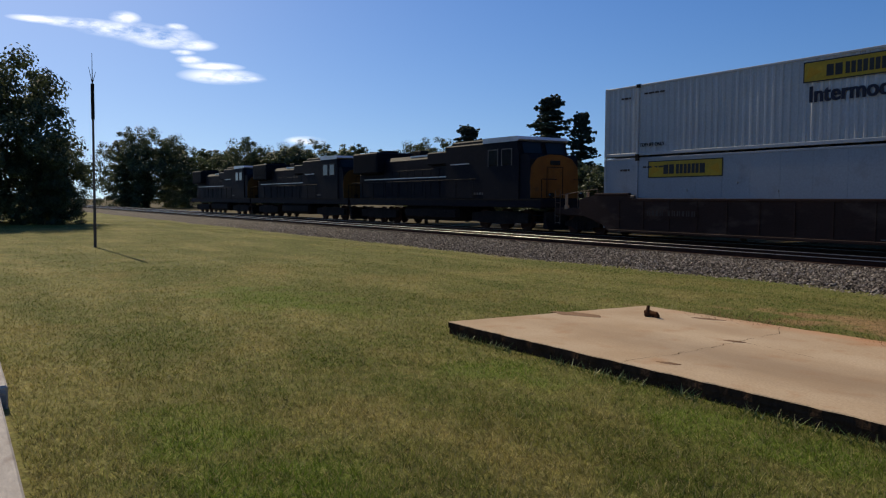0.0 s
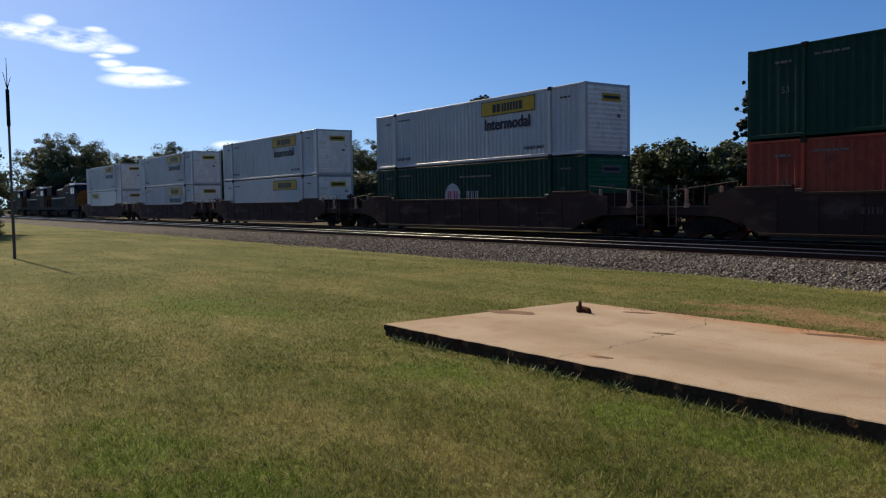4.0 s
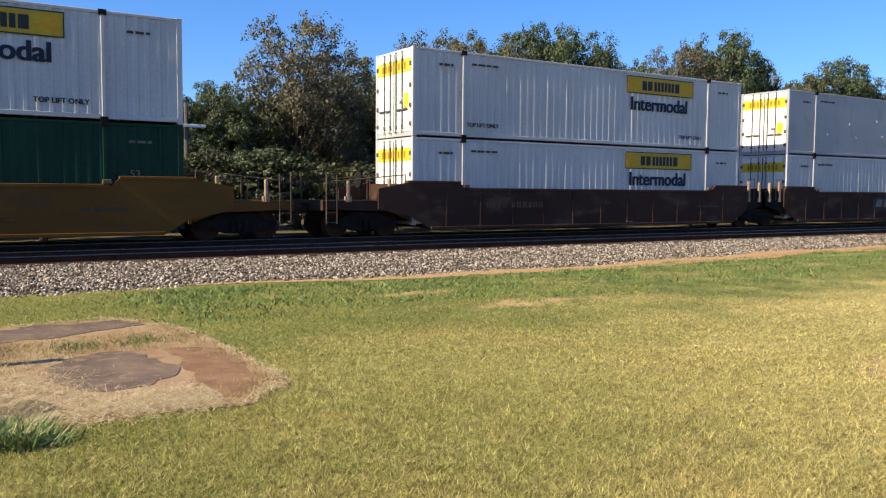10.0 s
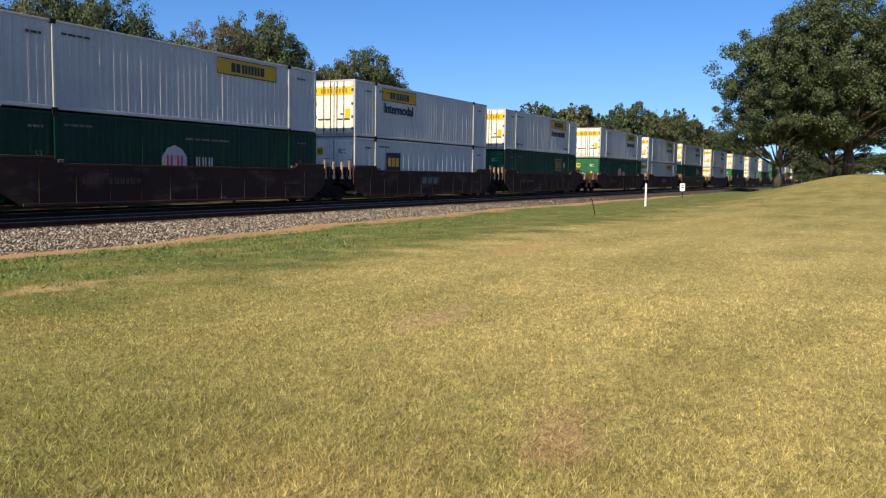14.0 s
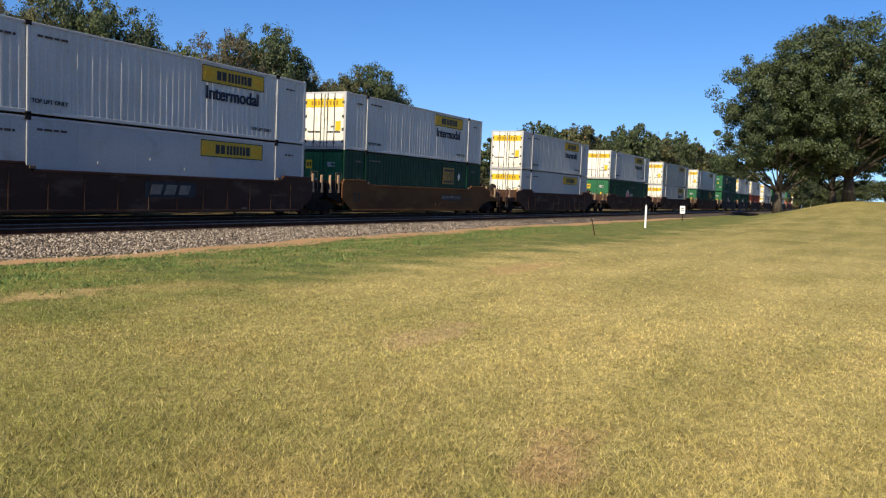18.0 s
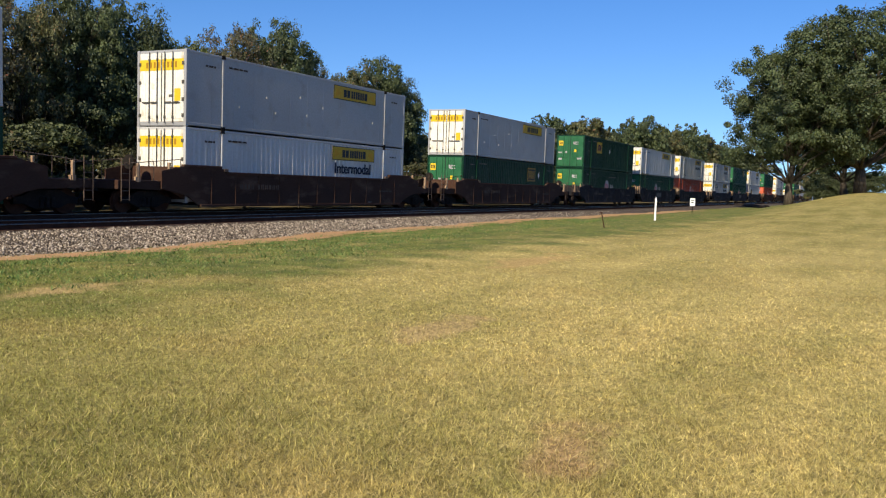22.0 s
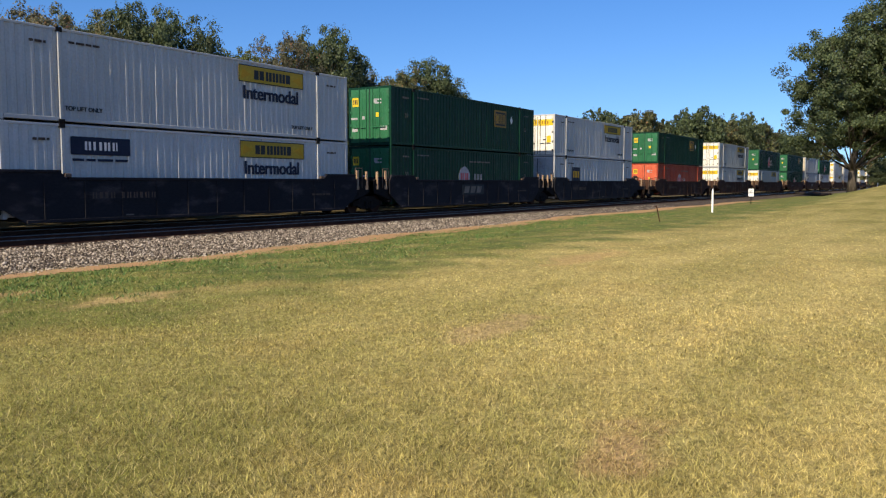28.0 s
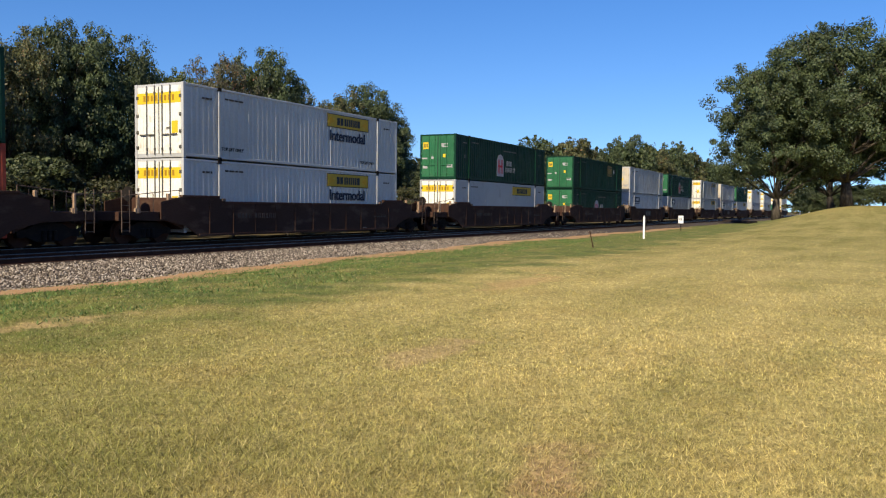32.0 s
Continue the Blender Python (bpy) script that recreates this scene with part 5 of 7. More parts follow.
def frame_parts(c, paint):
    for x in (0.0, LEN - 0.15):
        bm = bmesh.new()
        for s in (-1, 1):
            y0, y1 = sorted((s * (HALF - 0.14), s * HALF))
            add_box(bm, x, x + 0.15, y0, y1, 0.0, TALL, bevel=0.012)
        h = 0.03 if x == 0 else LEN - 0.13
        for z0, z1 in ((TALL - 0.13, TALL - 0.01), (0.02, 0.17)):
            add_box(bm, h, h + 0.1, -HALF + 0.13, HALF - 0.13, z0, z1, bevel=0.008)
        part("end_frame", bm, paint, c)
    for x in (1.98, LEN - 2.06):
        for s in (-1, 1):
            y0, y1 = sorted((s * (HALF - 0.06), s * (HALF + 0.03)))
            p = part("lift_post", boxes((x - 0.05, x + 0.05, y0, y1, 0.1, TALL - 0.14), bevel=0.01), paint, c)
            for a, b in ((TALL - 0.14, TALL + 0.004), (-0.004, 0.11)) if s < 0 else ():
                part("lift_casting", boxes((x - 0.1, x + 0.1, y0 - 0.003, y1 + 0.003, a, b)), M_DARKSTEEL, p)
    for s in (-1, 1):
        y0, y1 = sorted((s * (HALF - 0.08), s * (HALF + 0.002)))
        part("top_rail", boxes((0.15, LEN - 0.15, y0, y1, TALL - 0.1, TALL - 0.02), bevel=0.01), paint, c)
        part("bottom_rail", boxes((0.15, LEN - 0.15, y0, y1, 0.05, 0.17), bevel=0.01), paint, c)
    part("roof", boxes((0.1, LEN - 0.1, -HALF + 0.05, HALF - 0.05, TALL - 0.05, TALL - 0.012)), paint, c)


SIDES = {}


def make_container(label, kind, paint, doors, logo, band=True):
    c = thing("container", label, "container", "stacked containers of the train")
    if (kind, paint.name) not in SIDES:
        SIDES[(kind, paint.name)] = side_meshes(kind, paint)
    for me in SIDES[(kind, paint.name)]:
        put("side_wall", me, c, "", (0.15, 0, 0))
    frame_parts(c, paint)
    end_wall(c, doors, True, band, not band)
    end_wall(c, doors, False, band, False)
    y = FACE - 0.003
    logo = logo.split()
    if "panel" in logo:
        yellow_panel(c, 9.47, 2.05)
    if "leftpanel" in logo:
        yellow_panel(c, 2.6, 2.05)
    if "word" in logo:
        lettering(c, "Intermodal", 0.72, 9.66, 1.42, y, M_NAVY, 0.011, "dark lettering")
    if "leftword" in logo:
        lettering(c, "Intermodal", 0.72, 2.8, 1.42, y, M_NAVY, 0.011, "dark lettering")
    if "toplift" in logo:
        for x in (2.1, 12.4):
            lettering(c, "TOP LIFT ONLY", 0.19, x, 0.4, y, M_BLACK, 0.003)
    if "hub" in logo:
        hub_logo(c, 6.5, 0.45)
    if "square" in logo:
        square_logo(c, 10.7, 1.5)
        diamond(c, 12.9, 1.75)
    if "foresquare" in logo:
        square_logo(c, 3.55, 1.5, True)
        diamond(c, 7.6, 1.55)
    if "darksquare" in logo:
        navy_square(c, 3.1, 1.15)
    if "sign" in logo:
        dark_sign(c, 2.25, 1.95)
    if kind == "smooth":
        for x, z in ((2.9, 0.95), (4.6, 1.5), (5.2, 0.9), (6.9, 1.75), (7.4, 1.0), (8.6, 1.45), (12.9, 1.1)):
            part("latch", boxes((x, x + 0.06, FACE - 0.03, FACE + 0.004, z, z + 0.09), bevel=0.004), paint, c)
    ink = M_FADED if paint in (M_WHITE, M_PLATE, M_GREY, M_TAN) else M_DIM
    bars(c, "small_print", 1.0, 1.55, 2.35, 2.43, y, (3, 1, 5, 1, 2), ink)
    bars(c, "small_print", 14.7, 15.3, 2.35, 2.42, y, (3, 1, 4, 1, 2), ink)
    bars(c, "small_print", 2.3, 3.4, 2.45, 2.52, y, (4, 1, 6, 1, 4, 1, 5), ink)
    if "53" in logo:
        lettering(c, "53", 0.3, 1.2, 1.42, y, M_DIM, 0.0)
        lettering(c, "53", 0.3, 14.7, 1.42, y, M_DIM, 0.0)
    return c


BOX = {
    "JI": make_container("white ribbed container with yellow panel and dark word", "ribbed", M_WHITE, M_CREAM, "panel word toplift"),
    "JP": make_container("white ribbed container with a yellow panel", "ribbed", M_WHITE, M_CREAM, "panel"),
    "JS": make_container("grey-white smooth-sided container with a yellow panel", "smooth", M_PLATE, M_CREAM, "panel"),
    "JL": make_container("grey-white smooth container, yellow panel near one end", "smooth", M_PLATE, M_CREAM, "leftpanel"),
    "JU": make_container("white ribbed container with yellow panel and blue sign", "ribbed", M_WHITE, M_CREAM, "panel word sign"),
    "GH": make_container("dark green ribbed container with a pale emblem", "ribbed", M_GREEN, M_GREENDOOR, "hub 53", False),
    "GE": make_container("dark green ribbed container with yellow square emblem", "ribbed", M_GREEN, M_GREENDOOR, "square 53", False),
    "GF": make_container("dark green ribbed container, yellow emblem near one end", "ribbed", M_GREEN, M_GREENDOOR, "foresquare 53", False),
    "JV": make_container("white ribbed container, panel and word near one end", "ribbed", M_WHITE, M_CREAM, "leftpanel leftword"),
    "RH": make_container("rust-red ribbed container with a pale emblem", "ribbed", M_RED, M_REDDOOR, "hub 53", False),
    "GY": make_container("plain grey ribbed container with a dark sign", "ribbed", M_GREY, M_GREY, "sign", False),
    # grey stands in for the shade on these whitish doors
    "WB": make_container("white container with wide side posts, doors greyed for shade", "posts", M_WHITE, M_GREY, "darksquare", False),
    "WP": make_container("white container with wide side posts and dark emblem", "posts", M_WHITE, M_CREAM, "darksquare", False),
    "TN": make_container("plain grey container with tan doors", "ribbed", M_GREY, M_TAN, "", False),
}

# ---- well cars ----


def wheelset(parent, x):
    axle = part("axle", rods(((x, -0.75, 0.42), (x, 0.75, 0.42), 0.08)), M_DARKSTEEL, parent)
    for s in (-1, 1):
        bm = rods(((x, s * 0.68, 0.42), (x, s * 0.82, 0.42), 0.42), ((x, s * 0.64, 0.42), (x, s * 0.69, 0.42), 0.45), ((x, s * 0.8, 0.42), (x, s * 0.86, 0.42), 0.12), n=20)
        part("wheel", bm, M_RAIL, axle, "steel wheel with a worn bright tread")


def truck(parent, x):
    for s in (-1, 1):
        y0, y1 = sorted((s * 0.92, s * 1.08))
        out = [(x - 1.15, 0.34), (x - 1.15, 0.56), (x - 0.8, 0.62), (x - 0.45, 0.8), (x + 0.45, 0.8), (x + 0.8, 0.62), (x + 1.15, 0.56), (x + 1.15, 0.34), (x + 0.8, 0.36), (x + 0.42, 0.2), (x - 0.42, 0.2), (x - 0.8, 0.36)]
        bm = slab(out, y0, y1, "y")
        for sx in (-0.2, 0, 0.2):
            add_rod(bm, (x + sx, s * 1.1, 0.24), (x + sx, s * 1.1, 0.56), 0.085, n=8)
        part("truck_frame", bm, M_DARKSTEEL, parent, "cast steel truck side frame")
    part("bolster", boxes((x - 0.22, x + 0.22, -1.0, 1.0, 0.45, 0.8), bevel=0.03), M_DARKSTEEL, parent)
    for dx in (-0.88, 0.88):
        wheelset(parent, x + dx)


SILL_Y = 1.5
# The pale tan gives the stanchions a sunlit look by colour.
M_STANCHION = mat("lit_worn_tan_steel", (0.4, 0.28, 0.18), (0.28, 0.18, 0.11), 5.0, 0.7, 0.0, 0.1, 30, (0.16, 0.09, 0.06))


def well_end(car, paint, left, coupled):
    """The end of a well car: platform, its beams, rails and coupler, or the shared joint."""
    s = -1 if left else 1
    x0 = 0.0 if left else LEN

    def X(d):
        return x0 + s * d

    def bx(d0, d1, y0, y1, z0, z1):
        a, b = sorted((X(d0), X(d1)))
        return (a, b, y0, y1, z0, z1)

    reach = 3.2 if coupled else 1.5
    for d, top in ((0.85, 1.86), (2.3, 1.78)) if coupled else ((0.55, 2.0), (1.25, 1.96)):
        part("stanchion", boxes(bx(d, d + 0.09, -1.44, -1.32, 1.12, top), bx(d - 0.06, d + 0.15, -1.42, -1.3, 1.12, 1.3), bevel=0.012), M_STANCHION, car, "pale worn steel stanchion, coloured as sunlit")
    part("end_sheet", boxes(bx(0.1, 0.18, -1.4, 1.4, 0.5, 1.72), bevel=0.01), paint, car)
    part("center_beam", boxes(bx(0.15, reach, -0.35, 0.35, 0.75, 1.1), bevel=0.02), M_DARKSTEEL, car)
    if coupled:
        part("end_platform", boxes(bx(0.18, 3.15, -1.4, 1.4, 1.1, 1.17), bevel=0.01), paint, car)
        for y in (-1, 1):
            part("platform_beam", slab([(X(0.2), 1.1), (X(3.15), 1.1), (X(3.15), 0.9), (X(0.9), 0.82), (X(0.2), 0.55)], *sorted((y * 1.4, y * 1.32)), "y"), paint, car)
            part("ladder", rods(*[((X(2.75), y * 1.42, z), (X(3.1), y * 1.42, z), 0.014) for z in (0.5, 0.8, 1.4, 1.7)], ((X(2.75), y * 1.42, 0.45), (X(2.75), y * 1.42, 1.95), 0.018), ((X(3.1), y * 1.42, 0.45), (X(3.1), y * 1.42, 1.95), 0.018), n=6), M_GRAB, car, "pale grab-iron ladder")
            part("handrail", rods(((X(0.3), y * 1.36, 1.17), (X(0.3), y * 1.36, 2.0), 0.016), ((X(0.3), y * 1.36, 2.0), (X(2.9), y * 1.36, 1.75), 0.016), ((X(1.6), y * 1.36, 1.17), (X(1.6), y * 1.36, 1.86), 0.016), n=6), M_GRAB, car)
        part("end_beam", boxes(bx(3.05, 3.2, -1.4, 1.4, 0.85, 1.18), bevel=0.02), paint, car)
        bm = boxes(bx(3.1, 3.62, -0.11, 0.11, 0.76, 0.98), bevel=0.03)
        add_box(bm, *bx(3.5, 3.68, -0.2, 0.16, 0.74, 1.02), bevel=0.04)
        part("coupler", bm, M_RAIL, car, "rusty knuckle coupler")
        part("air_hose", rods(((X(3.2), 0.35, 0.85), (X(3.4), 0.35, 0.5), 0.03), ((X(3.4), 0.35, 0.5), (X(3.68), 0.2, 0.42), 0.03), n=6), M_BLACK, car)
        part("brake_stand", boxes(bx(0.9, 1.0, 0.5, 0.6, 1.15, 2.05), bx(0.85, 1.05, 0.35, 0.75, 1.75, 1.95), bevel=0.01), paint, car)
        if left:
            bm = bmesh.new()
            bmesh.ops.create_cone(bm, cap_ends=True, segments=16, radius1=0.28, radius2=0.28, depth=0.04, matrix=Matrix.Translation((X(1.05), 0.55, 1.85)) @ Matrix.Rotation(radians(90), 4, "Y"))
            part("brake_wheel", bm, M_DARKSTEEL, car)
        truck(car, X(1.62))
    else:
        part("joint_casting", boxes(bx(0.9, 1.62, -0.3, 0.3, 0.72, 1.12), bevel=0.05), M_DARKSTEEL, car)
        part("end_platform", boxes(bx(0.18, 1.45, -1.38, 1.38, 1.5, 1.6), bevel=0.01), M_DARKSTEEL, car)
        for y in (-1, 1):
            part("end_skirt", slab([(X(0.2), 1.55), (X(1.5), 1.55), (X(1.5), 0.95), (X(0.2), 0.6)], *sorted((y * 1.38, y * 1.3)), "y"), M_DARKSTEEL, car)
        part("grab_iron", rods(((X(0.4), -1.42, 1.2), (X(0.4), -1.42, 2.1), 0.016), ((X(0.4), -1.42, 2.1), (X(0.9), -1.42, 2.1), 0.016), ((X(0.9), -1.42, 2.1), (X(0.9), -1.42, 1.2), 0.016), n=6), M_GRAB, car)
        if left:
            truck(car, X(1.63))


def make_well(label, paint, ends, mark):
    car = thing("well_car", label, "rail car", "well cars of the train")
    end = [1.35 if e == "c" else 0.4 for e in ends]
    for s in (-1, 1):
        y0, y1 = sorted((s * (SILL_Y - 0.05), s * SILL_Y))
        out = [(0.55, 0.25), (LEN - 0.55, 0.25), (LEN + 0.05, 0.62), (LEN + end[1], 0.9), (LEN + end[1], 1.55), (LEN + 0.3, 1.75), (LEN - 1.75, 1.75), (LEN - 2.0, 1.52),
               (2.0, 1.52), (1.75, 1.75), (-0.3, 1.75), (-end[0], 1.55), (-end[0], 0.9), (-0.05, 0.62)]
        bm = slab(out, y0, y1, "y")
        if paint not in (M_CAR["rust"], M_CAR["yellow"]):
            yy = s * (SILL_Y + 0.006)
            for x in np.linspace(1.2, LEN - 1.2, 11):
                add_box(bm, x - 0.03, x + 0.03, *sorted((yy - 0.02, yy + 0.016)), 0.3, 1.52)
        side = part("side_sheet", bm, paint, car)
        y0, y1 = sorted((s * (SILL_Y - 0.12), s * (SILL_Y + 0.035)))
        part("top_chord", boxes((2.0, LEN - 2.0, y0, y1, 1.5, 1.6), (-0.3, 1.75, y0, y1, 1.73, 1.82), (LEN - 1.75, LEN + 0.3, y0, y1, 1.73, 1.82), bevel=0.012), paint, side)
        part("bottom_chord", boxes((0.6, LEN - 0.6, y0, y1, 0.22, 0.32), bevel=0.012), paint, side)
    part("well_floor", boxes((0.5, LEN - 0.5, -1.42, 1.42, 0.27, 0.33)), M_DARKSTEEL, car)
    for left in (True, False):
        well_end(car, paint, left, ends[0 if left else 1] == "c")
    y = -SILL_Y - 0.022
    ink = M_MARK if paint in (M_CAR["rust"], M_CAR["yellow"]) else M_FADED
    if mark == "block":
        p = part("name_block", boxes((6.5, 9.0, y - 0.004, y, 0.78, 1.34)), M_BLACK, car, "black lettering block")
        q, t = y - 0.008, y - 0.004
        for x in (6.72, 7.42, 8.12):
            part("block_print", slab([(x, 0.88), (x + 0.5, 0.88), (x + 0.64, 1.24), (x + 0.12, 1.24)], q, t, "y"), M_DIM, p)
    else:
        a = 4.3 if paint is M_CAR["yellow"] else 10.2 if paint is M_CAR["rust"] and ends == "ac" else 2.7
        p = part("number_block", boxes((a, a + 2.7, y - 0.004, y, 0.85, 1.2)), M_BLACK if ink is M_MARK else paint, car, "dark number block")
        bars(p, "number_print", a + 0.12, a + 2.55, 0.93, 1.13, y - 0.004, (1, 1, 1, 2, 2, 2, 2, 2, 1, 1, 1, 5, 2, 2, 1, 1, 1, 2, 1, 1, 1, 2, 2, 2, 1, 1, 1, 2, 1, 1, 1), M_DIM if ink is M_MARK else ink)
    if paint is M_CAR["yellow"]:
        g = part("spray_paint", slab([(1.2, 1.42), (2.25, 1.42), (2.25, 1.22), (1.9, 1.22), (1.85, 0.6), (1.5, 0.6), (1.55, 1.22), (1.15, 1.2)], y - 0.003, y, "y"), M_SPRAY, car, "pale blue spray-paint shapes")
        part("spray_stroke", slab([(2.45, 1.4), (2.9, 1.35), (3.15, 1.05), (2.95, 0.7), (2.4, 0.6)], y - 0.003, y, "y"), M_SPRAY, g)
        part("spray_stroke", slab([(3.35, 1.3), (3.8, 1.3), (3.6, 1.0), (3.85, 0.8), (3.7, 0.65), (3.3, 0.65), (3.55, 0.95)], y - 0.003, y, "y"), M_SPRAY, g)
    if paint in (M_CAR["rust"], M_CAR["yellow"]):
        rng = random.Random(len(WELLS))
        for k in range(6):
            a, b, w, h = rng.uniform(1.0, 14.5), rng.uniform(0.45, 1.25), rng.uniform(0.25, 0.9), rng.uniform(0.08, 0.22)
            if b + h < 0.78 or b > 1.25:
                part("paint_patch", boxes((a, a + w, y - 0.003, y + 0.02, b, b + h)), M_PATCH, car, "worn ochre paint patch")
    else:
        rng = random.Random(len(WELLS))
        for k in range(1):
            a = rng.uniform(1.0, 14.5)
            part("reflector", boxes((a, a + 0.3, y - 0.003, y + 0.02, 0.36, 0.4)), M_DIM, car, "dusty reflector strip")
    for x in (1.98, LEN - 2.06):
        part("locating_lug", boxes((x - 0.12, x + 0.12, -SILL_Y - 0.05, -SILL_Y + 0.06, 1.6, 1.72), bevel=0.02), M_GRAB, car, "pale steel guide lug")
    if paint is M_CAR["rust"]:
        lettering(car, "53", 0.62, 0.55, 0.72, y, M_BLACK, 0.006, "black size number")
    bars(car, "small_print", 13.4, 14.6, 0.9, 0.98, y, (4, 1, 6, 1, 3, 1, 5), M_FADED)
    return car


M_SPRAY = mat("pale_blue_spray", (0.08, 0.09, 0.14), (0.13, 0.14, 0.19), 3.0, 0.6, 0.0, 0.0, 14)
M_PATCH = mat("worn_ochre_paint", (0.11, 0.05, 0.016), (0.07, 0.033, 0.013), 4.0, 0.7, 0.0, 0.05, 25)
CAR_WORDS = {"rust": "rusty brown", "yellow": "dirty yellow", "brown": "dark brown", "dark": "blue-black"}
WELLS = {}


def well(colour, ends, mark):
    key = (colour, ends, mark)
    if key not in WELLS:
        WELLS[key] = (make_well(CAR_WORDS[colour] + (" articulated" if "a" in ends else "") + " well car carrying two stacked containers", M_CAR[colour], ends, mark), [])
    return WELLS[key]


# place of the container's leading end at the start, upper box, lower box, car colour, car ends
TRAIN = [
    (-26.84, "JI", "JL", "brown", "cc"), (-3.32, "JI", "JI", "brown", "cc"), (20.21, "JI", "JS", "brown", "cc"), (43.73, "JI", "GH", "brown", "cc"),
    (67.21, "GE", "RH", "brown", "cc"), (90.71, "JI", "JS", "brown", "cc"), (114.22, "JI", "GH", "brown", "cc"),
    (137.7, "JI", "JU", "rust", "ca"), (157.03, "JI", "JS", "rust", "aa"), (176.37, "JI", "JP", "rust", "ac"), (199.8, "JI", "GH", "yellow", "cc"),
    (223.3, "JI", "JI", "brown", "ca"), (242.74, "JS", "JI", "brown", "aa"), (262.35, "JI", "JI", "brown", "ac"), (286.03, "JS", "JS", "brown", "cc"),
    (309.65, "JP", "GH", "brown", "ca"), (329.1, "JV", "WP", "brown", "aa"), (348.56, "JI", "GE", "brown", "ac"),
    (372.04, "JI", "GH", "brown", "ca"), (391.49, "JI", "JS", "brown", "aa"), (410.93, "JI", "GE", "rust", "ac"),
    (434.47, "JI", "JS", "brown", "cc"), (458.0, "JI", "GH", "brown", "cc"), (481.52, "JS", "JI", "brown", "cc"), (505.06, "JS", "GE", "brown", "cc"),
    (528.66, "GF", "GH", "dark", "ca"), (548.19, "JP", "GH", "dark", "aa"), (567.74, "JI", "RH", "dark", "ac"),
    (591.38, "JI", "JU", "dark", "ca"), (610.96, "GE", "GH", "dark", "aa"), (630.47, "JI", "WB", "dark", "ac"),
    (654.02, "GE", "RH", "brown", "cc"), (677.54, "JI", "JI", "brown", "cc"), (701.05, "GH", "JS", "brown", "cc"),
    (724.59, "GE", "GH", "brown", "ca"), (744.03, "TN", "GY", "brown", "aa"), (763.5, "GH", "GY", "brown", "ac"),
    (787.0, "JP", "JP", "brown", "ca"), (806.4, "TN", "GY", "brown", "aa"), (825.9, "GE", "JP", "brown", "ac"),
    (849.4, "JP", "GY", "brown", "cc"), (872.9, "JP", "JP", "brown", "cc"), (896.4, "JP", "GH", "brown", "cc"), (919.9, "TN", "JP", "brown", "cc"),
]
MOVING = []  # thing, x at the start, height


def set_out(proto, used, x, z):
    m = pose(x, FAR_Y, z)
    if proto in used:
        ob = copy_thing(proto, m)
    else:
        used.add(proto)
        ob = proto
        ob.matrix_basis = m
    MOVING.append((ob, x, z))
    return ob


def build_train():
    used = set()
    for k, (x, up, low, colour, ends) in enumerate(TRAIN):
        mark = "block" if ends == "aa" else "number"
        set_out(well(colour, ends, mark)[0], used, x, 0)
        set_out(BOX[low], used, x, 0.36)
        set_out(BOX[up], used, x, 0.36 + TALL + 0.012)


build_train()

# ---- locomotives: cab at the trailing end ----


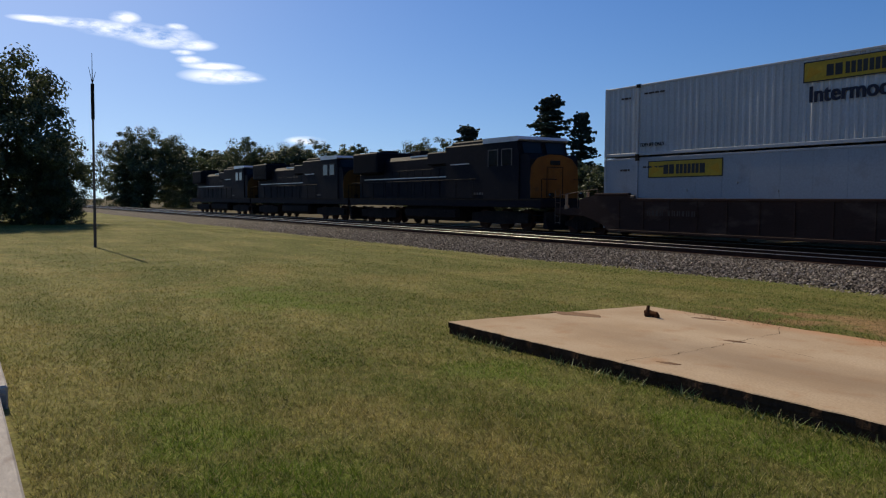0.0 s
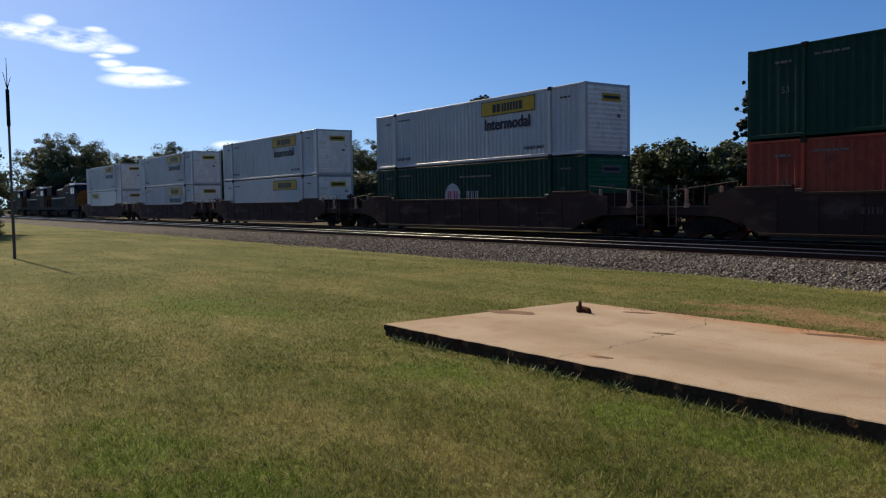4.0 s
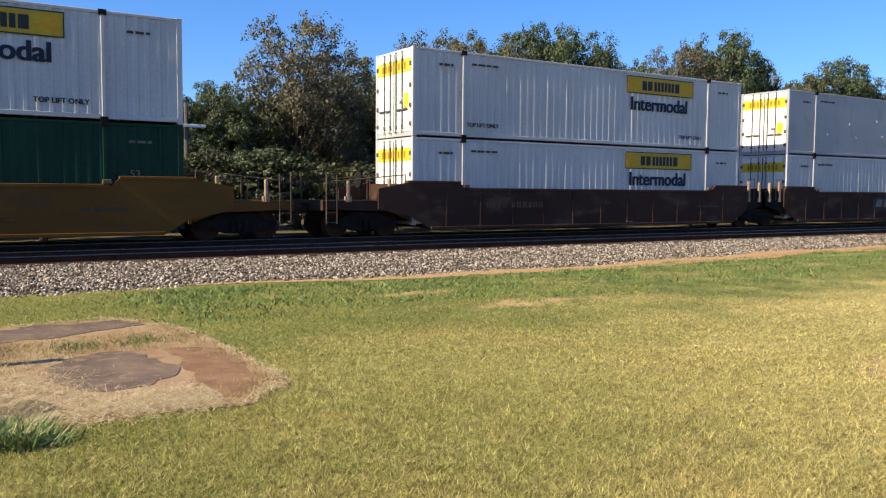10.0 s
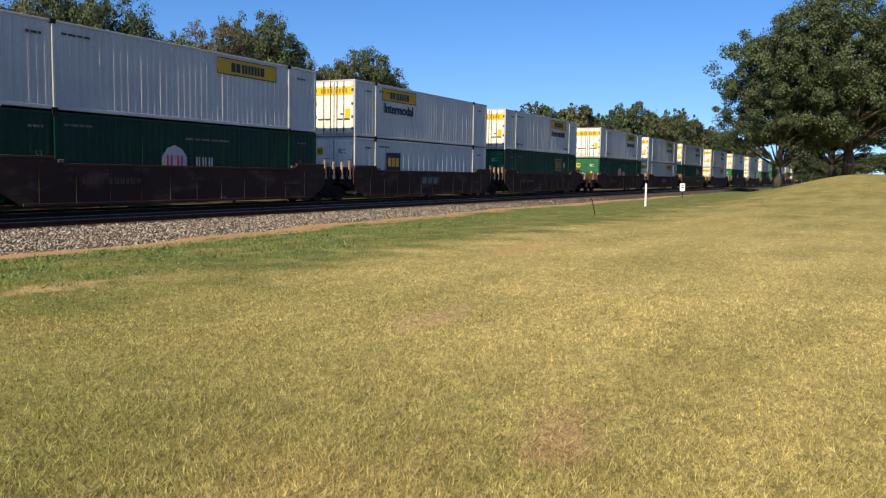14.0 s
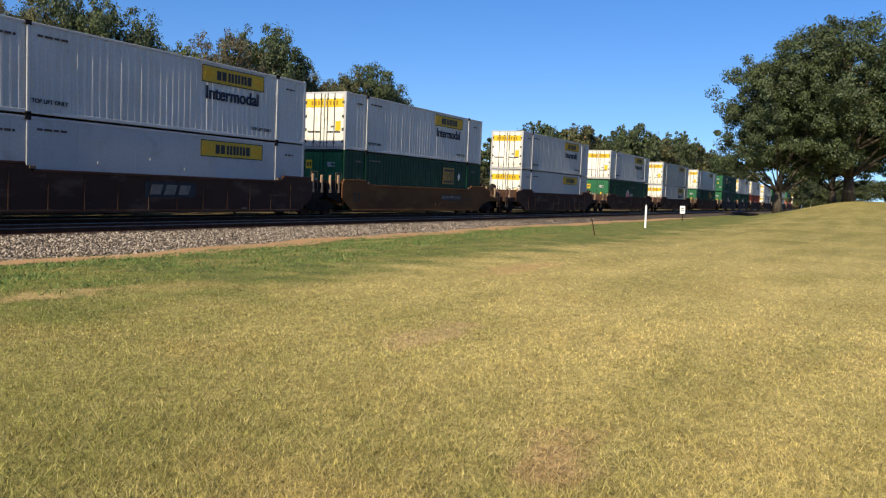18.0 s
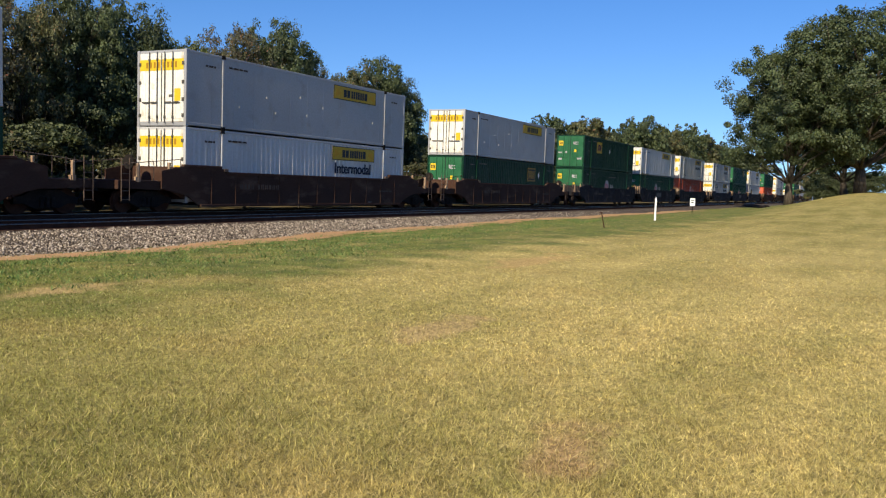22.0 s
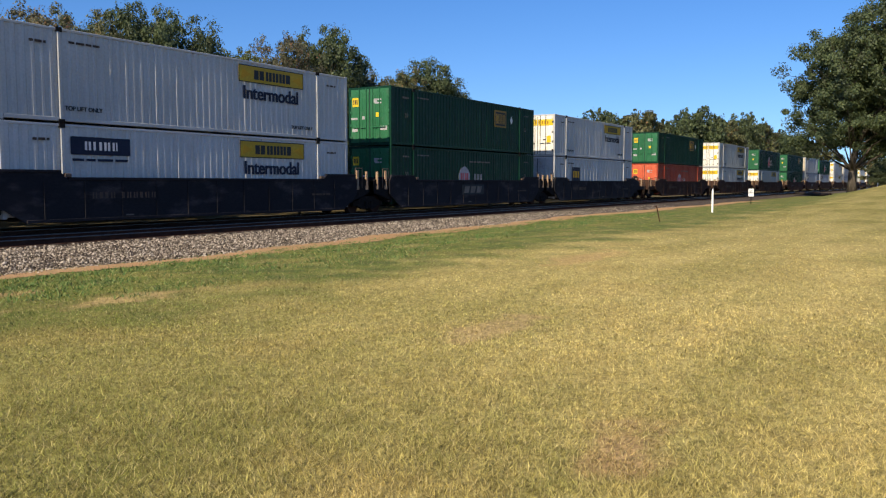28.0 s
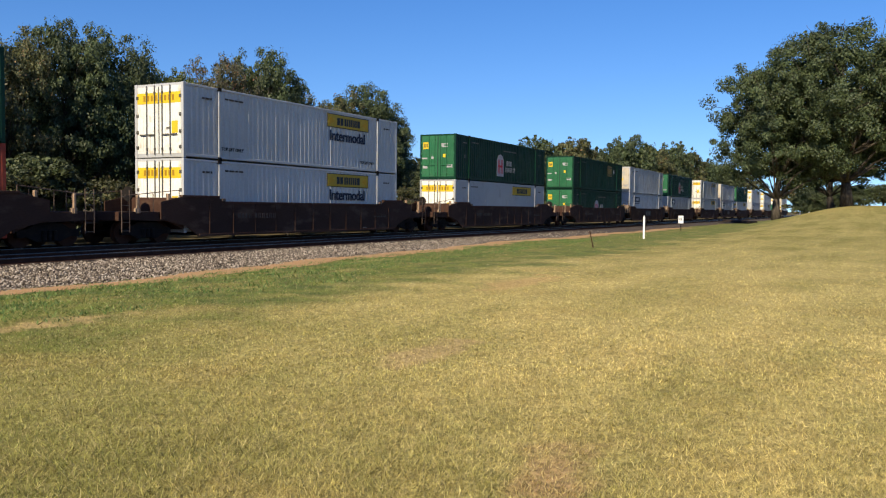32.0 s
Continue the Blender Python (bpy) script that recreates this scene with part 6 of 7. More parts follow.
def make_loco():
    c = thing("locomotive", "dark blue diesel locomotive with a yellow nose", "locomotive", "locomotives of the train")
    part("frame", boxes((0.4, 21.9, -1.5, 1.5, 1.15, 1.55), bevel=0.04), M_LOCO, c)
    part("walkway_edge", boxes((0.4, 21.9, -1.53, -1.5, 1.5, 1.58), (0.4, 21.9, 1.5, 1.53, 1.5, 1.58)), M_DARKSTEEL, c)
    hood = part("long_hood", slab([(-0.98, 1.55), (0.98, 1.55), (0.98, 3.9), (0.7, 4.15), (-0.7, 4.15), (-0.98, 3.9)], 2.2, 13.0), M_LOCO, c)
    hood.data.transform(Matrix(((0, 0, 1, 0), (1, 0, 0, 0), (0, 1, 0, 0), (0, 0, 0, 1))))
    part("radiator", boxes((0.9, 4.6, -1.5, 1.5, 3.2, 4.55), (0.9, 4.6, -1.0, 1.0, 1.55, 3.2), bevel=0.08), M_LOCO, c)
    part("radiator_grille", boxes(*[(1.1, 4.4, -1.53, -1.5, z, z + 0.04) for z in np.arange(3.35, 4.4, 0.12)]), M_DARKSTEEL, c)
    part("equipment_housing", boxes((13.0, 17.0, -1.4, 1.4, 1.55, 4.45), (13.2, 16.8, -1.1, 1.1, 4.4, 4.66), bevel=0.07), M_LOCO, c)
    part("blower_housing", boxes((10.6, 12.9, -1.2, 1.2, 3.5, 4.22), bevel=0.06), M_LOCO, c)
    for k in range(8):
        x = 4.9 + k * 0.98
        door = part("hood_door", boxes((x, x + 0.9, -1.0, -0.985, 1.75, 3.3), bevel=0.006), M_LOCO, c)
        part("door_latch", boxes((x + 0.78, x + 0.84, -1.02, -1.0, 2.4, 2.55)), M_DARKSTEEL, door)
    part("exhaust_stack", boxes((7.2, 8.2, -0.3, 0.3, 4.1, 4.5), bevel=0.04), M_DARKSTEEL, c)
    part("roof_fan", rods(((1.9, 0, 4.5), (1.9, 0, 4.7), 0.6), ((3.5, 0, 4.5), (3.5, 0, 4.7), 0.6), n=20), M_DARKSTEEL, c)
    part("horn", rods(((14.2, -0.2, 4.72), (14.8, -0.2, 4.78), 0.05, 0.09), ((14.2, 0.1, 4.72), (14.8, 0.1, 4.78), 0.04, 0.08), n=8), M_DARKSTEEL, c)
    # pale strip painting the sun on the hood's top chamfer
    part("hood_edge", boxes((7.9, 12.6, -0.86, -0.78, 4.06, 4.16)), M_ROOF, c, "pale hood edge painted as sunlit")
    part("hood_stripe", boxes((1.8, 12.6, -1.03, -0.98, 2.79, 2.84), (13.6, 15.5, -1.43, -1.4, 3.4, 3.45)), M_ROOF, c, "thin pale stripe")
    part("number_print", boxes(*[(16.0 + 0.25 * k, 16.15 + 0.25 * k, -1.42, -1.4, 1.78, 1.9) for k in range(4)]), M_DIM, c)
    cab = part("cab", slab([(17.0, 1.55), (20.1, 1.55), (20.1, 3.7), (19.9, 4.4), (17.0, 4.4)], -1.5, 1.5, "y"), M_LOCO, c)
    part("cab_roof", slab([(16.95, 4.38), (19.95, 4.38), (20.15, 4.46), (19.9, 4.62), (16.95, 4.64)], -1.52, 1.52, "y"), M_ROOF, cab, "light grey roof")
    for x in (17.5, 18.7):
        w = part("cab_window", boxes((x, x + 0.8, -1.52, -1.495, 3.25, 4.0), bevel=0.01), M_GLASS, cab)
        part("window_frame", boxes((x - 0.05, x, -1.53, -1.49, 3.2, 4.05), (x + 0.8, x + 0.85, -1.53, -1.49, 3.2, 4.05), (x - 0.05, x + 0.85, -1.53, -1.49, 4.0, 4.05)), M_DIM, w, "worn window frame")
    for y0 in (-1.25, 0.15):
        part("windshield", slab([(20.12, 3.78), (19.94, 4.32), (19.99, 4.33), (20.17, 3.79)], y0, y0 + 1.1, "y"), M_GLASS, cab)
    nose = part("nose", slab([(20.1, 1.55), (20.95, 1.55), (20.95, 3.45), (20.75, 3.72), (20.1, 3.75)], -1.44, 1.44, "y"), M_LOCO, c)
    face = part("nose_face", slab([(-1.42, 1.62), (1.42, 1.62), (1.46, 2.4), (1.4, 3.1), (1.05, 3.52), (0.4, 3.7), (-0.4, 3.7), (-1.05, 3.52), (-1.4, 3.1), (-1.46, 2.4)], 20.95, 21.0), M_LOCO_YELLOW, nose, "yellow nose front")
    face.data.transform(Matrix(((0, 0, 1, 0), (1, 0, 0, 0), (0, 1, 0, 0), (0, 0, 0, 1))))
    part("nose_door", boxes((21.0, 21.04, -0.42, 0.42, 1.65, 3.05), bevel=0.02), M_LOCO_YELLOW, nose, "yellow nose door")
    part("headlight", boxes((21.0, 21.06, -0.3, 0.3, 3.2, 3.42), bevel=0.02), M_GLASS, nose)
    part("nose_seam", boxes((21.0, 21.012, -0.5, -0.46, 1.65, 3.1), (21.0, 21.012, 0.46, 0.5, 1.65, 3.1), (21.0, 21.012, -0.5, 0.5, 3.08, 3.12)), M_DARKSTEEL, nose)
    for s in (-1, 1):
        part("ditch_light", rods(((21.85, s * 0.9, 1.75), (21.98, s * 0.9, 1.75), 0.12), n=12), M_GLASS, c)
        part("nose_rail", rods(((21.8, s * 1.4, 1.55), (21.8, s * 1.4, 2.5), 0.02), ((21.8, s * 1.4, 2.5), (21.8, s * 0.5, 2.5), 0.02), n=6), M_DARKSTEEL, c)
    part("fuel_tank", boxes((8.0, 14.2, -1.35, 1.35, 0.35, 1.15), bevel=0.2), M_DARKSTEEL, c)
    for x in (4.2, 18.0):
        for s in (-1, 1):
            y0, y1 = sorted((s * 1.0, s * 1.2))
            part("truck_frame", slab([(x - 2.5, 0.4), (x - 2.5, 0.85), (x - 1.0, 0.95), (x + 1.0, 0.95), (x + 2.5, 0.85), (x + 2.5, 0.4), (x, 0.3)], y0, y1, "y"), M_DARKSTEEL, c)
        for dx in (-1.85, 0, 1.85):
            axle = part("axle", rods(((x + dx, -0.75, 0.53), (x + dx, 0.75, 0.53), 0.1)), M_DARKSTEEL, c)
            for s in (-1, 1):
                part("wheel", rods(((x + dx, s * 0.68, 0.53), (x + dx, s * 0.82, 0.53), 0.53), n=20), M_RAIL, axle)
    for s in (-1, 1):
        posts = [((x, s * 1.48, 1.55), (x, s * 1.48, 2.6), 0.02) for x in np.arange(0.7, 16.8, 1.7)]
        part("handrail", rods(*posts, ((0.7, s * 1.48, 2.6), (16.2, s * 1.48, 2.6), 0.02), n=6), M_DARKSTEEL, c)
        for x in (0.35, 21.3):
            part("steps", boxes(*[(x, x + 0.5, *sorted((s * 1.15, s * 1.5)), z, z + 0.04) for z in (0.45, 0.78, 1.12)]), M_LOCO, c)
    part("plow", slab([(21.9, 0.2), (22.25, 0.15), (22.0, 0.95), (21.9, 0.95)], -1.35, 1.35, "y"), M_DARKSTEEL, c)
    for a, b in ((-0.05, 0.5), (21.8, 22.35)):
        part("coupler", boxes((a, b, -0.12, 0.12, 0.74, 1.0), bevel=0.03), M_RAIL, c)
    return c


loco = make_loco()
LOCO_X = (-52.8, -74.6, -96.4)
for k, x in enumerate(LOCO_X):
    ob = loco if k == 0 else copy_thing(loco, pose(x, FAR_Y, 0))
    ob.matrix_basis = pose(x, FAR_Y, 0)
    MOVING.append((ob, x, 0))

# ---- small things along the lawn and the line ----


def foot(x, y):
    return (x, y, float(ground_z(x, y)))


def build_small():
    mast = thing("antenna_mast", "tall thin dark mast with whip antenna on the lawn", "mast", at=foot(-29.44, 4.09))
    part("tube", rods(((0, 0, -0.2), (0, 0, 1.8), 0.05, 0.045), ((0, 0, 1.75), (0, 0, 5.35), 0.04, 0.034), n=10), M_POLE, mast)
    part("sleeve", rods(((0, 0, 4.2), (0, 0, 5.36), 0.055), n=10), M_DARKSTEEL, mast)
    part("whip", rods(((0, 0, 5.3), (0, 0, 6.35), 0.016, 0.008), n=6), M_DARKSTEEL, mast)
    part("prong", rods(((0, 0, 5.36), (-0.06, -0.1, 5.9), 0.014, 0.008), n=6), M_DARKSTEEL, mast)
    part("prong", rods(((0, 0, 5.36), (0.04, 0.1, 5.75), 0.014, 0.008), n=6), M_DARKSTEEL, mast)

    for x0, x1, y, top in ((-13.5, -7.1, 0.345, 0.03), (-7.06, -2.8, 0.285, -0.01)):
        rng = random.Random(int(x0 * 10))
        t = thing("landscape_timber", "whitewashed weathered timber edging on the grass", "edging", "timber edging", at=(0, 0, 0))
        bm = boxes((x0, x1, y - 0.2, y, -0.22, top), bevel=0.015)
        part("beam", bm, M_CURB, t)
        x = x0 + 0.3
        while x < x1 - 0.3:
            part("spike", rods(((x, y - 0.1, top - 0.02), (x, y - 0.1, top + 0.006), 0.018), n=8), M_DARKSTEEL, t)
            x += 1.2

    stake = thing("marker_stake", "slim white plastic marker stake in the lawn", "stake", at=foot(46.17, 11.33))
    part("shaft", boxes((-0.03, 0.03, -0.05, 0.05, -0.2, 1.2), bevel=0.01), M_WHITEPOST, stake)
    part("tip", slab([(-0.05, 1.2), (0.05, 1.2), (0.0, 1.27)], -0.02, 0.02, "y"), M_WHITEPOST, stake)
    for x, y, h in ((172, 12.2, 1.4), (205, 12.6, 1.4)):
        s2 = thing("marker_stake", "slim white marker stake far along the line", "stake", at=foot(x, y))
        part("shaft", boxes((-0.05, 0.05, -0.08, 0.08, -0.2, h), bevel=0.01), M_WHITEPOST, s2)
    rod = thing("iron_rod", "short rusty iron rod leaning in the grass", "rod", at=foot(33.95, 10.43))
    part("bar", rods(((0, 0, -0.1), (-0.05, 0.16, 0.66), 0.022), n=8), M_RAIL, rod)
    part("hook", rods(((-0.05, 0.16, 0.66), (-0.05, 0.24, 0.62), 0.02), n=8), M_RAIL, rod)
    sign = thing("line_sign", "small white sign plate on a dark post", "sign", at=foot(69.5, 13.98))
    part("post", rods(((0, 0, -0.2), (0, 0, 1.2), 0.035), n=8), M_DARKSTEEL, sign)
    plate = part("plate", boxes((-0.05, -0.03, -0.2, 0.2, 0.6, 1.22), bevel=0.008), M_WHITEPOST, sign, "white rectangular plate")
    part("plate_print", boxes((-0.055, -0.051, -0.12, 0.12, 0.85, 0.92), (-0.055, -0.051, -0.12, 0.12, 1.0, 1.06)), M_BLACK, plate)

    # low dark curved strip far along the roadbed
    drain = thing("drain_headwall", "low dark curved strip beside the roadbed", "drain", at=(0, 0, 0))
    z = float(ground_z(124, 16.5))
    pts = [(116 + k * 1.2, 13.6 + 0.45 * k + 0.12 * math.sin(k)) for k in range(16)]
    bm = bmesh.new()
    for a, b in zip(pts, pts[1:]):
        add_rod(bm, (*a, z + 0.1), (*b, z + 0.1), 0.32, n=8)
    part("rim", bm, M_TIE, drain)

    # utility poles beyond the tracks
    for x, h in ((9.6, 5.0), (-17.4, 4.1), (-12.4, 5.4)):
        p = thing("utility_pole", "weathered wooden pole with a crossarm", "pole", "poles beyond the tracks", at=foot(x, 34.2))
        part("shaft", rods(((0, 0, -0.3), (0, 0, h + 0.3), 0.11, 0.08), n=10), M_POLE, p)
        for up, half in ((0.65, 0.75),) if h < 5.2 else ((0.66, 0.74), (0.3, 0.34)):
            arm = part("crossarm", boxes((-half, half, -0.12, -0.03, h - up, h - up + 0.12), bevel=0.01), M_WHITEPOST if x > 0 else M_POLE, p, "pale crossarm" if x > 0 else "weathered crossarm")
            for u in (-0.87, -0.4, 0.4, 0.87):
                part("insulator", rods(((u * half, -0.07, h - up + 0.12), (u * half, -0.07, h - up + 0.27), 0.035, 0.025), n=8), M_GLASS, arm)
    line = thing("telegraph_wires", "thin sagging dark wires strung between the poles", "wire")
    for dx in (-0.65, 0.65):
        bm, ends = bmesh.new(), ((-12.4, 4.95), (9.6, 4.55))
        pts = [(ends[0][0] + (ends[1][0] - ends[0][0]) * k / 10 + dx, 34.1, ends[0][1] + (ends[1][1] - ends[0][1]) * k / 10 - 0.9 * (k / 10) * (1 - k / 10)) for k in range(11)]
        for a, b in zip(pts, pts[1:]):
            add_rod(bm, a, b, 0.005, n=5)
        part("wire", bm, M_DARKSTEEL, line)

    # scraps on the slab
    scrap = thing("wood_scrap", "small dark knotted piece of wood on the slab", "debris", at=(-7.75, 7.66, 0.0))
    rng = random.Random(9)
    bm = bmesh.new()
    for dx, dy, r in ((0, 0, 0.055), (0.08, 0.03, 0.045), (0.16, 0.0, 0.04), (-0.03, 0.05, 0.04), (0.02, 0.0, 0.05)):
        ret = bmesh.ops.create_icosphere(bm, subdivisions=1, radius=r, matrix=Matrix.Translation((dx, dy, r * 0.7)))
        for v in ret["verts"]:
            v.co += Vector((rng.uniform(-1, 1), rng.uniform(-1, 1), rng.uniform(-0.5, 1))) * r * 0.25
    add_rod(bm, (-0.05, 0.04, 0.05), (0.2, -0.03, 0.06), 0.035, 0.02, n=7)
    add_rod(bm, (-0.02, 0.02, 0.06), (-0.04, 0.05, 0.13), 0.028, 0.02, n=7)
    part("knot", bm, M_SCRAP, scrap)
    for x, y, rx, ry, seed in ((-8.35, 6.97, 0.36, 0.14, 1), (-5.37, 5.6, 0.11, 0.04, 2), (-5.9, 7.1, 0.12, 0.04, 3), (-7.2, 8.17, 0.2, 0.06, 4), (-4.4, 8.4, 0.6, 0.07, 6), (-1.0, 8.5, 0.7, 0.16, 7), (-2.6, 8.5, 0.3, 0.05, 8)):
        ob = part("dirt_spot", slab(ragged(x, y, rx, ry, 26, 0.45, seed, 0.3), -0.01, 0.003), M_SOIL, None)
        tagged(ob, "thin crust of reddish dirt on the concrete slab", "dirt")
    tag = thing("loose_stone", "single pale stone on the ballast shoulder", "stone", at=(0.55, 16.6, -0.2))
    bm = bmesh.new()
    ret = bmesh.ops.create_icosphere(bm, subdivisions=2, radius=0.085)
    for v in ret["verts"]:
        v.co = Vector((v.co.x * 1.2, v.co.y, v.co.z * 0.7)) * (1 + 0.25 * noise.noise(v.co * 14))
    part("body", bm, M_WHITEPOST, tag)


build_small()

# ---- grass ----
PAD = [(-8.57, 5.16), (-0.4, 5.42), (-0.22, 8.63), (-8.58, 8.43)]
BARE = [(1.4, 10.5, 1.5, 0.55), (2.1, 7.8, 0.95, 1.1), (0.4, 7.3, 0.75, 1.1), (1.4, 6.9, 1.1, 0.5), (-4.4, 8.72, 3.7, 0.12)]


def keep_blade(x, y, rng):
    ok = y < toe(x) - 0.15 * rng.random(len(x))
    inside = np.ones(len(x), bool)
    for (ax, ay), (bx, by) in zip(PAD, PAD[1:] + PAD[:1]):
        inside &= (bx - ax) * (y - ay) - (by - ay) * (x - ax) > 0
    ok &= ~inside
    for cx, cy, rx, ry in BARE:
        d = np.hypot((x - cx) / rx, (y - cy) / ry) + rng.uniform(-0.35, 0.2, len(x))
        ok &= d > 1
    for cx, cy, rx, ry, _ in SPOTS:
        d = np.hypot((x - cx) / rx, (y - cy) / ry) + rng.uniform(-0.5, 0.5, len(x))
        ok &= (d > 0.85) | (rng.random(len(x)) < 0.4)
    clay = (x > 8) & (y > toe(x) - 0.5)
    ok &= ~(clay & (rng.random(len(x)) < 0.6))
    ok &= ~((y < 0.35) & (y > -0.1) & (x < -2.7) & (x > -13.6))
    return ok


def blade_mesh(name, x, y, tall, wide, rng, material):
    n = len(x)
    z = ground_z(x, y) - 0.006
    a = rng.uniform(0, 2 * math.pi, n)
    lean = rng.normal(0, 0.8, (n, 2)) * tall[:, None]
    dx, dy = np.cos(a) * wide * 0.5, np.sin(a) * wide * 0.5
    base = np.stack([x, y, z], -1)
    side = np.stack([dx, dy, 0 * x], -1)
    tip = base + np.stack([lean[:, 0], lean[:, 1], tall], -1)
    verts = np.stack([base - side, base + side, tip], 1).reshape(-1, 3)
    return put(name, fast_mesh(name, verts, np.arange(3 * n).reshape(-1, 3), material))


def build_grass():
    rng = np.random.default_rng(12)
    m = lawn_mat(True)
    px, py, pt, pw = [], [], [], []
    for r0, r1, n, h, w in ((0.0, 3.0, 130000, 0.042, 0.0065), (3.0, 8, 480000, 0.044, 0.0065), (8, 20, 460000, 0.034, 0.011), (20, 65, 360000, 0.026, 0.03)):
        r = 3.0 * np.sqrt(rng.random(n)) if r0 == 0 else r0 * (r1 / r0) ** rng.random(n) if r0 < 20 else np.sqrt(r0 ** 2 + (r1 ** 2 - r0 ** 2) * rng.random(n) ** 1.5)
        a = rng.uniform(radians(-8), radians(186), n) if r0 > 1 else rng.uniform(0, 2 * math.pi, n)
        a = np.where(rng.random(n) < 0.12, rng.uniform(math.pi, 2 * math.pi, n), a)
        x, y = 0.3 + r * np.cos(a), 0.3 + r * np.sin(a)
        ok = keep_blade(x, y, rng)
        x, y = x[ok], y[ok]
        px.append(x), py.append(y)
        clump = 0.92 + 0.16 * (np.sin(x * 2.1 + np.sin(y * 1.7) * 2) * np.sin(y * 2.6 + np.sin(x * 1.3)) > 0.2)
        pt.append(h * rng.uniform(0.55, 1.35, len(x)) * clump), pw.append(w * rng.uniform(0.6, 1.3, len(x)))
    ob = blade_mesh("lawn_grass", np.concatenate(px), np.concatenate(py), np.concatenate(pt), np.concatenate(pw), rng, m)
    tagged(ob, "short mown grass, green with straw-dry blades", "grass", kind="stuff")
    # taller weeds where the mower does not reach
    px, py = [], []
    n = 1100
    u = rng.random(n)
    px.append(-8.55 + 8.1 * u), py.append(5.1 + 0.25 * u - np.abs(rng.normal(0, 0.05, n)))
    n = 900
    px.append(rng.uniform(0.2, 2.6, n)), py.append(9.35 + rng.normal(0, 0.14, n))
    n = 500
    px.append(-0.2 + rng.normal(0, 0.14, n)), py.append(8.85 + rng.normal(0, 0.1, n))
    n = 1400
    px.append(-8.5 + 8.3 * rng.random(n)), py.append(8.6 + 0.5 * rng.random(n) + rng.normal(0, 0.05, n))
    tufts = rng.uniform((-8.4, 8.72), (-0.1, 9.1), (26, 2))
    own = rng.integers(0, 26, 2600)
    px.append(tufts[own, 0] + rng.normal(0, 0.16, 2600)), py.append(tufts[own, 1] + rng.normal(0, 0.07, 2600))
    x, y = np.concatenate(px), np.concatenate(py)
    patchy = np.sin(x * 3.1) + np.sin(x * 7.7 + 1) + rng.normal(0, 0.6, len(x)) > -0.4
    x, y = x[patchy], y[patchy]
    ob = blade_mesh("weeds", x, y, rng.uniform(0.03, 0.11, len(x)), rng.uniform(0.008, 0.018, len(x)), rng, M_WEED)
    tagged(ob, "tall green weeds along the edges of the slab", "weeds", kind="stuff")
    # reddish dead plants that have crept over the slab's back edge
    cx, cy, n = np.array([-1.15, -0.75, -0.5, -1.5, -7.3, -6.7, -4.2, -5.0]), np.array([8.62, 8.7, 8.62, 8.66, 8.45, 8.5, 8.55, 8.5]), 2400
    own = rng.integers(0, 8, n)
    x, y = cx[own] + rng.normal(0, 0.17, n), cy[own] + rng.normal(0, 0.06, n)
    ob = blade_mesh("dead_weeds", x, y, rng.uniform(0.12, 0.24, n), rng.uniform(0.006, 0.014, n), rng, M_DEAD)
    tagged(ob, "tangled reddish brown dead weeds at the slab's back edge", "weeds", kind="stuff")
    # coarse weeds in the damp verge along the roadbed
    n, spread_n = 420, 18000
    cx = 3.5 + 42 * rng.random(n) ** 1.5
    cy = toe(cx) - 0.5 - (4.6 - 0.02 * cx) * rng.random(n) ** 1.3
    own = rng.integers(0, n, spread_n)
    size = rng.uniform(0.1, 0.42, n)[own]
    x, y = cx[own] + 1.6 * size * rng.normal(0, 1, spread_n), cy[own] + size * rng.normal(0, 0.6, spread_n)
    ok = y < toe(x) - 0.4
    x, y = x[ok], y[ok]
    ob = blade_mesh("verge_weeds", x, y, rng.uniform(0.03, 0.085, len(x)), rng.uniform(0.012, 0.034, len(x)), rng, M_VERGE)
    tagged(ob, "patches of coarse dark green weeds beside the ballast", "weeds", kind="stuff")
    # rank tussocks in the hollow off the slab's corner, long blades arching over
    u = rng.random(44) ** 1.4
    cx, cy = 0.02 + 1.15 * u, 6.0 + 0.5 * rng.random(44) * (1 - 0.5 * u)
    own = rng.integers(0, 44, 3600)
    x, y = cx[own] + rng.normal(0, 0.07, 3600), cy[own] + rng.normal(0, 0.06, 3600)
    tall = rng.uniform(0.05, 0.2, 3600) * (1.15 - 0.5 * np.clip(x / 1.6, 0, 1))
    ob = blade_mesh("tussocks", x, y, tall, rng.uniform(0.008, 0.02, 3600), rng, M_TUSSOCK)
    tagged(ob, "rank dark green tussocks beside the slab's broken corner", "weeds", kind="stuff")
    # cut straw lying round the bare patch
    n = 24000
    rim = np.array([(1.3, 11.0), (2.3, 11.2), (2.8, 10.6), (3.02, 9.7), (3.05, 8.5), (3.08, 7.3), (3.0, 6.85), (2.5, 6.32), (2.1, 6.42), (1.7, 6.6), (1.4, 7.2), (1.2, 7.9)])
    at = rng.random(n) * 10.99
    at = np.where(np.sin(at * 5) + np.sin(at * 11 + 1) + rng.normal(0, 0.5, n) < -0.2, np.minimum(at + 0.5 * rng.random(n), 10.98), at)
    i, f = at.astype(int), at % 1
    x, y = rim[i, 0] * (1 - f) + rim[i + 1, 0] * f + rng.normal(0, 0.04, n), rim[i, 1] * (1 - f) + rim[i + 1, 1] * f + rng.normal(0, 0.06, n)
    k = n // 3
    x[:k], y[:k] = rng.uniform(0.7, 2.4, k), 6.72 + rng.normal(0, 0.22, k)
    x[k:k + k // 2], y[k:k + k // 2] = rng.normal(1.05, 0.25, k // 2), 7.6 + rng.normal(0, 0.5, k // 2)
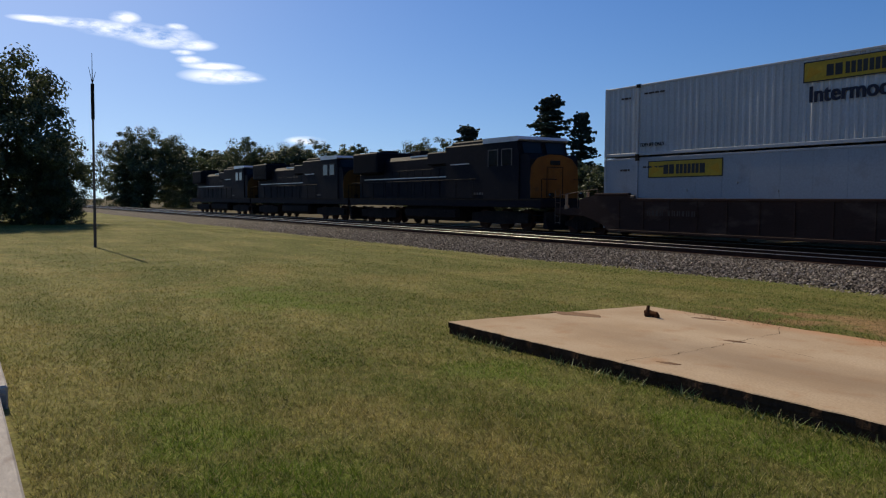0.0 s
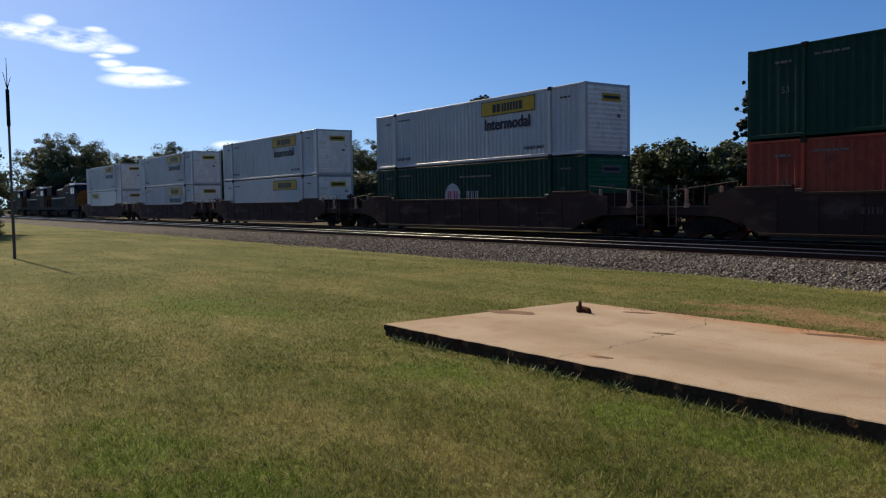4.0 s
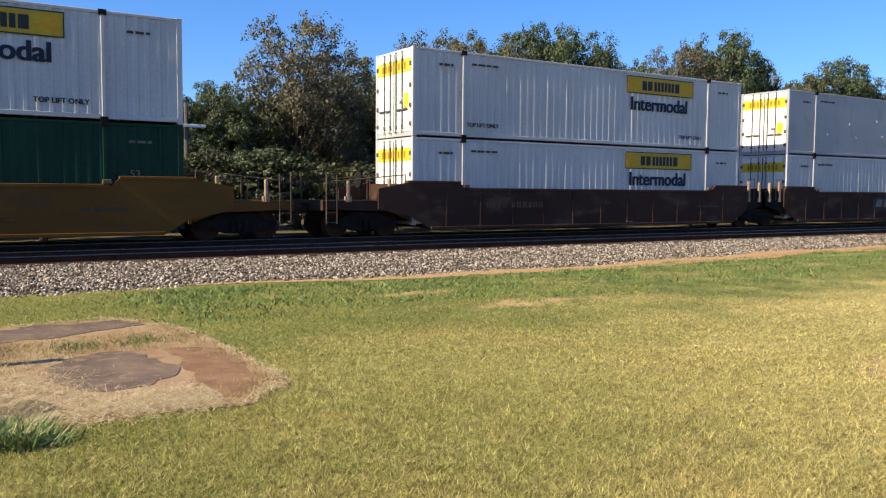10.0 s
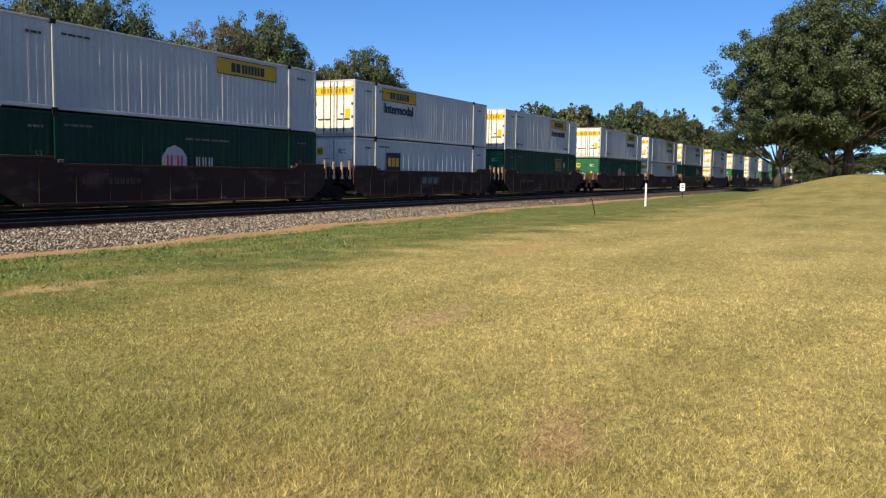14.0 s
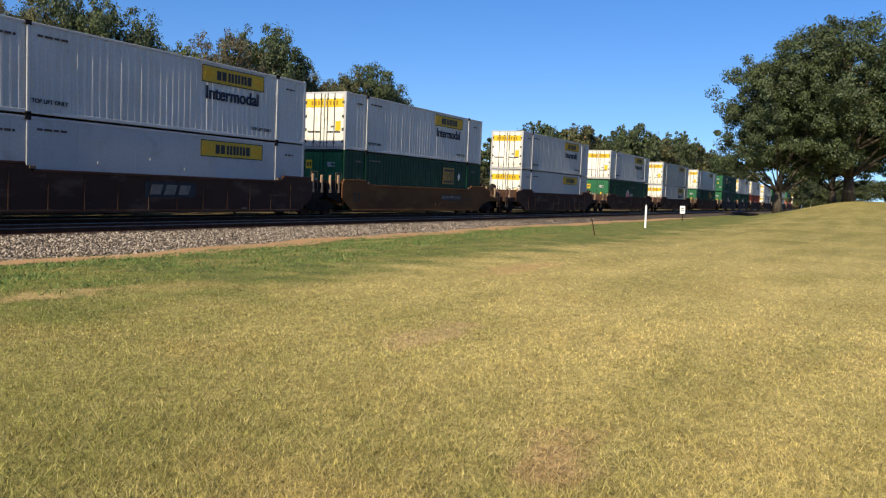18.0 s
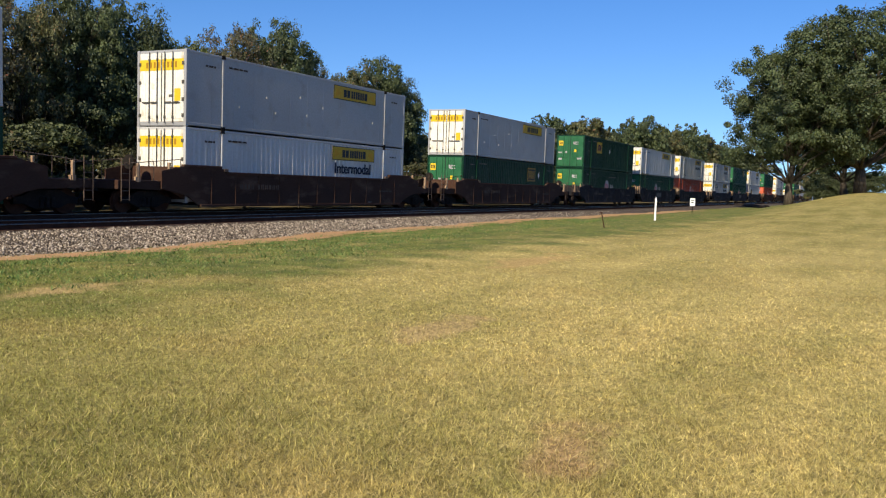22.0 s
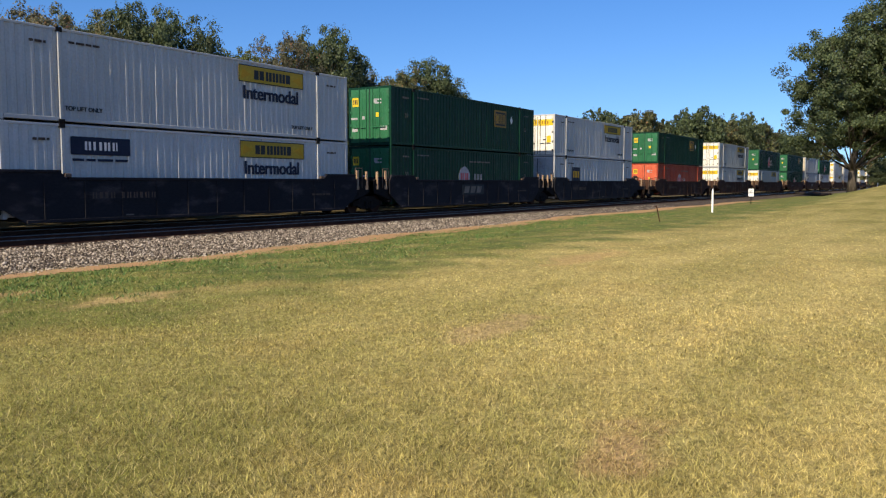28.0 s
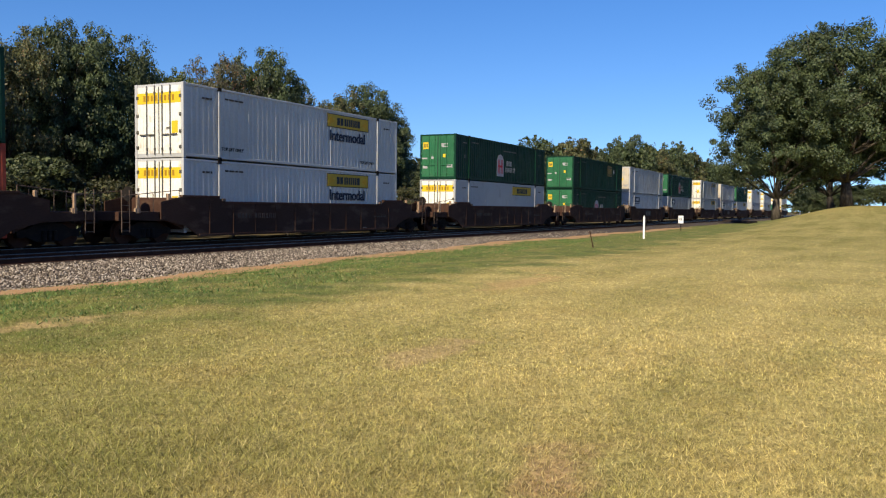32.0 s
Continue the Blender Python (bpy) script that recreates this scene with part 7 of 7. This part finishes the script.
    t = rng.uniform(0, 6.283, n)
    ln, w = rng.uniform(0.015, 0.06, n), 0.0013
    # a drift of it against the broken edge of the low slab
    k0, k1 = n - 9000, n
    q, off = rng.random(9000), np.abs(rng.normal(0, 0.16, 9000))
    x[k0:k1], y[k0:k1] = 0.0 + 1.15 * q + 0.6 * off, 6.22 + 0.75 * q ** 1.3 - 0.8 * off
    x = np.where((np.abs(x - 0.15) < 0.4) & (y > 6.5) & (y < 8.6) & (rng.random(n) < 0.85), x + 1.2 * rng.random(n), x)
    z = ground_z(x, y) + 0.022 + rng.uniform(0, 0.012, n)
    # straw on the dipping slab lies higher
    u = np.clip((x + 0.25) / (np.interp(y, [6.12, 6.4, 6.8, 7.2, 7.6, 8.1, 8.58], [0.15, 0.55, 1.0, 1.15, 0.85, 0.4, -0.1]) + 0.25), 0, 1.2)
    on = (x > -0.22) & (y > 6.15) & (y < 8.55) & (u < 1.15)
    z = np.where(on, np.maximum(z, 0.004 - 0.035 * u - 0.11 * u ** 5), z)
    z[k0:k1] = np.maximum(z[k0:k1], -0.03 - 0.03 * q - 0.28 * off + rng.uniform(-0.02, 0.02, 9000))
    d = np.stack([np.cos(t) * ln, np.sin(t) * ln, rng.uniform(-0.012, 0.012, n)], -1)
    s = np.stack([-np.sin(t) * w, np.cos(t) * w, 0 * t], -1)
    c = np.stack([x, y, z], -1)
    verts = np.stack([c - d - s, c - d + s, c + d + s, c + d - s], 1).reshape(-1, 3)
    ob = put("straw", fast_mesh("straw", verts, np.arange(4 * n).reshape(-1, 4), M_STRAW))
    tagged(ob, "cut straw scattered round the bare patch", "straw", kind="stuff")


M_WEED = island_mat("weed_leaves", [(0.0, (0.05, 0.09, 0.02)), (0.6, (0.11, 0.16, 0.035)), (1.0, (0.3, 0.27, 0.1))], 0.6)
M_TUSSOCK = island_mat("tussock_blades", [(0.0, (0.05, 0.08, 0.022)), (0.45, (0.11, 0.17, 0.045)), (0.75, (0.2, 0.24, 0.08)), (1.0, (0.5, 0.41, 0.2))], 0.6)
M_VERGE = island_mat("verge_leaves", [(0.0, (0.05, 0.095, 0.025)), (0.6, (0.1, 0.165, 0.042)), (1.0, (0.24, 0.26, 0.085))], 0.6)
M_DEAD = island_mat("dead_weed_stems", [(0.0, (0.12, 0.05, 0.025)), (0.6, (0.26, 0.12, 0.05)), (1.0, (0.4, 0.26, 0.12))], 0.8)
M_STRAW = island_mat("cut_straw", [(0.0, (0.25, 0.17, 0.08)), (0.5, (0.48, 0.37, 0.2)), (1.0, (0.72, 0.6, 0.37))], 0.8)
build_grass()

# ---- pieces of the tracks ----
build_ties(track_near, NEAR_Y, -60, 85)
build_ties(track_far, FAR_Y, -25, 40)


def travelled(t):
    """Metres that the train has run since the start, slowing gently."""
    u = t / 10
    return 208.7865 * u + 0.677 * u ** 2 - 0.0407 * u ** 3 - 0.1974 * u ** 4


def motions():
    for ob, x, z in MOVING:
        walk(ob, [(t, pose(x - travelled(t), FAR_Y, z)) for t in range(0, 33, 2)])


motions()
